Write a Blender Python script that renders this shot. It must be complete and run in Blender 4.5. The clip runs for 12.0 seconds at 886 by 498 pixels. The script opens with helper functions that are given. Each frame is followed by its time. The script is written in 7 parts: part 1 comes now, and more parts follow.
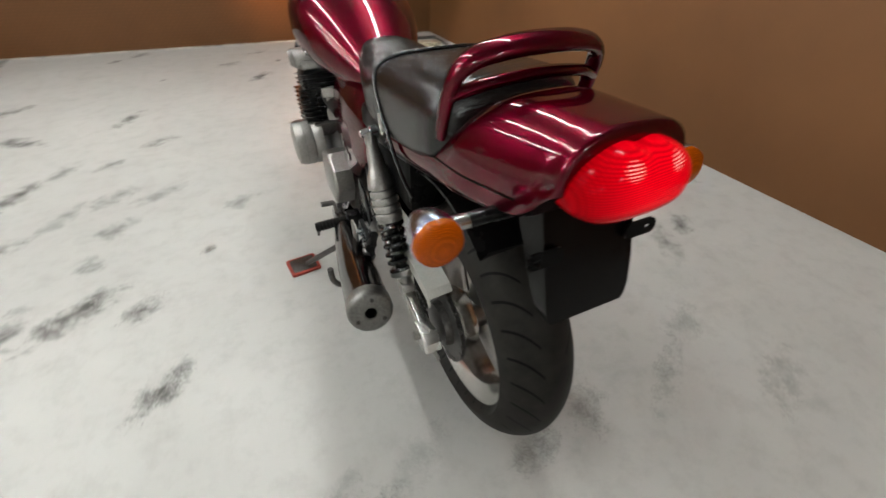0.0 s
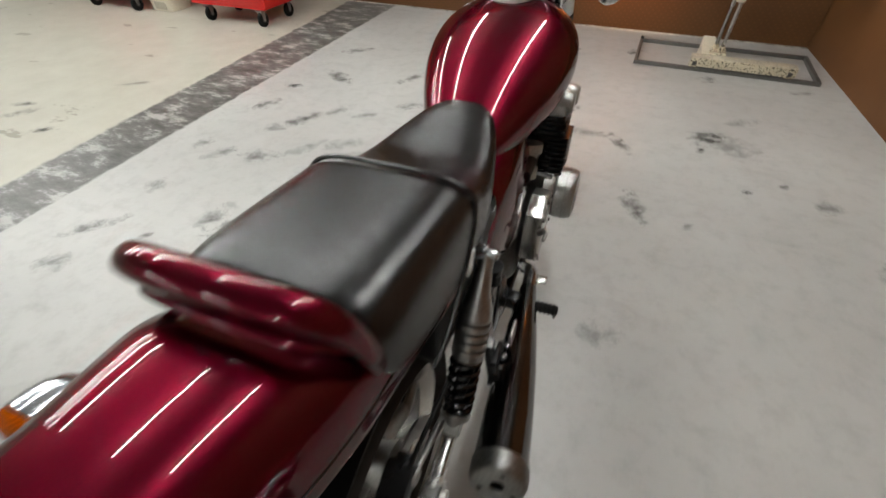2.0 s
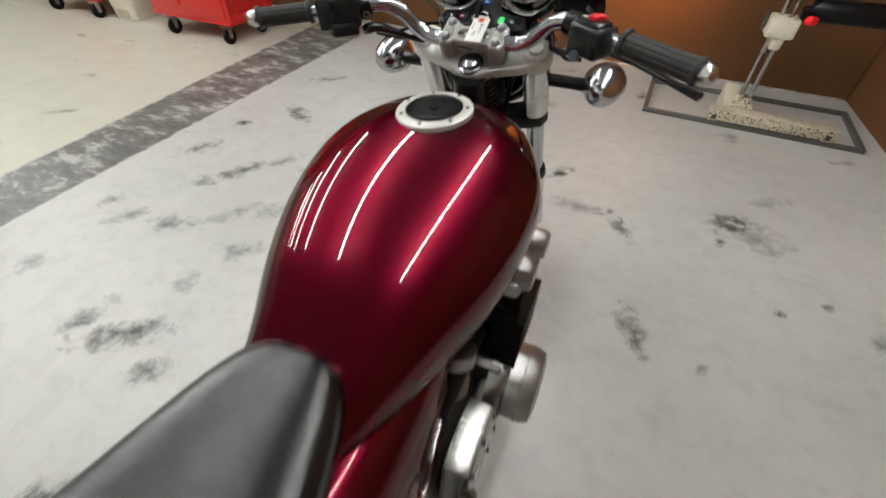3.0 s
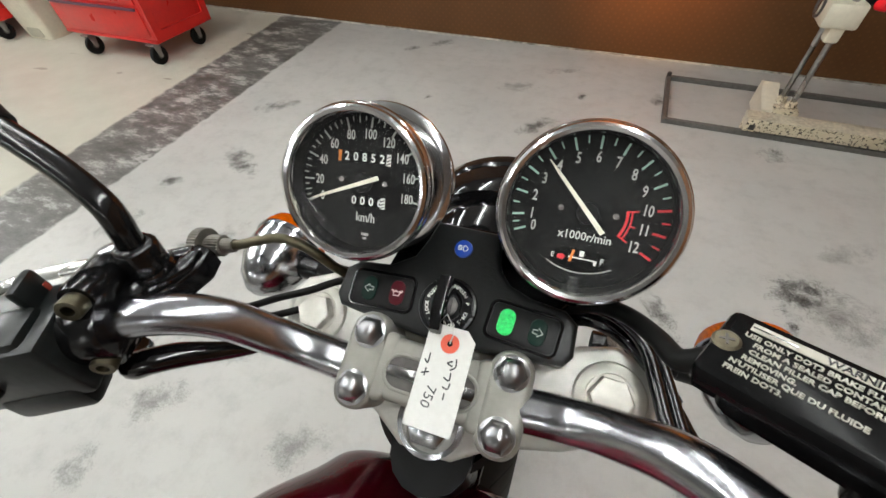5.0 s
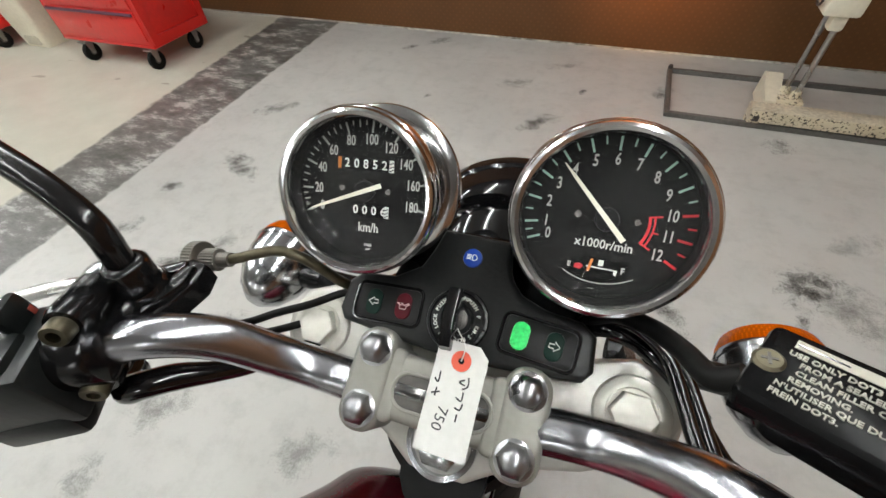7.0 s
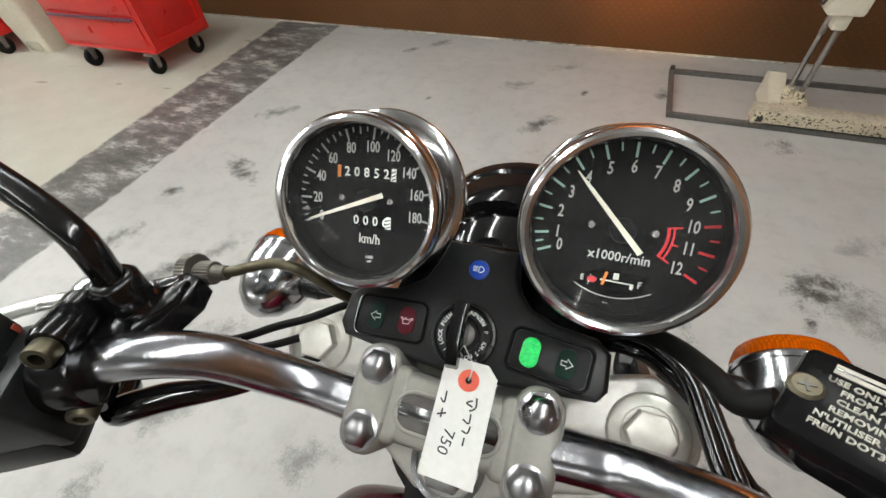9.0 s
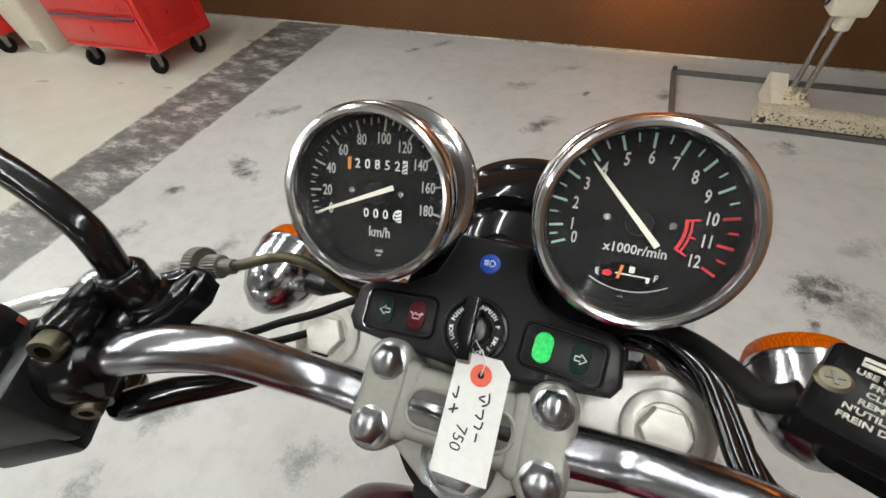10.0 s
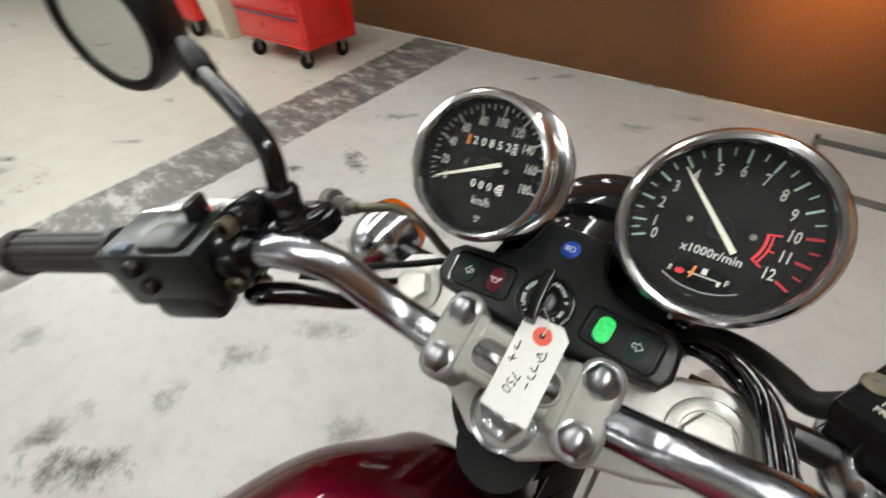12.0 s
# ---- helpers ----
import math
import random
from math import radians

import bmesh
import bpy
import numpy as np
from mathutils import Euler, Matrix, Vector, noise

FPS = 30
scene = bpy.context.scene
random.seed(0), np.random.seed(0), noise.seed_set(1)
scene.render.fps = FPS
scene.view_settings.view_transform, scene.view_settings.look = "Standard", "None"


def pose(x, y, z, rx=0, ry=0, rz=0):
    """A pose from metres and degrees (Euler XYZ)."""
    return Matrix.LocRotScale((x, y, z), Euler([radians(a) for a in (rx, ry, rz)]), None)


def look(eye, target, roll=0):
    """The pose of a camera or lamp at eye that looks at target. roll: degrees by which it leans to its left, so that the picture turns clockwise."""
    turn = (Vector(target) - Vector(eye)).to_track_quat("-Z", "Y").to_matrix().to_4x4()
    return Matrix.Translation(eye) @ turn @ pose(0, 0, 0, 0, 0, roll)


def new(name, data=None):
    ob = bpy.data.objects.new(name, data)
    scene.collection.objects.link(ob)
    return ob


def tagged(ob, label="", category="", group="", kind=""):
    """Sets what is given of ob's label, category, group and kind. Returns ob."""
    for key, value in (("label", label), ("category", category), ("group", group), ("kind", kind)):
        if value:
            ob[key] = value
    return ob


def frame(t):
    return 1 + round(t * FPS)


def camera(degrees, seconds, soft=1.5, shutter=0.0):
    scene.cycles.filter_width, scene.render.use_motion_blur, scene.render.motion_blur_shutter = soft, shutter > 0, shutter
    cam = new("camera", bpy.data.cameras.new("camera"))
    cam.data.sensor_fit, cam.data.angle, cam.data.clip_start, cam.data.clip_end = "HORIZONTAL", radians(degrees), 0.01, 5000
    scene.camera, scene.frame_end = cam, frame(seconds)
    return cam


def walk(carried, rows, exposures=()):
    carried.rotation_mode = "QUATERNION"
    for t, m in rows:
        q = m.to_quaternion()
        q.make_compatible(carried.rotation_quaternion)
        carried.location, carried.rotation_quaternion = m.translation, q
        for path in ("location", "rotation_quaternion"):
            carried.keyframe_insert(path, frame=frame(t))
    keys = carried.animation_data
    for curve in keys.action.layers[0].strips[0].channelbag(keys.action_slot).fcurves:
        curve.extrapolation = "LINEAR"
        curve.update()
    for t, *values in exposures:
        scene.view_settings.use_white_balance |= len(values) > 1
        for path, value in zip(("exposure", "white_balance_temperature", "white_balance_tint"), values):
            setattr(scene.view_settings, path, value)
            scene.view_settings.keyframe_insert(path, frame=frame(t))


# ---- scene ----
cam = camera(93.7, 12.0, soft=1.5, shutter=0.4)
PATH = [
    (0, (-0.312, -0.382, 1.119), (0.323, 1.029, -0.148), 2.0),
    (0.5, (-0.067, -0.495, 1.182), (0.084, 0.983, -0.157), 0.8),
    (0.9, (0.077, -0.472, 1.198), (-0.089, 0.981, -0.166), -0.7),
    (1, (0.121, -0.439, 1.202), (-0.109, 0.991, -0.177), -0.7),
    (1.5, (0.27, -0.256, 1.243), (-0.224, 1.085, -0.156), -2.2),
    (2, (0.375, 0.02, 1.245), (-0.229, 1.332, -0.138), -1.2),
    (2.5, (0.404, 0.348, 1.258), (-0.242, 1.657, -0.11), -0.1),
    (3, (0.314, 0.705, 1.257), (-0.307, 2.016, -0.12), 1.0),
    (3.4, (0.237, 0.956, 1.255), (-0.376, 2.251, -0.14), 0.5),
    (3.5, (0.222, 1.009, 1.255), (-0.404, 2.303, -0.136), -0.1),
    (3.7, (0.187, 1.104, 1.259), (-0.435, 2.39, -0.142), -0.4),
    (5.3, (0.0679, 1.3587, 1.2676), (-0.4904, 2.5949, -0.2021), -3.26),
    (5.5, (0.0672, 1.3618, 1.2669), (-0.4894, 2.5954, -0.2057), -3.37),
    (6, (0.0664, 1.3658, 1.2635), (-0.4983, 2.5921, -0.2120), -3.93),
    (6.5, (0.0638, 1.3644, 1.2612), (-0.5067, 2.5925, -0.2106), -4.27),
    (7, (0.0626, 1.3650, 1.2613), (-0.5106, 2.5961, -0.2070), -4.53),
    (7.5, (0.0573, 1.3677, 1.2598), (-0.5181, 2.6041, -0.2032), -4.81),
    (9.5, (0.0547, 1.3768, 1.2539), (-0.5294, 2.6118, -0.2068), -5.11),
    (10, (0.0499, 1.3728, 1.2513), (-0.5356, 2.6102, -0.2068), -4.97),
    (10.5, (0.0487, 1.3743, 1.2520), (-0.5411, 2.6157, -0.2009), -4.75),
    (11, (0.0473, 1.3744, 1.2532), (-0.5730, 2.6147, -0.1880), -4.42),
    (11.5, (0.0497, 1.3739, 1.2539), (-0.6318, 2.6053, -0.1671), -3.77),
    (12, (0.0690, 1.3228, 1.2539), (-0.8726, 2.4420, -0.1103), -2.71),
]
walk(cam, [(t, look(eye, target, roll)) for t, eye, target, roll in PATH], [(0, 0.31), (0.7, 0.14), (1.5, 0.07), (2.5, 0.12), (3.5, 0.05), (5.5, 0.09), (7.5, 0.09), (9.5, 0.09), (12, 0.14)])

# ---- light ----
world = bpy.data.worlds.new("world")
world.use_nodes = True
world.node_tree.nodes["Background"].inputs[0].default_value = (0.9, 0.93, 1.0, 1)
world.node_tree.nodes["Background"].inputs[1].default_value = 0.006
scene.world = world
scene.view_settings.exposure = 0.0

# the last three rows are added, unseen, to brighten the floor at the rear
LAMP_ROWS = [(0.53, 0.25, 3.0), (-1.12, 0.25, 3.0), (-2.75, 0.25, 3.0), (-4.3, 0.25, 3.0), (-5.8, 0.3, 2.8), (-7.4, 0.3, 2.8), (0.6, -5.2, 2.6), (-2.3, -5.2, 2.6), (-5.1, -5.2, 2.6)]
CEIL = 2.75
TUBE_POWER = 72.0

# ---- small tools ----
def nodes_of(name):
    m = bpy.data.materials.new(name)
    m.use_nodes = True
    t = m.node_tree
    return m, t, t.nodes["Principled BSDF"]


def link(t, a, b):
    t.links.new(a, b)


def nd(t, kind, **kw):
    n = t.nodes.new(kind)
    for k, v in kw.items():
        n.inputs[k].default_value = v
    return n


def ramp(t, fac, stops):
    r = t.nodes.new("ShaderNodeValToRGB")
    while len(r.color_ramp.elements) < len(stops):
        r.color_ramp.elements.new(0.5)
    for e, (p, c) in zip(r.color_ramp.elements, stops):
        e.position, e.color = p, (*c, 1) if len(c) == 3 else c
    link(t, fac, r.inputs[0])
    return r.outputs[0]


def surf(name, colour, rough=0.5, metal=0.0, vary=0.12, grain=60.0, bump=0.1, coat=0.0, spread=4.0, rough_vary=0.1, spec=0.5):
    """A painted or metal surface with variation at two scales and a fine relief."""
    m, t, b = nodes_of(name)
    co = t.nodes.new("ShaderNodeTexCoord").outputs["Object"]
    big, fine = nd(t, "ShaderNodeTexNoise", Scale=spread, Detail=5.0), nd(t, "ShaderNodeTexNoise", Scale=grain, Detail=4.0)
    for n in (big, fine):
        link(t, co, n.inputs["Vector"])
    mix = nd(t, "ShaderNodeMath")
    mix.operation = "ADD"
    link(t, big.outputs["Fac"], mix.inputs[0])
    link(t, fine.outputs["Fac"], mix.inputs[1])
    half = nd(t, "ShaderNodeMath")
    half.operation, half.inputs[1].default_value = "MULTIPLY", 0.5
    link(t, mix.outputs[0], half.inputs[0])
    lo, hi = [tuple(max(0, min(1, c * k)) for c in colour) for k in (1 - 2.2 * vary, 1 + 2.2 * vary)]
    link(t, ramp(t, half.outputs[0], [(0.25, lo), (0.75, hi)]), b.inputs["Base Color"])
    rr = nd(t, "ShaderNodeMapRange")
    rr.inputs[1].default_value, rr.inputs[2].default_value = 0.3, 0.7
    rr.inputs[3].default_value, rr.inputs[4].default_value = max(0.02, rough - rough_vary), min(1, rough + rough_vary)
    link(t, big.outputs["Fac"], rr.inputs[0])
    link(t, rr.outputs[0], b.inputs["Roughness"])
    b.inputs["Metallic"].default_value = metal
    b.inputs["Specular IOR Level"].default_value = spec
    b.inputs["Coat Weight"].default_value = coat
    b.inputs["Coat Roughness"].default_value = 0.02
    if bump:
        bp = nd(t, "ShaderNodeBump", Strength=bump, Distance=0.002)
        link(t, fine.outputs["Fac"], bp.inputs["Height"])
        link(t, bp.outputs[0], b.inputs["Normal"])
    return m


def glow(name, colour, strength, base=None):
    m, t, b = nodes_of(name)
    b.inputs["Base Color"].default_value = (*(base or colour), 1)
    b.inputs["Emission Color"].default_value = (*colour, 1)
    b.inputs["Emission Strength"].default_value = strength
    return m


def box(c, s, bevel=0.0, m=None, seg=2):
    bm = bmesh.new()
    bmesh.ops.create_cube(bm, size=1.0)
    bmesh.ops.scale(bm, vec=s, verts=bm.verts)
    if bevel:
        bmesh.ops.bevel(bm, geom=bm.edges[:], offset=bevel, segments=seg, affect="EDGES", profile=0.5)
    if m is not None:
        bmesh.ops.transform(bm, matrix=m, verts=bm.verts)
    bmesh.ops.translate(bm, vec=c, verts=bm.verts)
    return bm


def joined(*many):
    out = bmesh.new()
    for bm in many:
        me = bpy.data.meshes.new("tmp")
        bm.to_mesh(me)
        out.from_mesh(me)
        bpy.data.meshes.remove(me)
        bm.free()
    return out


def loft(rings, cap=True, closed=True):
    bm = bmesh.new()
    vs = [[bm.verts.new(p) for p in ring] for ring in rings]
    n = len(rings[0])
    for a, b in zip(vs, vs[1:]):
        for i in range(n if closed else n - 1):
            j = (i + 1) % n
            bm.faces.new((a[i], a[j], b[j], b[i]))
    if cap and closed:
        bm.faces.new(vs[0][::-1])
        bm.faces.new(vs[-1])
    bmesh.ops.recalc_face_normals(bm, faces=bm.faces)
    return bm


def smooth_path(pts, k=6, loop=False):
    p = [Vector(q) for q in pts]
    if len(p) < 3:
        return p
    out = []
    n = len(p)
    for i in range(n if loop else n - 1):
        if loop:
            a, b, c, d = p[i - 1], p[i], p[(i + 1) % n], p[(i + 2) % n]
        else:
            a, b, c, d = p[max(i - 1, 0)], p[i], p[i + 1], p[min(i + 2, n - 1)]
        for j in range(k):
            t = j / k
            out.append(0.5 * (2 * b + (c - a) * t + (2 * a - 5 * b + 4 * c - d) * t * t + (3 * b - a - 3 * c + d) * t ** 3))
    if not loop:
        out.append(p[-1])
    return out


def tube(pts, r, seg=12, k=6, loop=False, squash=1.0, up=(0, 0, 1)):
    """A bent tube; r may be a list of one radius a point."""
    path = smooth_path(pts, k, loop)
    n = len(path)
    rad = [r] * n if not isinstance(r, (list, tuple)) else [float(v) for v in np.interp(np.linspace(0, len(r) - 1, n), range(len(r)), r)]
    rings, side = [], None
    for i, q in enumerate(path):
        d = (path[(i + 1) % n] - path[i - 1]) if loop else (path[min(i + 1, n - 1)] - path[max(i - 1, 0)])
        d.normalize()
        if side is None:
            u = Vector(up)
            if abs(u.dot(d)) > 0.95:
                u = Vector((1, 0, 0))
            side = d.cross(u).normalized()
        side = (side - d * side.dot(d)).normalized()
        v = side.cross(d)
        rings.append([q + rad[i] * (math.cos(a) * side + squash * math.sin(a) * v) for a in (2 * math.pi * s / seg for s in range(seg))])
    if loop:
        rings.append(rings[0])
        bm = loft(rings, cap=False)
        bmesh.ops.remove_doubles(bm, verts=bm.verts, dist=1e-6)
        return bm
    return loft(rings)


def lathe(profile, at=(0, 0, 0), axis=(0, 0, 1), seg=32, closed=False):
    """profile: (radius, height along the axis)."""
    m = Matrix.Translation(at) @ Vector(axis).to_track_quat("Z", "Y").to_matrix().to_4x4()
    bm = bmesh.new()
    rows = []
    for r, h in profile:
        if r < 1e-6:
            rows.append([bm.verts.new(m @ Vector((0, 0, h)))])
        else:
            rows.append([bm.verts.new(m @ Vector((r * math.cos(a), r * math.sin(a), h))) for a in (2 * math.pi * s / seg for s in range(seg))])
    if closed:
        rows.append(rows[0])
    for a, b in zip(rows, rows[1:]):
        for i in range(seg):
            j = (i + 1) % seg
            q = [a[i % len(a)], a[j % len(a)], b[j % len(b)], b[i % len(b)]]
            f = list(dict.fromkeys(q))
            if len(f) > 2:
                bm.faces.new(f)
    bmesh.ops.recalc_face_normals(bm, faces=bm.faces)
    return bm


def prism(pts, lo, hi, m=None, bevel=0.0, seg=2):
    """A plate: a flat outline in x, y drawn out from lo to hi along z, then laid by m."""
    bm = bmesh.new()
    a = [bm.verts.new((x, y, lo)) for x, y in pts]
    b = [bm.verts.new((x, y, hi)) for x, y in pts]
    n = len(pts)
    bm.faces.new(a[::-1])
    top = bm.faces.new(b)
    for i in range(n):
        bm.faces.new((a[i], a[(i + 1) % n], b[(i + 1) % n], b[i]))
    bmesh.ops.recalc_face_normals(bm, faces=bm.faces)
    if bevel:
        bmesh.ops.bevel(bm, geom=[e for e in bm.edges if e in top.edges[:]], offset=bevel, segments=seg, affect="EDGES", profile=0.5)
    if m is not None:
        bmesh.ops.transform(bm, matrix=m, verts=bm.verts)
    return bm


def holed_plate(outer, inner, lo, hi, m):
    """A flat plate with one hole: two outlines with as many points."""
    rings = [[(x, y, z) for x, y in pts] for pts, z in ((outer, lo), (outer, hi), (inner, hi), (inner, lo), (outer, lo))]
    bm = loft(rings, cap=False)
    bmesh.ops.remove_doubles(bm, verts=bm.verts, dist=1e-6)
    bmesh.ops.transform(bm, matrix=m, verts=bm.verts)
    return bm


def round_rect(w, h, r, k=5):
    out = []
    for cx, cy, a0 in ((w / 2 - r, h / 2 - r, 0), (r - w / 2, h / 2 - r, 90), (r - w / 2, r - h / 2, 180), (w / 2 - r, r - h / 2, 270)):
        out += [(cx + r * math.cos(radians(a0 + 90 * i / k)), cy + r * math.sin(radians(a0 + 90 * i / k))) for i in range(k + 1)]
    return out


def part(name, bm, material, parent=None, label="", smooth=40.0):
    """Links a bmesh as one mesh object under a thing or a part."""
    me = bpy.data.meshes.new(name)
    if smooth:
        for f in bm.faces:
            f.smooth = True
        for e in bm.edges:
            if len(e.link_faces) == 2 and e.calc_face_angle(0) > radians(smooth):
                e.smooth = False
    bm.to_mesh(me)
    bm.free()
    me.materials.append(material)
    ob = new(name, me)
    if parent is not None:
        ob.parent = parent
    if label:
        ob["label"] = label
    return ob


def thing(name, label, category, m=None, group="", kind=""):
    ob = new(name)
    ob.empty_display_size = 0.1
    if m is not None:
        ob.matrix_basis = m
    return tagged(ob, label, category, group, kind)


def lettering(text, size, m, depth=0.0002, align="CENTER", squeeze=1.0, bold=0.0):
    """A bmesh of raised letters, laid by m."""
    cu = bpy.data.curves.new("letters", "FONT")
    cu.body, cu.size, cu.align_x, cu.align_y, cu.extrude, cu.resolution_u = text, size, align, "CENTER", depth, 2
    cu.offset = bold
    ob = bpy.data.objects.new("letters", cu)
    scene.collection.objects.link(ob)
    dg = bpy.context.evaluated_depsgraph_get()
    me = bpy.data.meshes.new_from_object(ob.evaluated_get(dg))
    bm = bmesh.new()
    bm.from_mesh(me)
    bmesh.ops.scale(bm, vec=(squeeze, 1, 1), verts=bm.verts)
    bmesh.ops.transform(bm, matrix=m, verts=bm.verts)
    bpy.data.meshes.remove(me)
    bpy.data.objects.remove(ob)
    bpy.data.curves.remove(cu)
    return bm


def facing(at, normal, up=(0, 0, 1)):
    """A frame at a place: z along normal, y as near up as it can be."""
    z = Vector(normal).normalized()
    x = Vector(up).cross(z).normalized()
    y = z.cross(x)
    return Matrix.Translation(at) @ Matrix((x, y, z)).transposed().to_4x4()

# ---- materials ----
def candy_red():
    m, t, b = nodes_of("candy_red_paint")
    co = t.nodes.new("ShaderNodeTexCoord").outputs["Object"]
    flake, cloud = nd(t, "ShaderNodeTexNoise", Scale=900.0, Detail=2.0), nd(t, "ShaderNodeTexNoise", Scale=6.0, Detail=4.0)
    for n in (flake, cloud):
        link(t, co, n.inputs["Vector"])
    link(t, ramp(t, flake.outputs["Fac"], [(0.3, (0.44, 0.006, 0.055)), (0.7, (0.68, 0.012, 0.090))]), b.inputs["Base Color"])
    link(t, ramp(t, cloud.outputs["Fac"], [(0.3, (0.31,) * 3), (0.7, (0.34,) * 3)]), b.inputs["Roughness"])
    b.inputs["Metallic"].default_value = 0.92
    b.inputs["Specular Tint"].default_value = (0.45, 0.01, 0.035, 1)
    b.inputs["Coat Tint"].default_value = (0.135, 0.034, 0.075, 1)
    b.inputs["Coat Weight"].default_value, b.inputs["Coat Roughness"].default_value, b.inputs["Coat IOR"].default_value = 0.9, 0.012, 1.42
    return m


def floor_paint():
    """Grey painted concrete with scuffs, a worn dark stripe and a cleaner cream field beyond it."""
    m, t, b = nodes_of("painted_concrete")
    co = t.nodes.new("ShaderNodeTexCoord").outputs["Object"]
    xyz = t.nodes.new("ShaderNodeSeparateXYZ")
    link(t, co, xyz.inputs[0])

    def math2(op, a, c, d=None):
        n = t.nodes.new("ShaderNodeMath")
        n.operation = op
        for i, v in enumerate((a, c, d)):
            if v is None:
                continue
            if isinstance(v, (int, float)):
                n.inputs[i].default_value = v
            else:
                link(t, v, n.inputs[i])
        return n.outputs[0]

    def noise_at(scale, detail=6.0, rough=0.6, stretch=None):
        n = nd(t, "ShaderNodeTexNoise", Scale=scale, Detail=detail, Roughness=rough)
        if stretch:
            mp = t.nodes.new("ShaderNodeMapping")
            mp.inputs["Scale"].default_value, mp.inputs["Rotation"].default_value = stretch[:3], (0, 0, radians(stretch[3]))
            link(t, co, mp.inputs[0])
            link(t, mp.outputs[0], n.inputs["Vector"])
        else:
            link(t, co, n.inputs["Vector"])
        return n.outputs["Fac"]

    def blend(fac, a, c):
        n = t.nodes.new("ShaderNodeMix")
        n.data_type = "RGBA"
        link(t, fac, n.inputs[0])
        for sock, v in ((n.inputs[6], a), (n.inputs[7], c)):
            if isinstance(v, tuple):
                sock.default_value = (*v, 1)
            else:
                link(t, v, sock)
        return n.outputs[2]

    cloud, grit, mid = noise_at(0.9), noise_at(140.0, 3.0), noise_at(5.0)
    grey = ramp(t, cloud, [(0.3, (0.44, 0.435, 0.415)), (0.7, (0.56, 0.55, 0.525))])
    grime = ramp(t, noise_at(11.0, 8.0, 0.7), [(0.48, (0, 0, 0)), (0.72, (0.30,) * 3)])
    grey = blend(grime, grey, (0.26, 0.255, 0.24))
    # thin smears that lie across the bay
    smear = noise_at(3.2, 7.0, 0.62, (0.75, 2.0, 1, -38))
    s_fac = ramp(t, smear, [(0.58, (0, 0, 0)), (0.78, (0.26,) * 3)])
    grey = blend(s_fac, grey, (0.20, 0.195, 0.18))
    cream = ramp(t, mid, [(0.3, (0.50, 0.475, 0.40)), (0.75, (0.57, 0.55, 0.47))])
    dirt = ramp(t, noise_at(2.4, 5.0, 0.6, (1, 2.2, 1, 10)), [(0.64, (0, 0, 0)), (0.68, (0.8,) * 3)])
    cream = blend(dirt, cream, (0.27, 0.24, 0.18))
    worn = noise_at(6.0, 9.0, 0.74, (0.7, 1.5, 1, 20))
    strip = ramp(t, worn, [(0.36, (0.088, 0.084, 0.078)), (0.51, (0.160, 0.155, 0.145)), (0.61, (0.43, 0.42, 0.40))])
    wob = math2("MULTIPLY", math2("SUBTRACT", noise_at(11.0, 6.0), 0.5), 0.07)
    xw = math2("ADD", xyz.outputs[0], wob)
    edge1 = nd(t, "ShaderNodeMapRange")
    link(t, math2("MULTIPLY_ADD", xyz.outputs[1], 0.040, xw), edge1.inputs[0])
    edge1.inputs[1].default_value, edge1.inputs[2].default_value = -2.09, -2.07
    edge2 = nd(t, "ShaderNodeMapRange")
    link(t, math2("MULTIPLY_ADD", xyz.outputs[1], 0.094, xw), edge2.inputs[0])
    edge2.inputs[1].default_value, edge2.inputs[2].default_value = -2.46, -2.43
    col = blend(edge2.outputs[0], cream, blend(edge1.outputs[0], strip, grey))
    link(t, col, b.inputs["Base Color"])
    link(t, ramp(t, math2("ADD", math2("MULTIPLY", cloud, 0.5), math2("MULTIPLY", grit, 0.5)), [(0.3, (0.25,) * 3), (0.7, (0.40,) * 3)]), b.inputs["Roughness"])
    b.inputs["Specular IOR Level"].default_value = 0.35
    bp = nd(t, "ShaderNodeBump", Strength=0.25, Distance=0.003)
    link(t, math2("ADD", mid, math2("MULTIPLY", grit, 0.25)), bp.inputs["Height"])
    link(t, bp.outputs[0], b.inputs["Normal"])
    return m


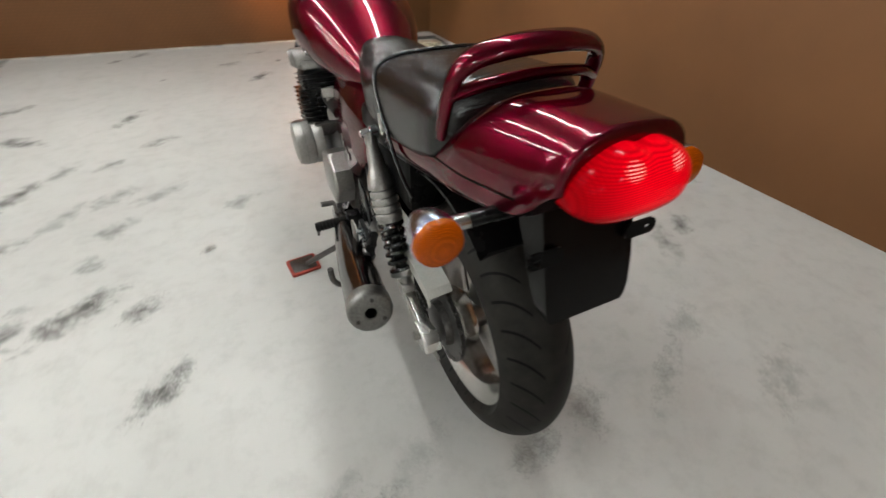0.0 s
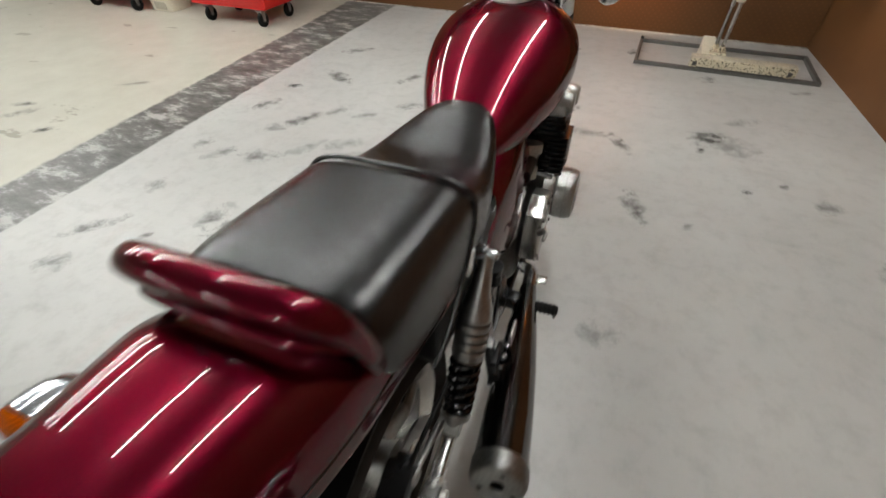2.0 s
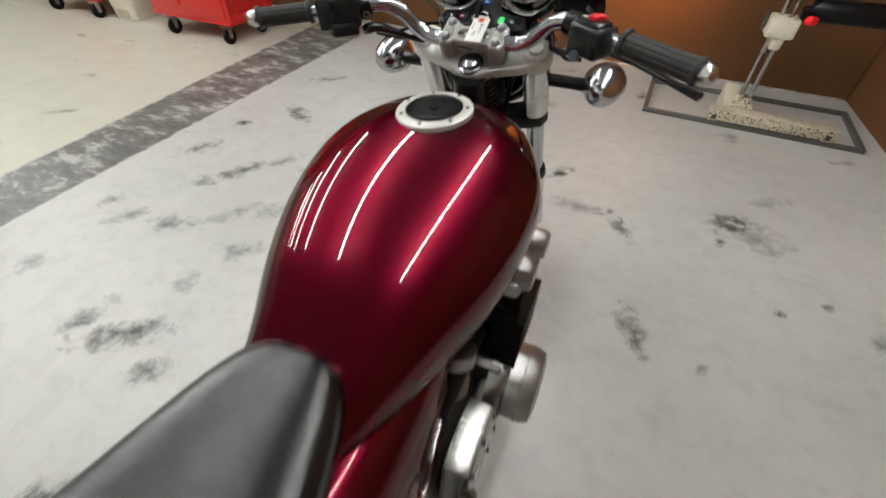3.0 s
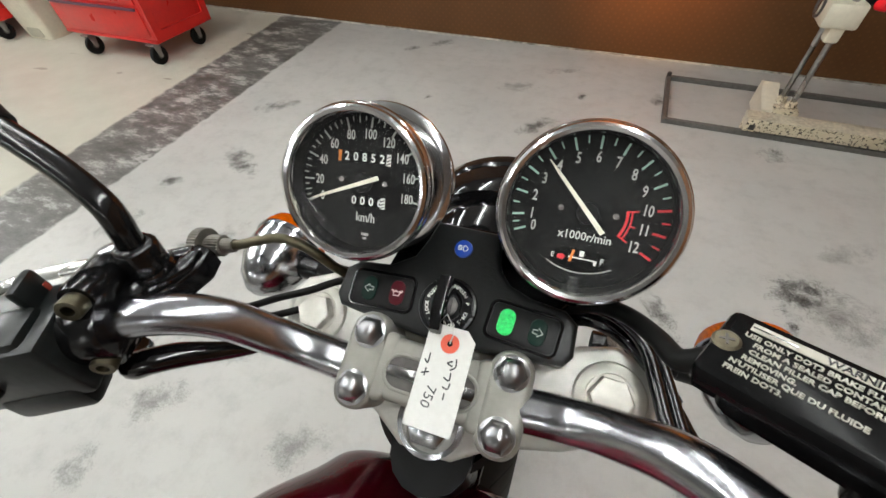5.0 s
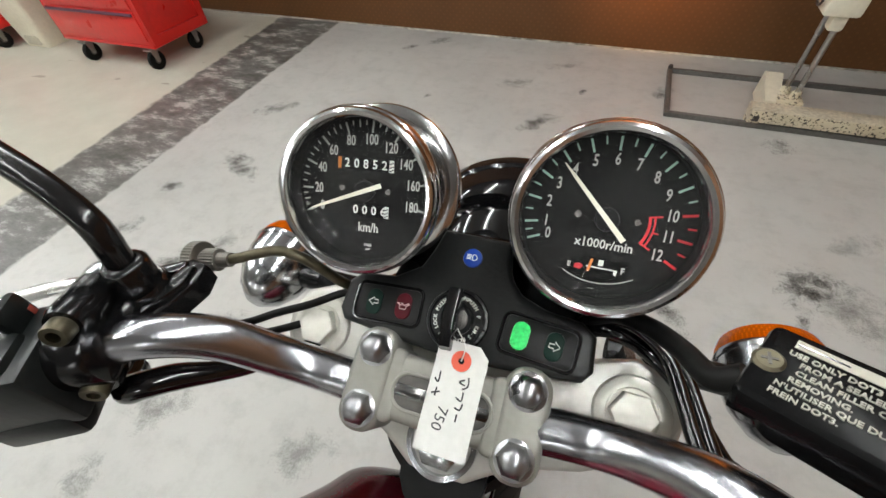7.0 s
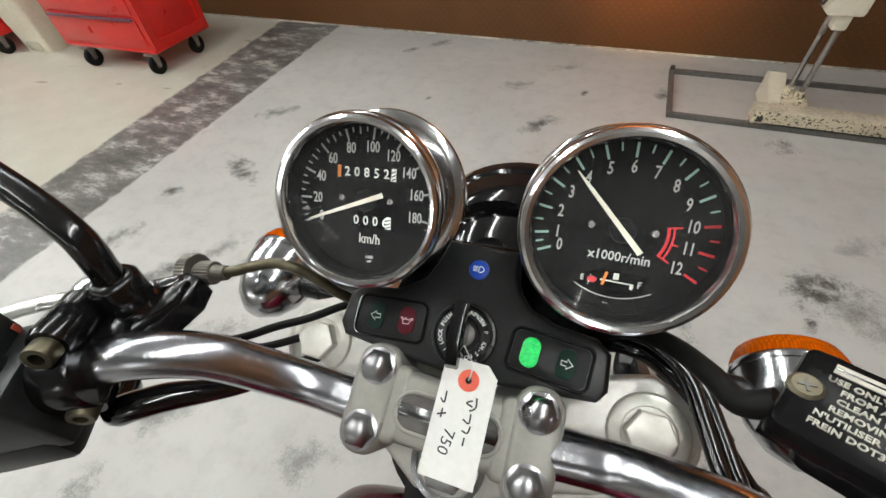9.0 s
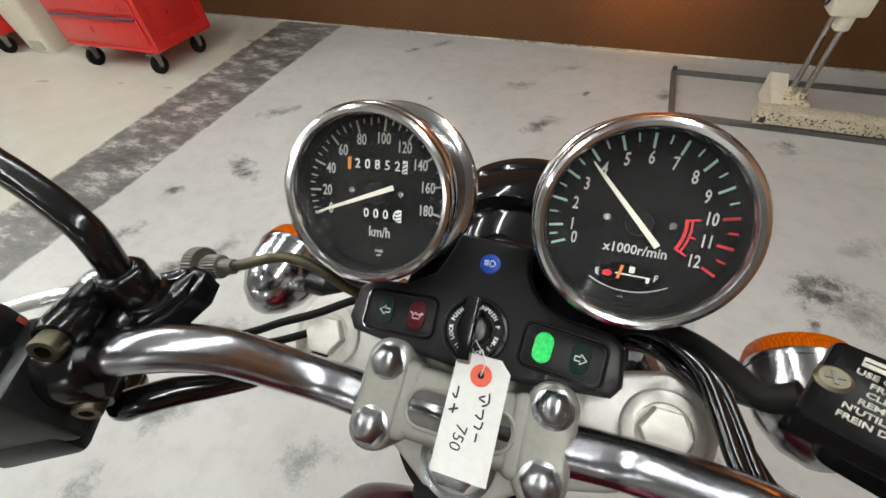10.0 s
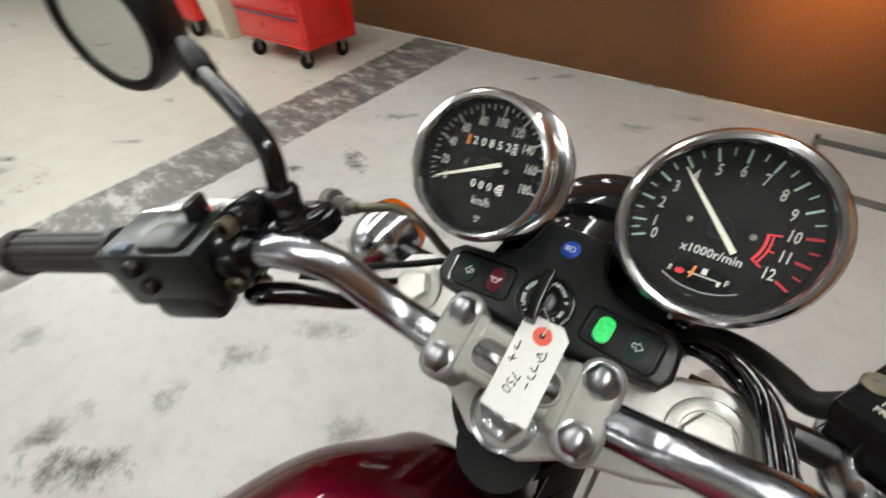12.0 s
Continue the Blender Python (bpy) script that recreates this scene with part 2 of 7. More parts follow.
def wall_board(dot_gain):
    """Brown pressed board with rows of small raised dots, their lamplight painted in paler."""
    m, t, b = nodes_of("brown_board")
    co = t.nodes.new("ShaderNodeTexCoord").outputs["Object"]
    n1 = nd(t, "ShaderNodeTexNoise", Scale=1.3, Detail=6.0)
    n2 = nd(t, "ShaderNodeTexNoise", Scale=45.0, Detail=4.0)
    for n in (n1, n2):
        link(t, co, n.inputs["Vector"])
    col = ramp(t, n1.outputs["Fac"], [(0.3, (0.118, 0.050, 0.0175)), (0.7, (0.166, 0.072, 0.0255))])
    vor = nd(t, "ShaderNodeTexVoronoi", Scale=27.0, Randomness=0.0)
    flat_co = t.nodes.new("ShaderNodeMapping")
    flat_co.inputs["Rotation"].default_value, flat_co.inputs["Scale"].default_value = (0, radians(45), 0), (1, 0, 1)
    link(t, co, flat_co.inputs[0])
    link(t, flat_co.outputs[0], vor.inputs["Vector"])
    # dot centres are coloured lighter for the lamplight the bumps catch
    hole = ramp(t, vor.outputs["Distance"], [(0.15, (1, 1, 1)), (0.25, (0.52,) * 3)])
    mx = t.nodes.new("ShaderNodeMix")
    mx.data_type, mx.blend_type, mx.inputs[0].default_value = "RGBA", "MULTIPLY", dot_gain
    link(t, col, mx.inputs[6])
    link(t, hole, mx.inputs[7])
    link(t, mx.outputs[2], b.inputs["Base Color"])
    b.inputs["Roughness"].default_value = 0.55
    b.inputs["Specular IOR Level"].default_value = 0.28
    bp = nd(t, "ShaderNodeBump", Strength=0.5 * dot_gain, Distance=0.003)
    link(t, hole, bp.inputs["Height"])
    link(t, bp.outputs[0], b.inputs["Normal"])
    return m


def chipped_paint():
    m, t, b = nodes_of("chipped_cream_paint")
    co = t.nodes.new("ShaderNodeTexCoord").outputs["Object"]
    n1, n2 = nd(t, "ShaderNodeTexNoise", Scale=70.0, Detail=7.0, Roughness=0.66), nd(t, "ShaderNodeTexNoise", Scale=3.0, Detail=4.0)
    for n in (n1, n2):
        link(t, co, n.inputs["Vector"])
    base = ramp(t, n2.outputs["Fac"], [(0.3, (0.52, 0.45, 0.31)), (0.7, (0.68, 0.61, 0.45))])
    chip = ramp(t, n1.outputs["Fac"], [(0.545, (0, 0, 0)), (0.565, (1, 1, 1))])
    mx = t.nodes.new("ShaderNodeMix")
    mx.data_type = "RGBA"
    link(t, chip, mx.inputs[0])
    link(t, base, mx.inputs[6])
    mx.inputs[7].default_value = (0.045, 0.035, 0.028, 1)
    link(t, mx.outputs[2], b.inputs["Base Color"])
    b.inputs["Roughness"].default_value = 0.5
    bp = nd(t, "ShaderNodeBump", Strength=0.5, Distance=0.002)
    bp.invert = True
    link(t, chip, bp.inputs["Height"])
    link(t, bp.outputs[0], b.inputs["Normal"])
    return m


def leather():
    m, t, b = nodes_of("black_vinyl")
    co = t.nodes.new("ShaderNodeTexCoord").outputs["Object"]
    v = nd(t, "ShaderNodeTexNoise", Scale=420.0, Detail=3.0, Roughness=0.6)
    n = nd(t, "ShaderNodeTexNoise", Scale=5.0, Detail=5.0)
    for q in (v, n):
        link(t, co, q.inputs["Vector"])
    link(t, ramp(t, n.outputs["Fac"], [(0.3, (0.005, 0.005, 0.005)), (0.7, (0.007, 0.0068, 0.0066))]), b.inputs["Base Color"])
    link(t, ramp(t, n.outputs["Fac"], [(0.3, (0.20,) * 3), (0.7, (0.215,) * 3)]), b.inputs["Roughness"])
    b.inputs["Specular IOR Level"].default_value = 0.55
    mp = t.nodes.new("ShaderNodeMapping")
    mp.inputs["Scale"].default_value = (60, 300, 120)
    link(t, co, mp.inputs[0])
    crease = nd(t, "ShaderNodeTexNoise", Scale=1.0, Detail=3.0)
    link(t, mp.outputs[0], crease.inputs["Vector"])
    b1 = nd(t, "ShaderNodeBump", Strength=0.6, Distance=0.0016)
    link(t, crease.outputs["Fac"], b1.inputs["Height"])
    bp = nd(t, "ShaderNodeBump", Strength=0.35, Distance=0.0009)
    link(t, v.outputs["Fac"], bp.inputs["Height"])
    link(t, b1.outputs[0], bp.inputs["Normal"])
    link(t, bp.outputs[0], b.inputs["Normal"])
    return m


def tyre_rubber(axle_y, axle_z):
    """Rubber with slanted rain grooves that follow the tread."""
    m, t, b = nodes_of("tyre_rubber")
    co = t.nodes.new("ShaderNodeTexCoord").outputs["Object"]
    xyz = t.nodes.new("ShaderNodeSeparateXYZ")
    link(t, co, xyz.inputs[0])

    def mth(op, a, c=0.0):
        n = t.nodes.new("ShaderNodeMath")
        n.operation = op
        for i, v in enumerate((a, c)):
            if isinstance(v, (int, float)):
                n.inputs[i].default_value = v
            else:
                link(t, v, n.inputs[i])
        return n.outputs[0]

    y, z = mth("SUBTRACT", xyz.outputs[1], axle_y), mth("SUBTRACT", xyz.outputs[2], axle_z)
    ang = mth("ARCTAN2", z, y)
    ax = mth("ABSOLUTE", xyz.outputs[0])
    side = mth("GREATER_THAN", xyz.outputs[0], 0.0)
    curve = mth("ADD", mth("MULTIPLY", ax, 34.0), mth("MULTIPLY", mth("MULTIPLY", ax, ax), -190.0))
    ph = mth("FRACT", mth("ADD", mth("ADD", mth("MULTIPLY", ang, 30 / 6.28318), curve), mth("MULTIPLY", side, 0.5)))
    thin = mth("LESS_THAN", ph, 0.11)
    band = mth("MULTIPLY", mth("GREATER_THAN", ax, 0.026), mth("LESS_THAN", ax, 0.078))
    groove = mth("MULTIPLY", thin, band)
    n = nd(t, "ShaderNodeTexNoise", Scale=30.0, Detail=6.0)
    link(t, co, n.inputs["Vector"])
    base = ramp(t, n.outputs["Fac"], [(0.3, (0.013, 0.0120, 0.0108)), (0.7, (0.022, 0.0200, 0.0175))])
    # shade inside the grooves is painted in as near black
    mx = t.nodes.new("ShaderNodeMix")
    mx.data_type = "RGBA"
    link(t, groove, mx.inputs[0])
    link(t, base, mx.inputs[6])
    mx.inputs[7].default_value = (0.001, 0.001, 0.001, 1)
    link(t, mx.outputs[2], b.inputs["Base Color"])
    b.inputs["Roughness"].default_value = 0.60
    b.inputs["Specular IOR Level"].default_value = 0.12
    bp = nd(t, "ShaderNodeBump", Strength=1.0, Distance=0.004)
    bp.invert = True
    link(t, groove, bp.inputs["Height"])
    link(t, bp.outputs[0], b.inputs["Normal"])
    return m


def lens_plastic(name, colour, emit=0.0, cells=260.0, rough=0.08):
    m, t, b = nodes_of(name)
    co = t.nodes.new("ShaderNodeTexCoord").outputs["Object"]
    v = nd(t, "ShaderNodeTexVoronoi", Scale=cells, Randomness=0.0)
    link(t, co, v.inputs["Vector"])
    lo, hi = tuple(c * 0.62 for c in colour), colour
    c = ramp(t, v.outputs["Distance"], [(0.25, hi), (0.5, lo)])
    link(t, c, b.inputs["Base Color"])
    b.inputs["Roughness"].default_value = rough
    b.inputs["Coat Weight"].default_value, b.inputs["Coat Roughness"].default_value = 0.45, 0.02
    b.inputs["Specular IOR Level"].default_value = 0.15
    if emit:
        link(t, c, b.inputs["Emission Color"])
        b.inputs["Emission Strength"].default_value = emit
    thin = t.nodes.new("ShaderNodeBsdfTranslucent")
    link(t, c, thin.inputs["Color"])
    mix = t.nodes.new("ShaderNodeMixShader")
    mix.inputs[0].default_value = 0.45
    link(t, b.outputs[0], mix.inputs[1])
    link(t, thin.outputs[0], mix.inputs[2])
    link(t, mix.outputs[0], t.nodes["Material Output"].inputs["Surface"])
    bp = nd(t, "ShaderNodeBump", Strength=0.25, Distance=0.001)
    link(t, v.outputs["Distance"], bp.inputs["Height"])
    link(t, bp.outputs[0], b.inputs["Normal"])
    return m


def lit_lens():
    """Ribbed red lens lit by two bulbs behind it: the cells nearest a bulb shine most."""
    m, t, b = nodes_of("lit_red_lens")
    co = t.nodes.new("ShaderNodeTexCoord").outputs["Object"]
    v = nd(t, "ShaderNodeTexVoronoi", Scale=225.0, Randomness=0.0)
    mp = t.nodes.new("ShaderNodeMapping")
    mp.inputs["Rotation"].default_value, mp.inputs["Scale"].default_value = (0, radians(6), 0), (0.85, 0.0, 1.25)
    link(t, co, mp.inputs[0])
    link(t, mp.outputs[0], v.inputs["Vector"])
    near = None
    for x in (-0.032, 0.032):
        d = t.nodes.new("ShaderNodeVectorMath")
        d.operation = "DISTANCE"
        d.inputs[1].default_value = (x, -0.333, 0.897)
        link(t, co, d.inputs[0])
        r = nd(t, "ShaderNodeMapRange")
        for i, k in enumerate((0.006, 0.021, 1.0, 0.0)):
            r.inputs[i + 1].default_value = k
        link(t, d.outputs["Value"], r.inputs[0])
        if near is None:
            near = r.outputs[0]
        else:
            mx = t.nodes.new("ShaderNodeMath")
            mx.operation = "MAXIMUM"
            link(t, near, mx.inputs[0])
            link(t, r.outputs[0], mx.inputs[1])
            near = mx.outputs[0]
    cell = ramp(t, v.outputs["Distance"], [(0.18, (1.0,) * 3), (0.36, (0.0,) * 3)])
    hot = t.nodes.new("ShaderNodeMath")
    hot.operation = "MULTIPLY"
    link(t, near, hot.inputs[0])
    link(t, cell, hot.inputs[1])
    wide = nd(t, "ShaderNodeMapRange")
    spread = t.nodes.new("ShaderNodeVectorMath")
    spread.operation = "DISTANCE"
    spread.inputs[1].default_value = (0.0, -0.335, 0.888)
    link(t, co, spread.inputs[0])
    for i, k in enumerate((0.030, 0.092, 0.24, 0.0)):
        wide.inputs[i + 1].default_value = k
    link(t, spread.outputs["Value"], wide.inputs[0])
    total = t.nodes.new("ShaderNodeMath")
    total.operation = "MAXIMUM"
    link(t, hot.outputs[0], total.inputs[0])
    link(t, wide.outputs[0], total.inputs[1])
    glowc = ramp(t, total.outputs[0], [(0.0, (0.22, 0.0, 0.002)), (0.22, (0.72, 0.0, 0.007)), (0.40, (1.0, 0.0005, 0.009)), (0.75, (1.0, 0.70, 0.60))])
    rib = ramp(t, v.outputs["Distance"], [(0.2, (1.0,) * 3), (0.55, (0.30,) * 3)])
    mul = t.nodes.new("ShaderNodeMix")
    mul.data_type, mul.blend_type, mul.inputs[0].default_value = "RGBA", "MULTIPLY", 0.75
    link(t, glowc, mul.inputs[6])
    link(t, rib, mul.inputs[7])
    sep = t.nodes.new("ShaderNodeSeparateXYZ")
    link(t, co, sep.inputs[0])
    skirt = t.nodes.new("ShaderNodeMix")
    skirt.data_type, skirt.blend_type, skirt.inputs[0].default_value = "RGBA", "MULTIPLY", 1.0
    link(t, mul.outputs[2], skirt.inputs[6])
    low = nd(t, "ShaderNodeMapRange")
    for i, k in enumerate((0.842, 0.850, 0.0, 1.0)):
        low.inputs[i + 1].default_value = k
    link(t, sep.outputs[2], low.inputs[0])
    link(t, ramp(t, low.outputs[0], [(0.0, (0.52,) * 3), (1.0, (1.0,) * 3)]), skirt.inputs[7])
    link(t, skirt.outputs[2], b.inputs["Emission Color"])
    b.inputs["Emission Strength"].default_value = 1.15
    b.inputs["Base Color"].default_value = (0.10, 0.0005, 0.001, 1)
    b.inputs["Roughness"].default_value = 0.05
    b.inputs["Specular IOR Level"].default_value = 0.05
    return m


def scuff_paint():
    """Rubbed-in tyre dirt: ragged patches that fade out at their edges."""
    m, t, b = nodes_of("tyre_dirt")
    uv = t.nodes.new("ShaderNodeUVMap")
    uv.uv_map = "patch"
    co = t.nodes.new("ShaderNodeTexCoord").outputs["Object"]
    ln = t.nodes.new("ShaderNodeVectorMath")
    ln.operation = "LENGTH"
    link(t, uv.outputs[0], ln.inputs[0])
    n1, n2 = nd(t, "ShaderNodeTexNoise", Scale=16.0, Detail=5.0, Roughness=0.65), nd(t, "ShaderNodeTexNoise", Scale=170.0, Detail=3.0, Roughness=0.7)
    for n in (n1, n2):
        link(t, co, n.inputs["Vector"])
    at = t.nodes.new("ShaderNodeAttribute")
    at.attribute_name = "strength"

    def mth(op, a, c):
        n = t.nodes.new("ShaderNodeMath")
        n.operation = op
        for i, v in enumerate((a, c)):
            if isinstance(v, (int, float)):
                n.inputs[i].default_value = v
            else:
                link(t, v, n.inputs[i])
        return n.outputs[0]

    fall = mth("SUBTRACT", 1.0, ln.outputs["Value"])
    v = mth("ADD", mth("MULTIPLY", fall, 0.70), mth("ADD", mth("MULTIPLY", n1.outputs["Fac"], 1.9), mth("MULTIPLY", n2.outputs["Fac"], 1.2)))
    f = ramp(t, mth("SUBTRACT", v, 1.56), [(0.16, (0, 0, 0)), (0.85, (1, 1, 1))])
    edge = ramp(t, fall, [(0.0, (0, 0, 0)), (0.25, (1, 1, 1))])
    fac = mth("MULTIPLY", mth("MULTIPLY", f, edge), at.outputs["Fac"])
    link(t, fac, b.inputs["Alpha"])
    b.inputs["Base Color"].default_value = (0.12, 0.115, 0.105, 1)
    b.inputs["Roughness"].default_value = 0.6
    return m


RED = candy_red()
BLACK_PLASTIC = surf("black_plastic", (0.008, 0.008, 0.0082), 0.38, 0, 0.2, 220, 0.08, spec=0.2)
SWITCH_PLASTIC = surf("switch_box_plastic", (0.0085, 0.0105, 0.0105), 0.30, 0, 0.25, 200, 0.06, spec=0.38)
PANEL_PLASTIC = surf("moulded_panel_plastic", (0.0075, 0.008, 0.008), 0.33, 0, 0.25, 320, 0.12, spec=0.34)
FENDER_PLASTIC = surf("moulded_fender_plastic", (0.0035, 0.0034, 0.0034), 0.30, 0, 0.2, 160, 0.04, spec=0.06)
GLOSSY_PLASTIC = surf("glossy_fender_plastic", (0.004, 0.0036, 0.0036), 0.22, 0, 0.2, 160, 0.03, spec=0.12, rough_vary=0.05)
SATIN_BLACK = surf("satin_black_paint", (0.006, 0.006, 0.0064), 0.28, 0, 0.15, 90, 0.03, coat=0.04, spec=0.22)
GLOSS_BLACK = surf("gloss_black_paint", (0.004, 0.004, 0.0045), 0.12, 0, 0.1, 60, 0.0, coat=0.3, rough_vary=0.03)
RUBBER = surf("rubber", (0.0065, 0.0063, 0.006), 0.50, 0, 0.2, 120, 0.10, spec=0.15)
GRIP_RUBBER = surf("worn_grip_rubber", (0.024, 0.0235, 0.0225), 0.48, 0, 0.3, 120, 0.10, spec=0.3)
LID_PLASTIC = surf("black_lid_plastic", (0.0045, 0.0045, 0.0047), 0.24, 0, 0.2, 150, 0.05, spec=0.09, rough_vary=0.05)
ENAMEL = surf("black_enamel", (0.005, 0.005, 0.0054), 0.15, 0, 0.15, 70, 0.02, spec=0.45, rough_vary=0.06)
BAR_CHROME = surf("bar_chrome", (0.43, 0.435, 0.465), 0.21, 1, 0.05, 40, 0.0, rough_vary=0.05)
DARK_CHROME = surf("smoked_chrome", (0.135, 0.133, 0.132), 0.15, 1, 0.1, 40, 0.0, rough_vary=0.04)
# gauge can chrome: the dark reflection is put into the base colour
CAN_CHROME = surf("can_chrome_dark_reflection", (0.045, 0.040, 0.039), 0.11, 1, 0.1, 40, 0.0, rough_vary=0.04)
BOLT_CHROME = surf("dulled_bolt_chrome", (0.31, 0.31, 0.32), 0.26, 1, 0.12, 60, 0.02, rough_vary=0.06)
CHROME = surf("chrome", (0.47, 0.48, 0.50), 0.19, 1, 0.05, 40, 0.0, rough_vary=0.04)
BEZEL = surf("bright_chrome", (0.74, 0.74, 0.75), 0.14, 1, 0.05, 40, 0.0, rough_vary=0.04)
POLISHED = surf("polished_aluminium", (0.62, 0.61, 0.59), 0.24, 1, 0.08, 90, 0.03)
POLISHED_CAST = surf("machine_polished_cover", (0.46, 0.45, 0.43), 0.30, 1, 0.10, 140, 0.06)
CAST = surf("cast_aluminium", (0.33, 0.32, 0.305), 0.38, 1, 0.12, 160, 0.12)
SILVER_PAINT = surf("silver_painted_aluminium", (0.245, 0.238, 0.215), 0.40, 0.4, 0.06, 180, 0.08)
BRIDGE_SILVER = surf("silver_bridge_paint", (0.50, 0.49, 0.455), 0.40, 0.4, 0.06, 180, 0.08)
CAP_SILVER = surf("silver_fork_cap", (0.60, 0.585, 0.53), 0.36, 0.5, 0.08, 150, 0.05)
MUFFLER_CAP = surf("dulled_machined_alloy", (0.22, 0.215, 0.205), 0.40, 1, 0.2, 160, 0.12)
DARK_STEEL = surf("dark_steel", (0.10, 0.095, 0.09), 0.42, 0.9, 0.25, 120, 0.1)
BRASSY = surf("dulled_zinc", (0.115, 0.102, 0.070), 0.42, 1, 0.2, 120, 0.05)
VINYL = leather()
RED_LENS = lit_lens()
# unlit lens: a faint emission stands in for light passing through it
AMBER = lens_plastic("amber_lens", (0.80, 0.150, 0.002), 0.08, 420.0)
PAD_RED = surf("worn_red_rubber", (0.30, 0.045, 0.03), 0.7, 0, 0.2, 90, 0.1)
WINDOW_BLACK = surf("gauge_window_black", (0.0015, 0.0015, 0.0016), 0.7, 0, 0.1, 300, 0.0, spec=0.03)
DIAL = surf("dial_black", (0.006, 0.006, 0.0062), 0.6, 0, 0.1, 300, 0.02, spec=0.1)
FADED_INK = surf("greyed_print", (0.40, 0.42, 0.38), 0.5, 0, 0.05, 200, 0.0)
DIAL_INK = surf("off_white_dial_print", (0.56, 0.57, 0.53), 0.5, 0, 0.05, 200, 0.0)
WHITE_INK = surf("white_print", (0.78, 0.79, 0.74), 0.5, 0, 0.03, 200, 0.0)
GREEN_INK = surf("pale_green_print", (0.42, 0.66, 0.55), 0.5, 0, 0.03, 200, 0.0)
RED_INK = surf("red_print", (0.62, 0.02, 0.03), 0.5, 0, 0.05, 200, 0.0)
PINK_INK = surf("pinkish_white_print", (0.66, 0.50, 0.50), 0.5, 0, 0.03, 200, 0.0)
ORANGE_INK = surf("orange_print", (0.75, 0.22, 0.03), 0.5, 0, 0.05, 200, 0.0)
NEEDLE = surf("needle_white", (0.80, 0.78, 0.66), 0.45, 0, 0.03, 200, 0.0)
PAPER = surf("card_paper", (0.60, 0.598, 0.575), 0.8, 0, 0.04, 260, 0.03)
INK = surf("black_marker", (0.03, 0.03, 0.035), 0.6, 0, 0.1, 200, 0.0)
TAG_RED = surf("red_washer_card", (0.60, 0.10, 0.06), 0.75, 0, 0.06, 200, 0.02)
CART_RED = surf("red_enamel", (0.60, 0.016, 0.012), 0.33, 0, 0.06, 30, 0.03, coat=0.3)
PURPLE_TRIM = surf("purple_grey_trim", (0.10, 0.04, 0.07), 0.4)
CREAM_PLASTIC = surf("cream_plastic", (0.66, 0.62, 0.50), 0.5, 0, 0.06, 40, 0.05)
CREAM_PAINT = surf("dirty_cream_paint", (0.52, 0.47, 0.36), 0.5, 0, 0.25, 60, 0.15, spread=9.0)
CHIPPED = chipped_paint()
STEEL_ROD = surf("bare_steel_rod", (0.42, 0.41, 0.39), 0.28, 1, 0.12, 90, 0.03)
FRAME_STEEL = surf("grey_floor_steel", (0.13, 0.125, 0.115), 0.55, 0.3, 0.2, 60, 0.1)
CEILING_WHITE = surf("ceiling_white", (0.20, 0.197, 0.192), 0.8, 0, 0.05, 20, 0.1)
SILL_PAINT = surf("worn_pale_strip", (0.42, 0.40, 0.35), 0.7, 0, 0.5, 30, 0.2, spread=9.0)
PALE_WALL = surf("pale_wall_paint", (0.34, 0.33, 0.31), 0.75, 0, 0.06, 20, 0.1)
BOARD, PLAIN_BOARD = wall_board(0.30), wall_board(0.0)
FLOOR = floor_paint()
GREEN_LAMP = surf("lit_green_lens", (0.004, 0.40, 0.09), 0.30, 0, 0.5, 420, 0.5)
GREEN_LAMP.node_tree.nodes["Principled BSDF"].inputs["Emission Color"].default_value = (0.0, 0.78, 0.10, 1)
GREEN_LAMP.node_tree.nodes["Principled BSDF"].inputs["Emission Strength"].default_value = 0.40
BLUE_LENS = surf("blue_lens", (0.010, 0.055, 0.36), 0.35, 0, 0.05, 90, 0.0, spec=0.25)
DARK_GREEN_LENS = surf("unlit_green_lens", (0.004, 0.020, 0.014), 0.4, 0, 0.1, 90, 0.0, spec=0.15)
DARK_RED_LENS = surf("unlit_red_lens", (0.060, 0.0022, 0.007), 0.4, 0, 0.1, 90, 0.0, spec=0.15)
TUBE_LIGHT = glow("fluorescent_tube", (0.975, 1.0, 0.975), TUBE_POWER)


def clear_glass():
    m, t, b = nodes_of("clear_glass")
    b.inputs["Base Color"].default_value = (1, 1, 1, 1)
    b.inputs["Roughness"].default_value = 0.02
    b.inputs["Transmission Weight"].default_value = 1.0
    b.inputs["IOR"].default_value = 1.13
    co = t.nodes.new("ShaderNodeTexCoord").outputs["Object"]
    haze = nd(t, "ShaderNodeTexNoise", Scale=45.0, Detail=4.0)
    link(t, co, haze.inputs["Vector"])
    # thin uneven pale diffuse film mixed over the glass
    haze_bsdf = t.nodes.new("ShaderNodeBsdfDiffuse")
    haze_bsdf.inputs["Color"].default_value = (0.75, 0.74, 0.72, 1)
    mix = t.nodes.new("ShaderNodeMixShader")
    link(t, ramp(t, haze.outputs["Fac"], [(0.3, (0.004,) * 3), (0.7, (0.014,) * 3)]), mix.inputs[0])
    link(t, b.outputs[0], mix.inputs[1])
    link(t, haze_bsdf.outputs[0], mix.inputs[2])
    link(t, mix.outputs[0], t.nodes["Material Output"].inputs["Surface"])
    return m


GLASS = clear_glass()
MIRROR = surf("mirror_glass", (0.86, 0.88, 0.88), 0.02, 1, 0.01, 40, 0.0, rough_vary=0.0)

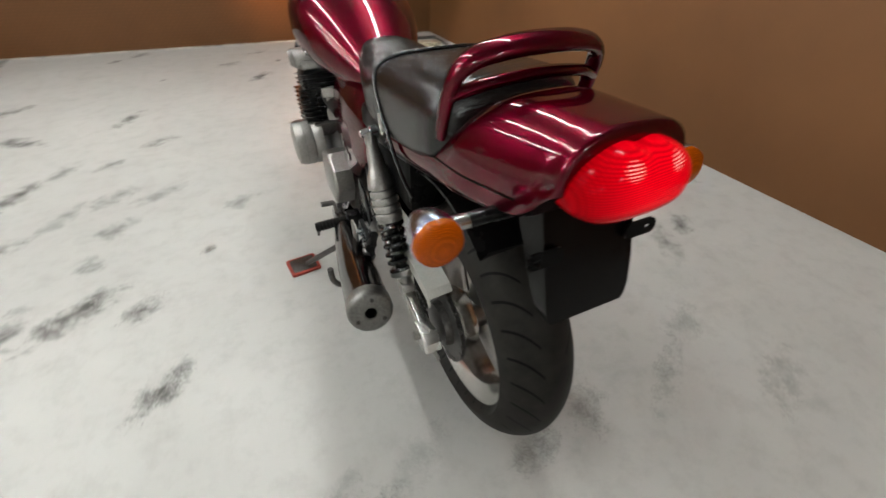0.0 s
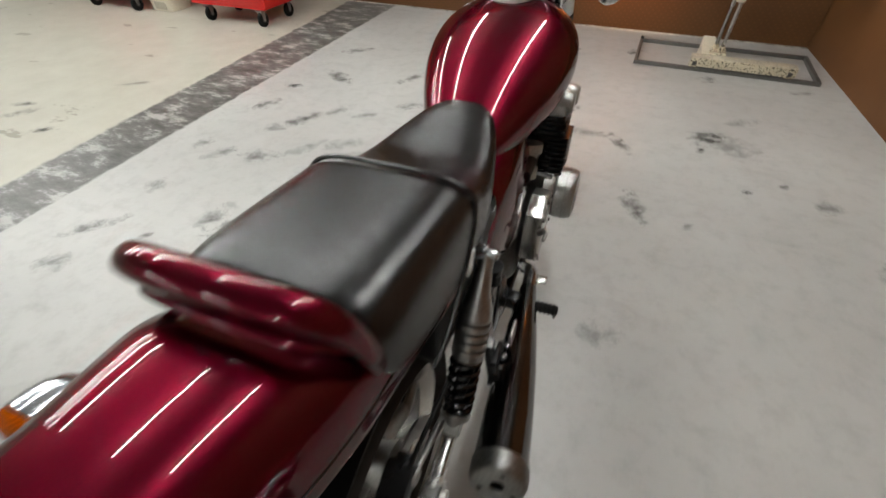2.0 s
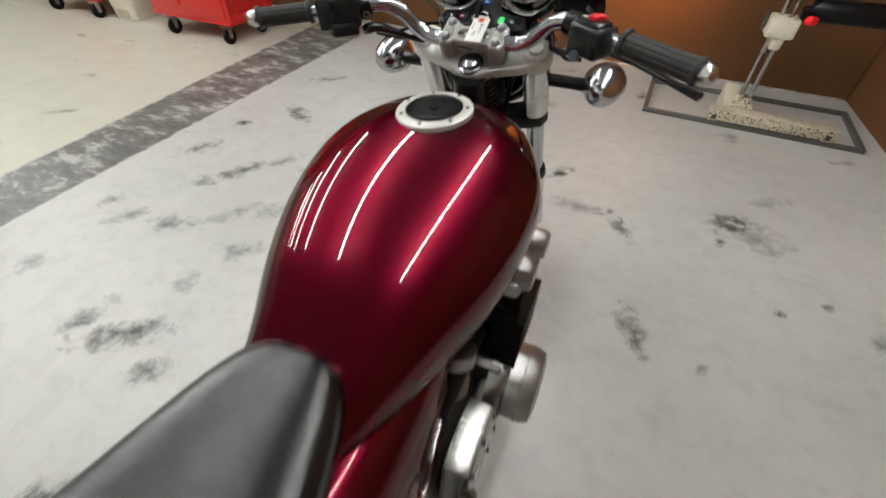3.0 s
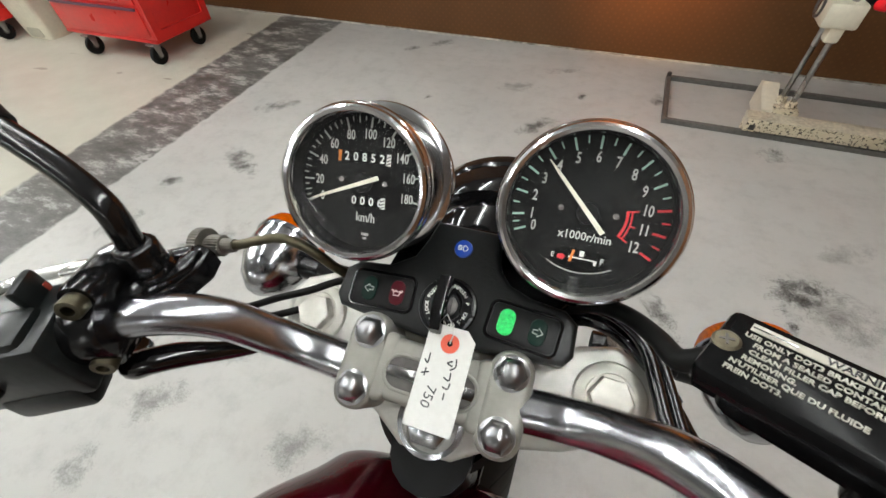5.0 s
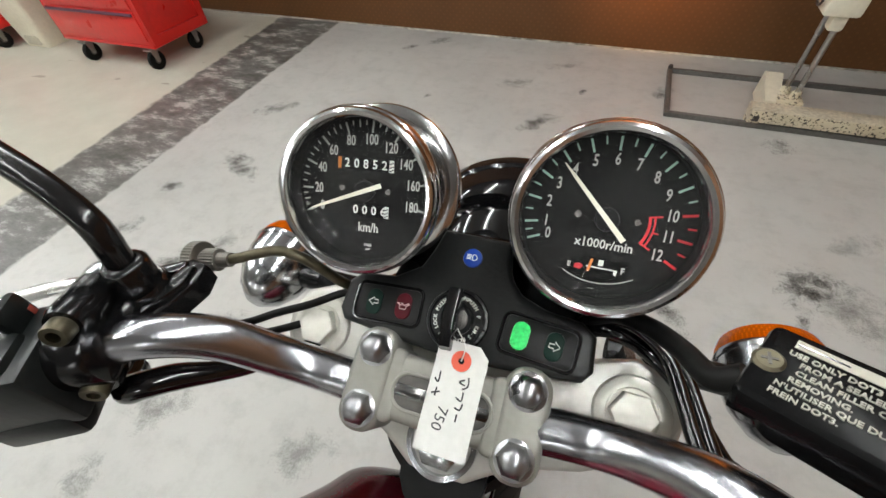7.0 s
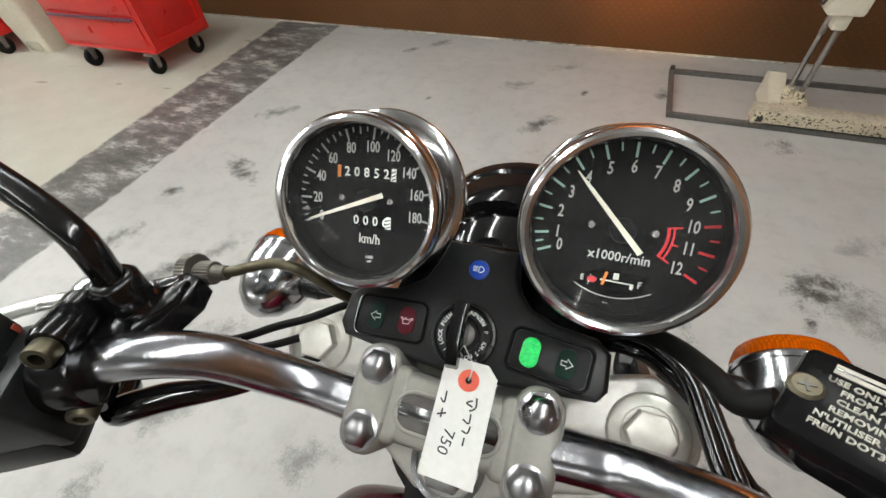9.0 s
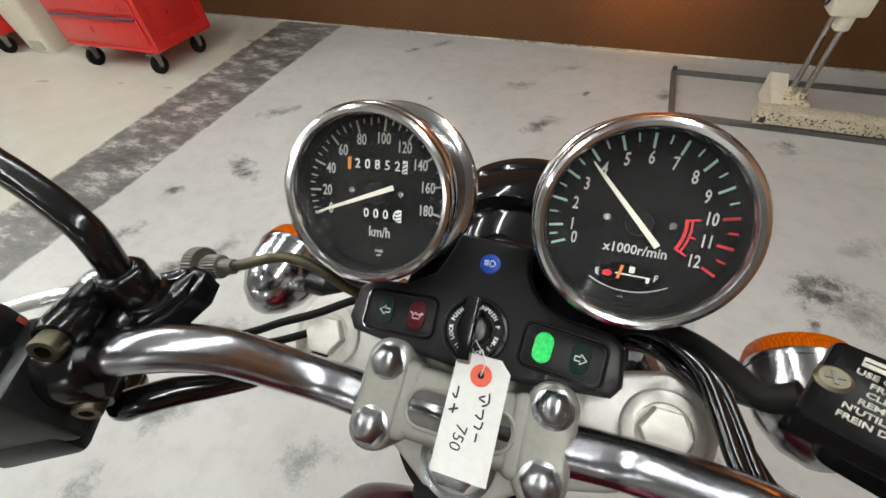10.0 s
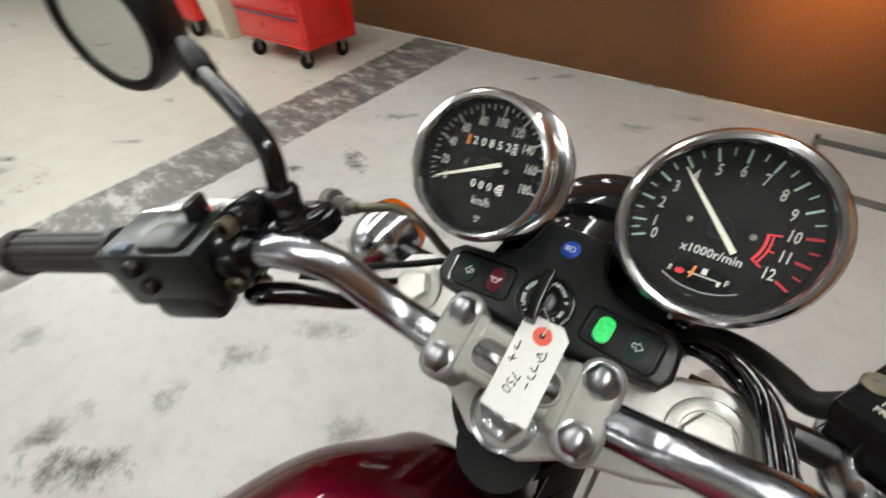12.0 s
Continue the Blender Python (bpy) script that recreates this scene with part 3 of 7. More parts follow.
# ---- the room ----
def setting(name, bm, material, label, smooth=0.0):
    ob = part(name, bm, material, None, "", smooth)
    return tagged(ob, label, name.split("_")[0], kind="structure")


X0, Y0, Y1 = -9.5, -5.5, 4.615
setting("floor", box(((X0 + 2.6) / 2, (Y0 + Y1) / 2, -0.05), (2.6 - X0 + 0.4, Y1 - Y0 + 0.4, 0.1)), FLOOR, "pale grey painted concrete floor with dark scuffs and a worn stripe")
setting("wall_north", box(((X0 + 1.66) / 2, Y1 + 0.06, CEIL / 2), (1.66 - X0, 0.12, CEIL)), BOARD, "dark brown perforated board wall lit by a warm lamp")
setting("baseboard", box(((X0 + 1.66) / 2, Y1 - 0.004, 0.005), (1.66 - X0, 0.008, 0.010)), SILL_PAINT, "thin pale worn paint strip along the wall foot")
# the east wall runs slightly askew
EAST = [(1.66, Y1 + 0.12), (2.55, Y0)]
ev = Vector(EAST[1]) - Vector(EAST[0])
em = Matrix.Translation((*((Vector(EAST[0]) + Vector(EAST[1])) / 2), CEIL / 2)) @ Matrix.Rotation(math.atan2(ev.y, ev.x), 4, "Z")
bm = box((0, 0.06, 0), (ev.length, 0.12, CEIL))
bmesh.ops.transform(bm, matrix=em, verts=bm.verts)
setting("wall_east", bm, PLAIN_BOARD, "dark brown board wall along the bay")
setting("wall_south", box(((X0 + 2.6) / 2, Y0 - 0.06, CEIL / 2), (2.6 - X0 + 0.3, 0.12, CEIL)), PALE_WALL, "plain grey painted wall")
setting("wall_west", box((X0 - 0.06, (Y0 + Y1) / 2, CEIL / 2), (0.12, Y1 - Y0, CEIL)), PALE_WALL, "plain grey painted wall")
setting("ceiling", box(((X0 + 2.6) / 2, (Y0 + Y1) / 2, CEIL + 0.05), (2.6 - X0 + 0.4, Y1 - Y0 + 0.4, 0.1)), CEILING_WHITE, "plain grey ceiling")


def strip_lamp(x, y0, length):
    root = thing("strip_light", "white ceiling strip light with a bare fluorescent tube (rear rows added as fill)", "lamp", pose(x, y0, CEIL), "strip lights")
    part("housing", box((0, length / 2, -0.03), (0.07, length, 0.06), 0.006), CEILING_WHITE, root)
    r = 0.025 if x > 0 else 0.019
    part("tube", lathe([(0, 0), (r, 0), (r, length - 0.06), (0, length - 0.06)], (0, 0.03, -0.085), (0, 1, 0), 12), TUBE_LIGHT, root, "lit fluorescent tube")
    for y in (0.04, length - 0.04):
        part("lamp_holder", box((0, y, -0.075), (0.03, 0.02, 0.05), 0.004), CEILING_WHITE, root)


for lx, ly, ll in LAMP_ROWS:
    strip_lamp(lx, ly, ll)

# dirt rubbed into the paint: x, y, slant, half length, half width, strength
SCUFFS = [(-0.78, 0.56, 52, 0.13, 0.06, 1.0), (-1.08, 0.99, 38, 0.20, 0.07, 1.0), (-0.87, 0.93, 45, 0.09, 0.06, 0.9), (-1.27, 0.99, 80, 0.11, 0.07, 0.7), (-1.90, 2.37, 10, 0.07, 0.05, 1.0), (-1.67, 2.64, 150, 0.17, 0.07, 1.0), (0.55, 1.83, 112, 0.14, 0.06, 1.0), (0.43, 2.40, 125, 0.14, 0.04, 0.9), (0.20, 2.48, 5, 0.18, 0.06, 0.6), (0.98, 2.62, 150, 0.22, 0.13, 0.55), (1.63, 1.16, 118, 0.34, 0.05, 0.7)]
for i, (x, y) in enumerate(((-1.26, 1.66), (-1.03, 1.49), (-1.07, 1.79), (-0.88, 1.75), (-1.5, 1.95), (-1.86, 3.2), (-0.32, 3.44), (-1.14, 2.83), (-0.16, 0.08), (0.36, 0.04), (0.89, 0.18), (0.66, 0.03), (1.0, -0.11), (0.16, 0.0), (-0.94, 2.4), (-1.88, 2.04), (-1.69, 1.43), (-0.36, 0.07), (-0.38, -0.04), (-0.37, -0.14), (1.19, 0.55), (1.37, 0.63), (1.57, 1.78), (0.88, 2.66), (1.39, 2.16), (-1.73, 0.71), (-1.67, 0.47), (-0.28, -0.02), (-1.46, 1.49), (-1.86, 1.48), (0.05, 2.74), (-1.74, 1.06), (0.9, 3.6), (1.48, 3.57), (-0.27, 4.24), (-1.42, 4.27), (-0.26, 3.52), (0.34, 4.01), (-0.5, 3.92), (1.08, 2.95), (-1.25, 4.43), (-0.52, 1.54), (-1.08, 1.26), (-3.48, 1.4), (-2.95, 1.2), (-3.36, 1.3), (-3.04, 1.96), (0.51, 1.01), (-1.35, 2.15), (-1.6, 1.8), (-1.15, 2.15))):
    SCUFFS.append((x, y, random.uniform(20, 70), random.uniform(0.07, 0.17), random.uniform(0.035, 0.075), random.uniform(0.4, 0.85)))
for x, y in ((0.79, 1.76), (1.05, 2.15), (1.22, 2.27), (0.84, 2.49), (-1.45, 0.75), (0.07, 2.72), (-0.66, 1.2), (-0.1, 3.9), (-1.0, 3.6)):
    SCUFFS.append((x, y, random.uniform(0, 90), 0.035, 0.025, 1.0))


def floor_dirt():
    bm = bmesh.new()
    uv, st = bm.loops.layers.uv.new("patch"), bm.verts.layers.float.new("strength")
    for x, y, a, l, w, k in SCUFFS:
        c, s = math.cos(radians(a)), math.sin(radians(a))
        vs = []
        for u, v in ((-1, -1), (1, -1), (1, 1), (-1, 1)):
            q = bm.verts.new((x + u * l * 1.25 * c - v * w * 1.25 * s, y + u * l * 1.25 * s + v * w * 1.25 * c, 0.0006 + 0.00002 * len(bm.verts)))
            q[st] = k * (0.82 if y > 0.25 else 0.55)
            vs.append(q)
        f = bm.faces.new(vs)
        for lp, (u, v) in zip(f.loops, ((-1, -1), (1, -1), (1, 1), (-1, 1))):
            lp[uv].uv = (u, v)
    ob = part("floor_dirt", bm, scuff_paint(), None, "", 0)
    tagged(ob, "dark tyre dirt rubbed into the concrete floor", "dirt", kind="stuff")


floor_dirt()

# warm lamp on the far wall
spot = bpy.data.lights.new("wall_lamp_light", "SPOT")
spot.energy, spot.color, spot.spot_size, spot.spot_blend, spot.shadow_soft_size = 330.0, (1.0, 0.46, 0.11), radians(80), 1.0, 0.06
lamp = new("wall_lamp_light", spot)
lamp.matrix_basis = look((0.15, 3.90, 1.60), (0.15, 4.62, 1.16))
shade = thing("wall_lamp", "small black spotlight on an arm fixed to the brown wall", "lamp", pose(0.15, 3.90, 1.60))
part("shade", lathe([(0.03, 0.10), (0.045, 0.08), (0.062, 0.0), (0.058, 0.0), (0.04, 0.075), (0, 0.085)], (0, -0.02, 0.008), (0, -0.92, 0.39), 24), SATIN_BLACK, shade)
part("bracket", tube([(0, -0.10, 0.05), (0, -0.08, 0.16), (0, 0.20, 0.24), (0, 0.705, 0.24)], 0.012), SATIN_BLACK, shade)

# ---- the motorcycle ----
bike = thing("motorcycle", "dark red motorcycle with black seat and lit tail light", "motorcycle", pose(0.0855, 0.25, 0, 0, -1.0, 2.47))
RAKE = Vector((0, -0.487, 0.873)).normalized()


def rows_between(rows, step):
    """Stations between given ones, by a smooth curve through each column."""
    a = np.array(rows, float)
    s = np.arange(len(a))
    q = np.linspace(0, len(a) - 1, int((len(a) - 1) * step) + 1)
    out = []
    for v in q:
        i = min(int(v), len(a) - 2)
        t = v - i
        p0, p1, p2, p3 = a[max(i - 1, 0)], a[i], a[i + 1], a[min(i + 2, len(a) - 1)]
        out.append(0.5 * (2 * p1 + (p2 - p0) * t + (2 * p0 - 5 * p1 + 4 * p2 - p3) * t * t + (3 * p1 - p0 - 3 * p2 + p3) * t ** 3))
    return out


def body_ring(y, w, top, wide, bot, n_up, n_low, seg=56):
    """A rounded section across the bike: w half width at height wide."""
    out = []
    for i in range(seg):
        a = 2 * math.pi * i / seg
        c, s = math.cos(a), math.sin(a)
        n = n_up if s >= 0 else n_low
        x = w * math.copysign(abs(c) ** (2 / n), c)
        z = wide + (top - wide if s >= 0 else wide - bot) * math.copysign(abs(s) ** (2 / n), s)
        out.append((x, y, z))
    return out


def body(stations, step=5):
    return loft([body_ring(*r) for r in rows_between(stations, step)])


# fuel tank: y, half width, top, widest height, bottom, roundness above, below
tank = part("fuel_tank", body([
    (0.555, 0.076, 0.776, 0.730, 0.686, 2.4, 2.6), (0.60, 0.098, 0.798, 0.742, 0.680, 2.4, 2.8), (0.66, 0.121, 0.834, 0.757, 0.675, 2.3, 3),
    (0.74, 0.154, 0.885, 0.784, 0.680, 2.25, 3), (0.83, 0.184, 0.9255, 0.806, 0.685, 2.2, 3), (0.92, 0.199, 0.951, 0.825, 0.700, 2.2, 3), (1.00, 0.199, 0.9625, 0.832, 0.712, 2.2, 3),
    (1.07, 0.179, 0.959, 0.836, 0.728, 2.15, 3), (1.12, 0.149, 0.945, 0.842, 0.745, 2.3, 3), (1.16, 0.112, 0.922, 0.845, 0.765, 2.2, 2.6), (1.185, 0.090, 0.900, 0.848, 0.79, 2.1, 2.4), (1.197, 0.05, 0.872, 0.846, 0.82, 2, 2)]), RED, bike, "candy red fuel tank", 60)
cap_m = facing((0.005, 1.016, 0.9635), (-0.05, -0.05, 1), (0, 1, 0))
bm = lathe([(0.0455, 0.001), (0.0465, 0.0055), (0.048, 0.0062), (0.058, 0.0045), (0.0615, 0.0025), (0.0622, -0.004), (0.04, -0.006)], (0, 0, 0), (0, 0, 1), 64)
bmesh.ops.transform(bm, matrix=cap_m, verts=bm.verts)
cap = part("filler_cap", bm, BRIDGE_SILVER, tank, "brushed silver filler cap ring with a black lid")
bm = lathe([(0.0457, 0.0), (0.0455, 0.005), (0.043, 0.0068), (0.03, 0.0075), (0, 0.0078)], (0, 0, 0), (0, 0, 1), 48)
bm = joined(bm, lathe([(0.010, 0.0075), (0.0095, 0.0095), (0.006, 0.0095), (0.005, 0.0082), (0, 0.0082)], (0, -0.002, 0), (0, 0, 1), 24), box((0, 0.024, 0.0082), (0.03, 0.004, 0.0012), 0.0004), box((0, -0.026, 0.008), (0.024, 0.003, 0.001), 0.0003))
bmesh.ops.transform(bm, matrix=cap_m, verts=bm.verts)
part("lid", bm, LID_PLASTIC, cap, "black plastic lid with a keyhole")
for i in range(7):
    a = 2 * math.pi * (i + 0.25) / 7
    bm = lathe([(0.0031, 0.004), (0.0031, 0.0066), (0.0018, 0.0066), (0.0015, 0.0052), (0, 0.0052)], (0.053 * math.cos(a), 0.053 * math.sin(a), 0), (0, 0, 1), 10)
    bmesh.ops.transform(bm, matrix=cap_m, verts=bm.verts)
    part("cap_screw", bm, DARK_STEEL, cap)

# seat: rider's part and passenger's part, parted by a piped ridge
seat = part("seat", body([
    (0.640, 0.030, 0.820, 0.800, 0.775, 2.2, 2.6), (0.625, 0.062, 0.836, 0.800, 0.765, 2.6, 3), (0.58, 0.087, 0.838, 0.800, 0.750, 2.8, 3.2), (0.50, 0.112, 0.830, 0.795, 0.735, 3, 3.5), (0.41, 0.134, 0.826, 0.79, 0.715, 3, 3.5),
    (0.33, 0.150, 0.842, 0.79, 0.70, 3, 3.5), (0.27, 0.152, 0.870, 0.80, 0.70, 3.4, 3.5), (0.235, 0.156, 0.889, 0.79, 0.705, 4.0, 3.5), (0.20, 0.157, 0.894, 0.79, 0.715, 4.0, 3.5), (0.10, 0.156, 0.906, 0.80, 0.735, 4.0, 3.5), (0.03, 0.154, 0.914, 0.805, 0.755, 4.0, 3.5),
    (0.0, 0.152, 0.916, 0.81, 0.77, 4.0, 3.5), (-0.028, 0.147, 0.914, 0.815, 0.78, 4.0, 3.5), (-0.046, 0.134, 0.902, 0.84, 0.79, 3.4, 3.2), (-0.060, 0.116, 0.874, 0.83, 0.80, 3.2, 2.6), (-0.068, 0.09, 0.852, 0.84, 0.82, 2.4, 2.4)]), VINYL, bike, "black vinyl two-level seat", 70)
ridge = [p for p in body_ring(0.238, 0.1575, 0.8895, 0.79, 0.60, 3.9, 3.5)]
pts = [ridge[i % 56] for i in range(-5, 34)]
part("piping", tube([(x, y + 0.012 - 0.9 * max(0, 0.86 - z), z) for x, y, z in pts], 0.0042, 8, 2), VINYL, seat, "black piping across the seat")
for sx in (-1, 1):
    part("strap_clip", box((sx * 0.157, 0.205, 0.765), (0.006, 0.018, 0.045), 0.0028, Matrix.Rotation(radians(-12), 4, "X")), POLISHED, seat, "small metal strap clip")

# tail cowl
cowl = part("tail_cowl", body([
    (0.20, 0.150, 0.765, 0.73, 0.700, 3, 3), (0.12, 0.146, 0.78, 0.74, 0.705, 3, 3), (0.02, 0.142, 0.81, 0.765, 0.715, 3.0, 3), (-0.05, 0.139, 0.862, 0.775, 0.728, 3.0, 3), (-0.09, 0.137, 0.902, 0.780, 0.735, 3.0, 3), (-0.125, 0.1335, 0.9210, 0.785, 0.745, 2.9, 3),
    (-0.165, 0.1275, 0.9270, 0.790, 0.757, 2.9, 3), (-0.20, 0.1210, 0.9300, 0.796, 0.770, 2.9, 3), (-0.235, 0.1150, 0.9325, 0.805, 0.785, 2.9, 2.8), (-0.258, 0.1105, 0.9340, 0.822, 0.806, 2.9, 2.6), (-0.272, 0.1060, 0.9350, 0.838, 0.826, 2.8, 2.4), (-0.284, 0.1045, 0.9358, 0.850, 0.840, 2.7, 2.4), (-0.292, 0.1030, 0.9358, 0.857, 0.848, 2.7, 2.4), (-0.297, 0.1005, 0.9340, 0.861, 0.853, 2.6, 2.4), (-0.299, 0.0965, 0.9300, 0.863, 0.856, 2.5, 2.4)]), RED, bike, "candy red tail cowl", 60)
for sx in (-1, 1):
    part("side_seam", tube([(sx * 0.1435, 0.10, 0.775), (sx * 0.1385, -0.03, 0.795), (sx * 0.133, -0.12, 0.805), (sx * 0.1145, -0.235, 0.823)], 0.0022, 6), GLOSS_BLACK, cowl, "dark seam of the cowl")
# grab rail round the seat's end
rail_pts = [(-0.136, -0.046, 0.838), (-0.136, -0.054, 0.870), (-0.133, -0.064, 0.908), (-0.124, -0.077, 0.944), (-0.101, -0.088, 0.965), (-0.058, -0.095, 0.975), (0, -0.097, 0.978)]
rail_pts += [(-x, y, z) for x, y, z in rail_pts[-2::-1]]
rail = part("grab_rail", tube(rail_pts, [0.0120, 0.0140, 0.0150, 0.0165, 0.0185, 0.0200, 0.0205, 0.0200, 0.0185, 0.0165, 0.0150, 0.0140, 0.0120], 18, 6, squash=0.66), RED, bike, "candy red grab rail")
part("rail_bridge", tube([(-0.130, -0.066, 0.908), (-0.09, -0.088, 0.926), (-0.04, -0.096, 0.934), (0, -0.098, 0.936), (0.04, -0.096, 0.934), (0.09, -0.088, 0.926), (0.130, -0.066, 0.908)], 0.0150, 12, 6, squash=0.62), RED, rail)

# tail light
def light_ring(y, w, up, low, zc, seg=72):
    """Tail lens section: two humps above, a flatter belly below."""
    out = []
    for i in range(seg):
        a = 2 * math.pi * i / seg
        c, s = math.cos(a), math.sin(a)
        n, h = (1.95, up * (1 - 0.13 * math.exp(-((c * w / 0.016) ** 2)))) if s > 0 else (2.7, low)
        out.append((w * math.copysign(abs(c) ** (2 / n), c), y, zc + h * math.copysign(abs(s) ** (2 / n), s)))
    return out


lit = rows_between([(-0.225, 0.084, 0.050, 0.034, 0.860), (-0.262, 0.0905, 0.056, 0.037, 0.860), (-0.295, 0.0930, 0.0605, 0.039, 0.860), (-0.317, 0.0900, 0.060, 0.038, 0.860), (-0.333, 0.078, 0.053, 0.034, 0.860), (-0.343, 0.056, 0.037, 0.023, 0.861), (-0.347, 0.02, 0.012, 0.008, 0.862)], 6)
tail = part("tail_light", loft([light_ring(*r) for r in lit]), RED_LENS, bike, "lit ribbed red tail light", 60)

# rear fender with mounting tabs
def flap_ring(y, z, w, d, t=0.006):
    return [(-w, y + d, z), (-w, y, z), (w, y, z), (w, y + d, z), (w - t, y + d, z), (w - t, y + t, z), (t - w, y + t, z), (t - w, y + d, z)]


fender = part("rear_fender", loft([flap_ring(*r) for r in ((-0.252, 0.825, 0.082, 0.08), (-0.274, 0.76, 0.083, 0.060), (-0.293, 0.70, 0.083, 0.045), (-0.305, 0.655, 0.081, 0.035), (-0.309, 0.636, 0.077, 0.030), (-0.311, 0.627, 0.070, 0.026))]), GLOSSY_PLASTIC, bike, "glossy black plastic rear fender", 30)
for sx in (-1, 1):
    part("tab", holed_plate([(x - sx * 0.014, y) for x, y in round_rect(0.062, 0.026, 0.0125)], round_rect(0.013, 0.0062, 0.0029), -0.002, 0.002, facing((sx * 0.102, -0.2862, 0.750), (0, -1, 0.2), (0, 0, 1))), FENDER_PLASTIC, fender, "black steel mounting tab with a slot")


def turn_signal(sx, y, z, x_lens, x_in, front):
    back, k = (1, 1.12) if front else (-1, 1.0)
    ob = part("turn_signal", lathe([(k * r, k * h) for r, h in ((0, 0.062), (0.010, 0.060), (0.022, 0.050), (0.031, 0.034), (0.0355, 0.016), (0.0365, 0.0), (0.034, -0.002))], (sx * x_lens, y, z), (0, -back, 0.0), 36), CHROME, bike, "chrome bullet turn signal with an amber lens")
    part("lens", lathe([(k * r, k * h) for r, h in ((0.0362, -0.001), (0.0358, 0.008), (0.033, 0.016), (0.024, 0.0225), (0.012, 0.0260), (0, 0.027))], (sx * x_lens, y + back * 0.001, z), (0, back, 0), 36), AMBER, ob, "ribbed amber lens")
    part("bezel", lathe([(k * r, h) for r, h in ((0.0372, -0.003), (0.0378, 0), (0.0372, 0.003), (0.035, 0.003), (0.035, -0.003))], (sx * x_lens, y, z), (0, back, 0), 36, True), CHROME, ob)
    ys = y + (-back) * 0.022
    part("collar", lathe([(0, 0), (0.0135, 0), (0.0125, 0.028), (0, 0.028)], (sx * (x_lens - 0.030), ys, z), (-sx, 0, 0), 20), SATIN_BLACK if front else POLISHED, ob)
    part("stalk", lathe([(0, 0), (0.0115, 0), (0.0125, 0.005), (0.0125, x_lens - 0.056 - x_in), (0, x_lens - 0.056 - x_in)], (sx * (x_lens - 0.056), ys, z), (-sx, 0, 0), 20), SATIN_BLACK, ob, "black rubber stalk")


for sx in (-1, 1):
    turn_signal(sx, -0.222, 0.782 if sx < 0 else 0.793, 0.224, 0.08, False)
    turn_signal(sx, 1.353, 0.919, 0.231 if sx > 0 else 0.248, 0.10, True)

# wheels
AX = 0.318
TYRE = tyre_rubber(0.0, AX)


def wheel(y, z, half, radius, rim_r, rubber, label):
    w = part("wheel", lathe([(rim_r + 0.010, -half * 0.76), (rim_r + 0.012, -half * 0.70), (rim_r - 0.002, -half * 0.66), (rim_r - 0.02, -half * 0.45), (rim_r - 0.026, 0), (rim_r - 0.02, half * 0.45), (rim_r - 0.002, half * 0.66), (rim_r + 0.012, half * 0.70), (rim_r + 0.010, half * 0.76), (rim_r - 0.012, half * 0.72), (rim_r - 0.034, half * 0.5), (rim_r - 0.038, 0), (rim_r - 0.034, -half * 0.5), (rim_r - 0.012, -half * 0.72)], (0, y, z), (1, 0, 0), 72, True), POLISHED, bike, label)
    prof = [(rim_r + 0.004, -half * 0.70), (rim_r + 0.02, -half * 0.93)] + [(radius - 0.085 * (1 - math.cos(a)) ** 0.9, half * math.sin(a)) for a in (radians(d) for d in range(-84, 85, 8))] + [(rim_r + 0.02, half * 0.93), (rim_r + 0.004, half * 0.70)]
    part("tyre", lathe(prof, (0, y, z), (1, 0, 0), 96), rubber, w, "black rubber tyre with slanted grooves")
    part("hub", lathe([(0, -0.075), (0.05, -0.075), (0.062, -0.06), (0.048, -0.03), (0.045, 0), (0.048, 0.03), (0.062, 0.06), (0.05, 0.075), (0, 0.075)], (0, y, z), (1, 0, 0), 40), CAST, w)
    for k in range(3):
        a0 = radians(90 + 120 * k)
        rings = []
        for q in range(7):
            f = q / 6
            r = 0.045 + (rim_r - 0.035 - 0.045) * f
            wd, th = 0.036 - 0.010 * f, 0.026 - 0.008 * f
            c = Vector((0, y + r * math.cos(a0), z + r * math.sin(a0)))
            t = Vector((0, -math.sin(a0), math.cos(a0)))
            rings.append([c + t * (wd * math.cos(b)) + Vector((th * math.sin(b), 0, 0)) for b in (2 * math.pi * s / 12 for s in range(12))])
        part("spoke", loft(rings), CAST, w)
    return w


rear = wheel(0.0, AX, 0.088, 0.318, 0.216, TYRE, "polished three-spoke rear wheel")
wheel(1.56, 0.30, 0.062, 0.300, 0.216, tyre_rubber(1.56, 0.30), "polished three-spoke front wheel")
for sx in (-1, 1):
    part("brake_disc", joined(lathe([(0.085, -0.0022), (0.118, -0.0022), (0.118, 0.0022), (0.085, 0.0022)], (sx * 0.085, 1.56, 0.30), (1, 0, 0), 48, True)), CAST, bike)
part("rear_brake_disc", lathe([(0.075, -0.0025), (0.12, -0.0025), (0.12, 0.0025), (0.075, 0.0025)], (0.092, 0, AX), (1, 0, 0), 48, True), CAST, bike)
caliper = part("brake_caliper", joined(box((0.106, -0.055, 0.412), (0.056, 0.105, 0.055), 0.012, Matrix.Rotation(radians(24), 4, "X")), box((0.106, -0.055, 0.412), (0.030, 0.13, 0.030), 0.006, Matrix.Rotation(radians(24), 4, "X"))), SATIN_BLACK, bike, "black rear brake caliper")
for dy in (-0.03, 0.03):
    part("piston_cap", lathe([(0, 0.006), (0.014, 0.006), (0.016, 0.003), (0.016, 0)], (0.134, -0.055 + dy, 0.412 + 0.4 * dy), (1, 0, 0), 20), CAST, caliper)

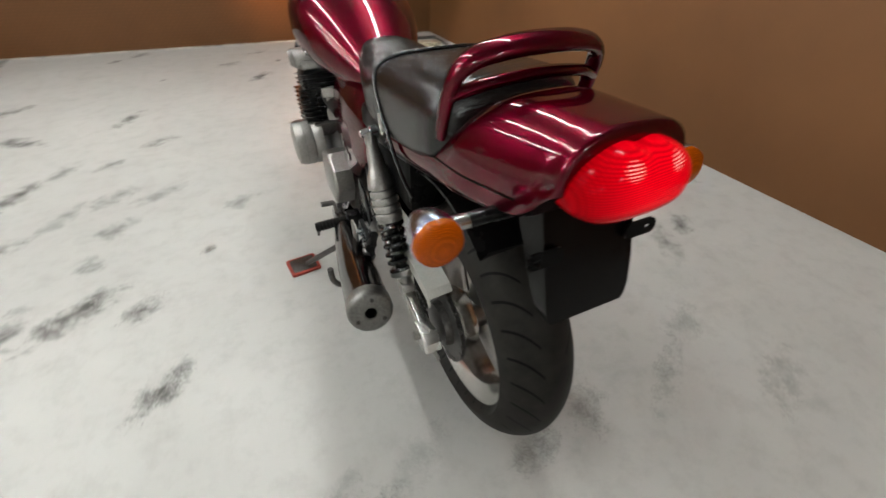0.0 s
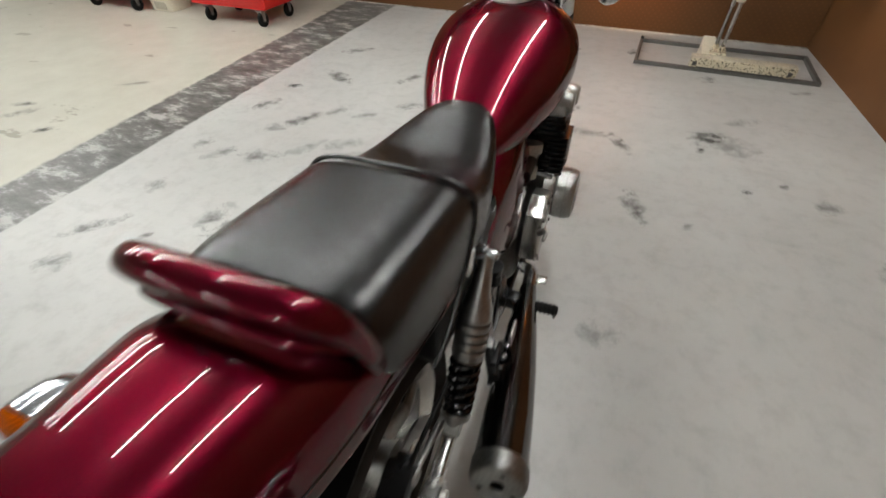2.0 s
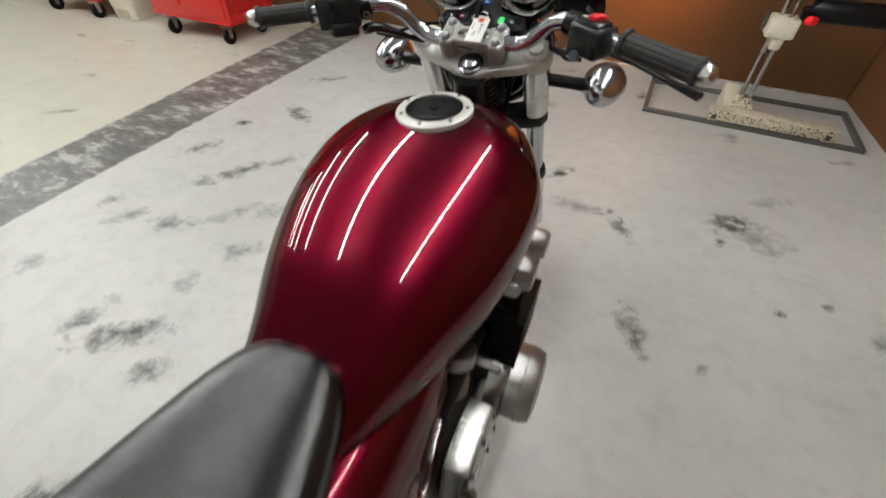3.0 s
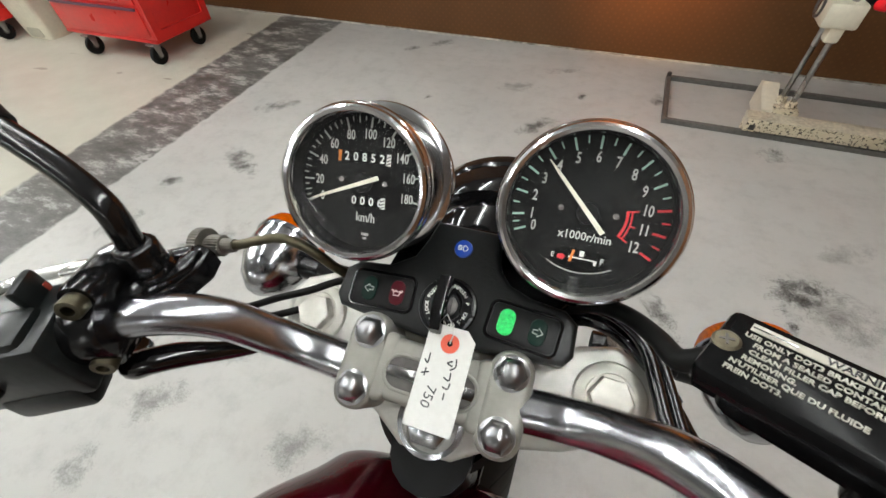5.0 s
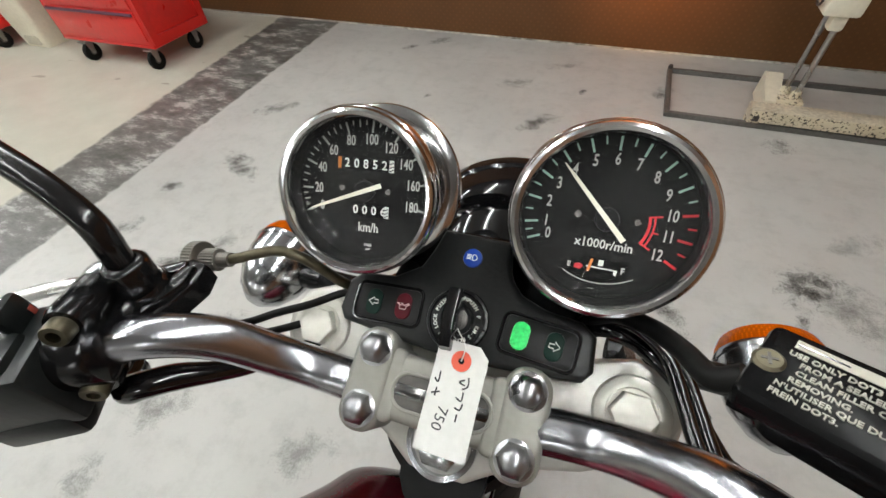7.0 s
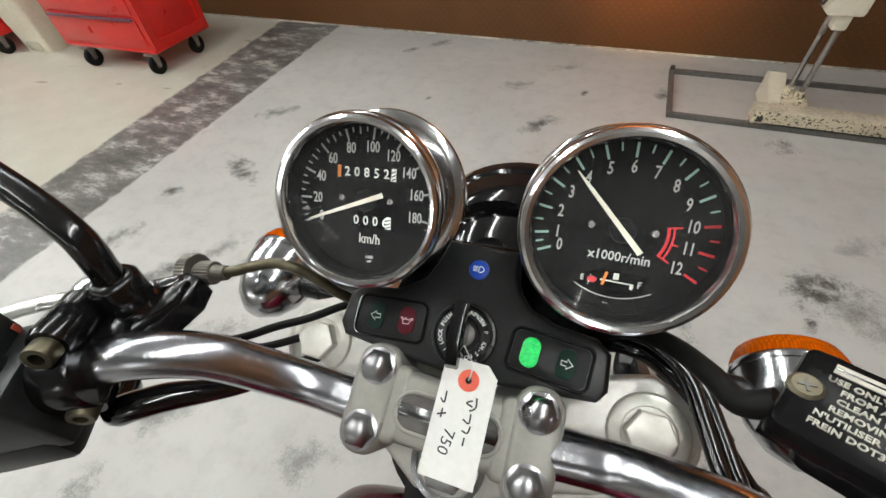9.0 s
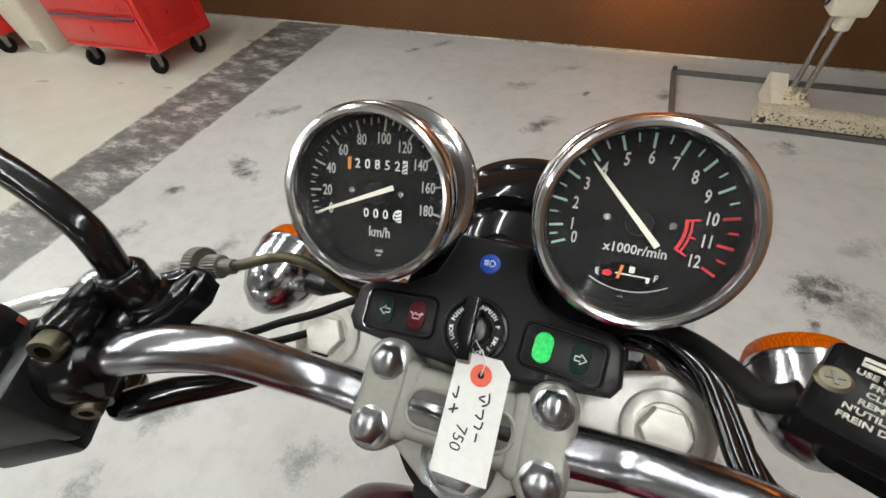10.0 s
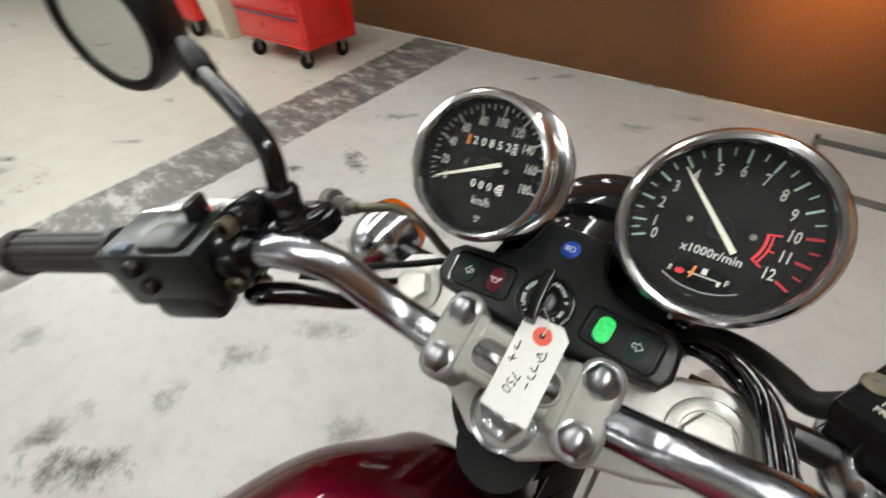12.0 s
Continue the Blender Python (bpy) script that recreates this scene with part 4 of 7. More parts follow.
part("hub_drum", lathe([(0, -0.086), (0.070, -0.086), (0.079, -0.082), (0.080, -0.050), (0.074, -0.040), (0.045, -0.034), (0, -0.034)], (0, 0, AX), (1, 0, 0), 48), POLISHED, rear, "polished cush drive drum")
part("inner_fender", loft([[(x, 0.345 * math.cos(a) * (1 - 0.4 * (abs(x) / 0.1) ** 4 * 0.1), AX + 0.06 + 0.345 * math.sin(a) - 0.25 * max(0, abs(x) - 0.085)) for x in (-0.118, -0.10, -0.04, 0.04, 0.10, 0.118)] + [(x, 0.338 * math.cos(a), AX + 0.06 + 0.338 * math.sin(a) - 0.25 * max(0, abs(x) - 0.085)) for x in (0.118, 0.10, 0.04, -0.04, -0.10, -0.118)] for a in (radians(d) for d in range(35, 121, 5))]), FENDER_PLASTIC, bike, "black inner fender over the tyre")
# added black boxes keep the gap behind the side covers dark
part("gap_filler", joined(box((0, 0.285, 0.655), (0.27, 0.35, 0.15), 0.02, seg=2), box((0, 0.445, 0.50), (0.25, 0.16, 0.30), 0.02, seg=2)), FENDER_PLASTIC, bike, "black boxes added to fill the dark gap under the seat")
part("airbox", joined(box((0, 0.63, 0.575), (0.21, 0.20, 0.19), 0.03, seg=3)), FENDER_PLASTIC, bike, "black plastic airbox")

# chain drive
teeth = []
for i in range(84):
    a = 2 * math.pi * i / 84
    r = 0.100 if (i % 2) else 0.092
    teeth.append((r * math.cos(a), r * math.sin(a)))
part("sprocket", joined(prism(teeth, -0.003, 0.003, facing((-0.098, 0, AX), (-1, 0, 0))), lathe([(0, 0), (0.06, 0), (0.055, 0.02), (0.03, 0.024), (0, 0.024)], (-0.10, 0, AX), (-1, 0, 0), 32)), DARK_STEEL, bike, "dark steel rear sprocket")
chain = new("chain")
chain.parent = bike
chain["label"] = "oily drive chain"
loop = [(0.097 * math.cos(radians(a)), AX + 0.097 * math.sin(radians(a))) for a in range(100, 262, 9)] + [(0.03 + i * 0.0155, AX - 0.094 + i * 0.0017) for i in range(36)] + [(0.60 - i * 0.0155, AX + 0.055 + i * 0.0011) for i in range(38)]
link_meshes = []
for wide in (0.0058, 0.0040):
    ob = part("chain_link", joined(*[prism(round_rect(0.019, 0.0125, 0.006, 3), dx - 0.0009, dx + 0.0009, facing((0, 0, 0), (1, 0, 0), (0, 0, 1))) for dx in (-wide, wide)], lathe([(0, -0.0058), (0.0042, -0.0058), (0.0042, 0.0058), (0, 0.0058)], (0, 0.0078, 0), (1, 0, 0), 8)), DARK_STEEL, chain)
    link_meshes.append(ob.data)
    bpy.data.objects.remove(ob)
for i, (y, z) in enumerate(loop):
    y2, z2 = loop[(i + 1) % len(loop)]
    ob = new("chain_link", link_meshes[i % 2])
    ob.parent = chain
    ob.matrix_basis = Matrix.Translation((-0.098, y, z)) @ Matrix.Rotation(math.atan2(z2 - z, y2 - y), 4, "X")
part("chain_guard", loft([[(-0.146, y, z - 0.03), (-0.146, y, z), (-0.086, y, z + 0.004), (-0.086, y, z), (-0.142, y, z - 0.004), (-0.142, y, z - 0.03)] for y, z in ((-0.012, 0.432), (0.0, 0.446), (0.06, 0.456), (0.22, 0.464), (0.40, 0.457))]), BRIDGE_SILVER, bike, "silver chain guard", 25)

# swing arm with chain adjusters
for sx in (-1, 1):
    arm = part("swing_arm", loft([[(sx * (x + dx), y, z + dz) for dx, dz in round_rect(0.030, 0.050 - 0.006 * i, 0.009, 3)] for i, (x, y, z) in enumerate(((0.115, 0.52, 0.39), (0.134, 0.30, 0.37), (0.152, 0.10, 0.345), (0.156, -0.02, 0.325)))]), POLISHED, bike, "polished aluminium swing arm", 35)
    part("chain_adjuster", prism([(-0.036, -0.030), (0.020, -0.030), (0.042, -0.012), (0.042, 0.012), (0.020, 0.030), (-0.036, 0.030)], -0.018, 0.018, facing((sx * 0.158, -0.028, AX + 0.002), (sx, 0, 0), (0, 0.2 , 1)), 0.004), POLISHED, arm, "six-sided polished chain adjuster")
    part("axle_nut", lathe([(0, 0.012), (0.010, 0.012), (0.013, 0.009), (0.013, 0)], (sx * 0.175, -0.01, AX), (sx, 0, 0), 6), CAST, arm)
    part("adjuster_bolt", lathe([(0, 0.03), (0.005, 0.03), (0.005, 0), (0.008, 0), (0.008, -0.006), (0, -0.006)], (sx * 0.158, -0.062, AX - 0.006), (0, -1, 0), 8), CAST, arm)

# mufflers
for sx in (-1, 1):
    end, fwd = Vector((sx * 0.277, 0.008, 0.429 if sx < 0 else 0.450)), Vector((-sx * 0.10, 0.90, -0.22)).normalized()
    muff = part("muffler", lathe([(0.030, 0.004), (0.036, -0.002), (0.0495, 0.004), (0.0512, 0.012), (0.0512, 0.03), (0.0500, 0.036), (0.0498, 0.14), (0.0465, 0.26), (0.039, 0.40), (0.031, 0.50), (0.026, 0.56), (0.024, 0.60), (0, 0.60)], end, fwd, 48), DARK_CHROME, bike, "smoked chrome megaphone muffler")
    part("end_cap", lathe([(0.0135, 0.03), (0.0135, -0.004), (0.0155, -0.006), (0.0430, -0.005), (0.0490, -0.001), (0.0522, 0.008), (0.0524, 0.034), (0.048, 0.034)], end, fwd, 48), MUFFLER_CAP, muff, "dull machined end cap")
    # outlet bore lined with a dark material
    part("outlet", lathe([(0.0134, -0.003), (0.0134, 0.05), (0, 0.05)], end, fwd, 24), RUBBER, muff, "dark-lined outlet")
    m = facing(end, -fwd, (0, 0, 1))
    for a in (80, 205, 325):
        bm = lathe([(0.0048, 0.004), (0.0048, 0.0075), (0.0025, 0.0075), (0.0022, 0.0055), (0, 0.0055)], (0.034 * math.cos(radians(a)), 0.034 * math.sin(radians(a)), 0), (0, 0, 1), 12)
        bmesh.ops.transform(bm, matrix=m, verts=bm.verts)
        part("cap_bolt", bm, DARK_STEEL, muff)
    tip = end + fwd * 0.58
    part("header_pipe", tube([tip, tip + fwd * 0.12, Vector((sx * 0.16, 0.80, 0.20)), Vector((sx * 0.10, 1.05, 0.17)), Vector((sx * 0.10, 1.17, 0.26)), Vector((sx * 0.10, 1.16, 0.44)), Vector((sx * 0.10, 1.08, 0.50))], 0.0215, 14), CHROME, bike, "chrome exhaust pipe")
    part("hanger", box(end + fwd * 0.33 + Vector((-sx * 0.02, 0, 0.055)), (0.008, 0.05, 0.07), 0.003), CAST, muff)

# twin shocks: top, bottom
for sx in (-1, 1):
    top, bot = Vector((sx * 0.163, 0.285, 0.715)), Vector((sx * 0.158, 0.105, 0.375))
    d = (bot - top).normalized()
    full = (bot - top).length
    m = facing(top, d, (1, 0, 0))
    fins = [q for k in range(5) for q in ((0.0325, 0.118 + k * 0.0185), (0.0335, 0.120 + k * 0.0185), (0.0335, 0.1285 + k * 0.0185), (0.0325, 0.1305 + k * 0.0185), (0.0265, 0.1310 + k * 0.0185), (0.0265, 0.1355 + k * 0.0185))]
    shock = part("shock_absorber", lathe([(0, 0), (0.014, 0.0), (0.015, 0.02), (0.014, 0.030), (0.0175, 0.045), (0.020, 0.075), (0.026, 0.092), (0.0305, 0.104), (0.0325, 0.112)] + fins + [(0.031, 0.2075), (0.031, 0.214), (0, 0.215)], top, d, 32), CAST, bike, "silver shock absorber with a black spring", 30)
    coil = []
    for k in range(0, 6 * 16 + 1):
        a = 2 * math.pi * k / 16
        coil.append(m @ Vector((0.0265 * math.cos(a), 0.0265 * math.sin(a), 0.214 + 0.130 * k / (6 * 16))))
    part("spring", tube(coil, 0.0065, 8, 1), GLOSS_BLACK, shock, "glossy black coil spring")
    part("damper_rod", lathe([(0, 0), (0.015, 0), (0.015, full - 0.235), (0.0, full - 0.235)], top + d * 0.21, d, 16), SATIN_BLACK, shock)
    part("lower_eye", joined(lathe([(0, 0.336), (0.031, 0.336), (0.032, 0.352), (0.018, 0.360), (0.015, full), (0, full)], top, d, 24), lathe([(0, -0.016), (0.019, -0.016), (0.019, 0.016), (0, 0.016)], bot, (1, 0, 0), 20)), CAST, shock)
    part("top_nut", lathe([(0, 0.022), (0.008, 0.022), (0.011, 0.016), (0.011, 0.0), (0.016, -0.002), (0.016, -0.02), (0, -0.02)], top, (sx, 0, 0), 12), CHROME, shock)

# muffler brackets with their bolts, rear brake hose and torque link
for sx in (-1, 1):
    hang = part("muffler_bracket", prism([(-0.06, -0.02), (0.03, -0.045), (0.055, -0.01), (0.02, 0.035), (-0.045, 0.045)], -0.006, 0.006, facing((sx * 0.205, 0.27, 0.415), (sx, 0, 0), (0, 0, 1)), 0.002), SATIN_BLACK, bike, "black muffler and footrest bracket")
    for y, z in ((0.235, 0.430), (0.262, 0.437), (0.289, 0.440)):
        part("bracket_bolt", lathe([(0, 0.016), (0.007, 0.016), (0.009, 0.012), (0.009, 0)], (sx * 0.210, y, z), (sx, 0, 0.3), 8), CHROME, hang)
    part("muffler_lug", tube([(sx * 0.208, 0.255, 0.405), (sx * 0.232, 0.215, 0.395)], 0.013, 12), CAST, hang)
part("brake_hose", tube([(0.118, -0.06, 0.425), (0.128, 0.02, 0.47), (0.135, 0.14, 0.48), (0.14, 0.27, 0.50), (0.14, 0.38, 0.44)], 0.0048, 8), RUBBER, bike, "black rear brake hose")
part("torque_link", tube([(0.112, -0.055, 0.365), (0.125, 0.18, 0.335), (0.122, 0.40, 0.36)], 0.008, 10, squash=0.6), CAST, bike, "flat alloy torque link")
part("brake_reservoir", lathe([(0, 0), (0.019, 0), (0.020, 0.004), (0.020, 0.040), (0.022, 0.042), (0.022, 0.052), (0, 0.054)], (0.150, 0.395, 0.52), (0, 0, 1), 24), SATIN_BLACK, bike, "black rear brake fluid reservoir")

# frame tubes
frame_ob = part("frame", joined(
    *[tube([(sx * 0.03, 1.13, 0.93), (sx * 0.06, 0.95, 0.80), (sx * 0.10, 0.66, 0.70), (sx * 0.112, 0.45, 0.66), (sx * 0.128, 0.27, 0.695), (sx * 0.115, 0.02, 0.735), (sx * 0.085, -0.2, 0.78)], 0.014, 10) for sx in (-1, 1)],
    *[tube([(sx * 0.03, 1.15, 0.84), (sx * 0.09, 1.16, 0.60), (sx * 0.12, 1.10, 0.30), (sx * 0.13, 0.95, 0.18), (sx * 0.135, 0.60, 0.18), (sx * 0.125, 0.50, 0.28), (sx * 0.12, 0.47, 0.45), (sx * 0.125, 0.48, 0.65)], 0.015, 10) for sx in (-1, 1)],
    tube([(-0.12, 0.47, 0.66), (0.12, 0.47, 0.66)], 0.012, 10), tube([(-0.12, 0.2, 0.71), (0.12, 0.2, 0.71)], 0.012, 10), tube([(0, 1.21, 0.82), (0, 1.185, 0.955)], 0.03, 16),
    *[tube([(sx * 0.125, 0.46, 0.42), (sx * 0.142, 0.36, 0.52), (sx * 0.15, 0.31, 0.66)], 0.012, 10) for sx in (-1, 1)]), SATIN_BLACK, bike, "black steel tube frame")

# side covers: height, rear and front edge, reach from the middle
def cover_ring(sx, z, y0, y1, x0):
    out = [(0.0, y0), (0.007, y0 + 0.010), (0.013, y0 + 0.035), (0.018, (y0 + y1) / 2), (0.013, y1 - 0.030), (0.006, y1 - 0.008), (0.0, y1), (-0.014, y1 - 0.004), (-0.014, y0 + 0.004)]
    return [(sx * (x0 + b), y, z) for b, y in out]


for sx in (-1, 1):
    cov = part("side_cover", loft([cover_ring(sx, *r) for r in ((0.418, 0.612, 0.690, 0.124), (0.426, 0.585, 0.702, 0.130), (0.46, 0.548, 0.710, 0.136), (0.51, 0.488, 0.720, 0.139), (0.56, 0.432, 0.740, 0.139), (0.62, 0.385, 0.772, 0.134), (0.67, 0.362, 0.785, 0.124), (0.70, 0.372, 0.778, 0.112), (0.722, 0.40, 0.76, 0.094), (0.732, 0.44, 0.73, 0.070))]), RED, bike, "candy red side cover", 50)
    part("badge", joined(*[box((sx * 0.1575, 0.575 + 0.024 * i, 0.515 + 0.012 * i), (0.003, 0.015, 0.026), 0.001) for i in range(3)]), POLISHED, cov, "small raised silver badge")

# engine
crank = part("engine", box((0, 0.86, 0.35), (0.31, 0.44, 0.24), 0.05, seg=4), DARK_STEEL, bike, "air-cooled four cylinder engine with silver covers", 50)
part("oil_pan", box((0, 0.86, 0.205), (0.20, 0.34, 0.08), 0.03, seg=3), SATIN_BLACK, crank)
tilt = Matrix.Rotation(radians(-12), 4, "X")
for k in range(11):
    z = 0.035 + 0.0155 * k
    fm = Matrix.Translation((0, 0.985, 0.455)) @ tilt
    bm = box((0, 0, 0), (0.44 - (0.03 if k > 7 else 0), 0.17, 0.0055), 0.0012, None, 1)
    bmesh.ops.transform(bm, matrix=fm @ Matrix.Translation((0, 0, z)), verts=bm.verts)
    part("cooling_fin", bm, SATIN_BLACK, crank)
bm = joined(box((0, 0, 0.12), (0.40, 0.135, 0.19), 0.02))
bmesh.ops.transform(bm, matrix=Matrix.Translation((0, 0.985, 0.455)) @ tilt, verts=bm.verts)
part("cylinder_block", bm, SATIN_BLACK, crank, "black cylinder block")
bm = joined(box((0, 0, 0.225), (0.40, 0.20, 0.035), 0.012), *[lathe([(0, sx * 0.215), (0.026, sx * 0.215), (0.032, sx * 0.205), (0.034, sx * 0.15)], (0, yy, 0.245), (1, 0, 0), 24) for sx in (-1, 1) for yy in (-0.06, 0.06)], *[box((0, yy, 0.245), (0.38, 0.066, 0.06), 0.025, seg=3) for yy in (-0.06, 0.06)])
bmesh.ops.transform(bm, matrix=Matrix.Translation((0, 0.985, 0.455)) @ tilt, verts=bm.verts)
part("cylinder_head", bm, CAST, crank, "silver cam cover with round end caps")
for sx in (-1, 1):
    part("crank_cover", lathe([(0.083, -0.030), (0.083, 0.0), (0.080, 0.004), (0.0805, 0.008), (0.083, 0.010), (0.082, 0.052), (0.075, 0.068), (0.05, 0.0735), (0, 0.075)], (sx * 0.205, 0.935, 0.425), (sx, 0, 0), 48), CAST, crank, "round cast aluminium crankshaft cover")
    part("cover_lip", lathe([(0.0838, -0.003), (0.0846, 0), (0.0838, 0.003), (0.08, 0.003), (0.08, -0.003)], (sx * 0.245, 0.935, 0.425), (sx, 0, 0), 48, True), CAST, crank)
    part("carburettor", lathe([(0, -0.05), (0.03, -0.05), (0.03, -0.02), (0.024, -0.015), (0.024, 0.02), (0.034, 0.024), (0.034, 0.05), (0, 0.055)], (sx * 0.13, 0.81, 0.60), (0, 0.25, 1), 24), CAST, crank)
    part("intake_boot", tube([(sx * 0.13, 0.90, 0.60), (sx * 0.13, 0.72, 0.60)], 0.026, 14), RUBBER, crank)
m = facing((0.172, 0.745, 0.42), (1, 0, 0), (0, 0, 1))
part("clutch_cover", prism([(-0.085, -0.06), (-0.05, -0.098), (0.06, -0.098), (0.10, -0.04), (0.10, 0.03), (0.07, 0.088), (0.0, 0.105), (-0.06, 0.08)], -0.010, 0.040, m, 0.008, 2), POLISHED_CAST, crank, "angular polished clutch cover")
lever = part("clutch_release", joined(tube([(0.205, 0.672, 0.455), (0.224, 0.672, 0.470)], 0.009, 12), tube([(0.222, 0.668, 0.470), (0.228, 0.650, 0.478), (0.226, 0.628, 0.470)], [0.007, 0.006, 0.005], 10)), CAST, crank, "small cast clutch release lever")
for dy, dz in ((-0.05, -0.085), (0.06, -0.085), (0.088, -0.035), (0.088, 0.028), (0.058, 0.075), (0.0, 0.09), (-0.052, 0.066), (-0.074, -0.05)):
    part("cover_screw", lathe([(0, 0.004), (0.0045, 0.004), (0.0055, 0.002), (0.0055, -0.002)], (0.2125, 0.745 + dy, 0.42 + dz), (1, 0, 0), 10), DARK_STEEL, crank)
part("cylinder_base", joined(box((0, 0.965, 0.478), (0.40, 0.15, 0.05), 0.008), *[box((sx * 0.203, 0.905 + 0.020 * i, 0.478), (0.010, 0.006, 0.058), 0.002, None, 1) for sx in (-1, 1) for i in range(7)]), DARK_STEEL, crank, "ribbed dark cylinder base")
for sx in (-1, 1):
    for k, x in enumerate((0.065, 0.165)):
        part("plug_cap", tube([(sx * x, 0.985, 0.715), (sx * (x + 0.004), 0.955, 0.745), (sx * (x - 0.01), 0.90, 0.755), (sx * (x - 0.04), 0.84, 0.745)], [0.011, 0.011, 0.005, 0.004], 10), RUBBER, crank, "black rubber plug cap and lead")
    for yy, dz in ((0.955, -0.012), (1.075, 0.012)):
        part("cam_cover_bolt", lathe([(0, 0.012), (0.008, 0.012), (0.010, 0.009), (0.010, 0)], (sx * 0.17, yy, 0.735 + dz), (0, 0.1, 1), 6), POLISHED, crank, "domed cam cover bolt")
m = facing((-0.175, 0.70, 0.40), (-1, 0, 0), (0, 0, 1))
part("sprocket_cover", prism([(-0.09, -0.05), (-0.05, -0.085), (0.06, -0.085), (0.10, -0.02), (0.085, 0.05), (0.02, 0.085), (-0.07, 0.06)], -0.03, 0.035, m, 0.014, 3), CAST, crank, "cast sprocket cover")

# footrests, levers, side stand
for sx in (-1, 1):
    peg = part("footrest", tube([(sx * 0.205, 0.515, 0.33), (sx * 0.305, 0.530, 0.316)], 0.0145, 12), RUBBER, bike, "ribbed black rubber footrest")
    part("ribs", joined(*[lathe([(0.0148, 0), (0.0164, 0.002), (0.0164, 0.005), (0.0148, 0.007)], (sx * (0.215 + 0.011 * i), 0.5165 + 0.0016 * i, 0.3285 - 0.0015 * i), (sx, 0.15, -0.14), 12) for i in range(8)]), RUBBER, peg)
    part("feeler_pin", tube([(sx * 0.300, 0.5295, 0.307), (sx * 0.301, 0.5295, 0.285)], 0.004, 8), DARK_STEEL, peg)
    part("peg_mount", box((sx * 0.182, 0.515, 0.332), (0.044, 0.040, 0.045), 0.008), SATIN_BLACK, bike)
    part("heel_guard", prism([(-0.06, -0.05), (0.08, -0.07), (0.09, -0.02), (0.03, 0.09), (-0.02, 0.11)], -0.003, 0.003, facing((sx * 0.165, 0.42, 0.40), (sx, 0, 0), (0, 0, 1)), 0.001), SATIN_BLACK, bike, "black footrest bracket")
    rear_peg = part("passenger_footrest", tube([(sx * 0.185, 0.27, 0.43), (sx * 0.215, 0.20, 0.445)], 0.0125, 12), RUBBER, bike, "folded passenger footrest")
    part("bracket", joined(box((sx * 0.18, 0.285, 0.43), (0.022, 0.03, 0.03), 0.006), tube([(sx * 0.15, 0.38, 0.40), (sx * 0.18, 0.29, 0.425)], 0.010, 10)), CAST, rear_peg)
part("brake_pedal", joined(tube([(0.19, 0.50, 0.30), (0.215, 0.56, 0.285), (0.212, 0.62, 0.29), (0.22, 0.645, 0.30)], 0.007, 10), box((0.236, 0.642, 0.304), (0.042, 0.028, 0.012), 0.004)), POLISHED, bike, "silver brake pedal")
part("gear_lever", joined(tube([(-0.19, 0.50, 0.30), (-0.215, 0.58, 0.30), (-0.215, 0.66, 0.31)], 0.006, 10), tube([(-0.215, 0.66, 0.31), (-0.26, 0.665, 0.31)], 0.010, 10)), DARK_STEEL, bike, "gear lever with a black rubber tip")
stand = part("side_stand", joined(tube([(-0.17, 0.52, 0.25), (-0.25, 0.60, 0.16), (-0.350, 0.715, 0.030)], [0.013, 0.011, 0.010], 10), prism(round_rect(0.092, 0.078, 0.008), -0.004, 0.004, facing((-0.366, 0.733, 0.016), (0.0175, 0, 1), (-0.12, 1, 0)), 0.002)), DARK_STEEL, bike, "extended side stand")
part("stand_pad", prism(round_rect(0.114, 0.098, 0.008), -0.010, 0.003, facing((-0.366, 0.733, 0.0145), (0.0175, 0, 1), (-0.12, 1, 0)), 0.002), PAD_RED, stand, "red rubber foot pad")
part("stand_hook", tube([(-0.21, 0.38, 0.20), (-0.272, 0.36, 0.200), (-0.304, 0.35, 0.235), (-0.308, 0.35, 0.285)], 0.009, 10), DARK_STEEL, bike, "curved centre stand tang")

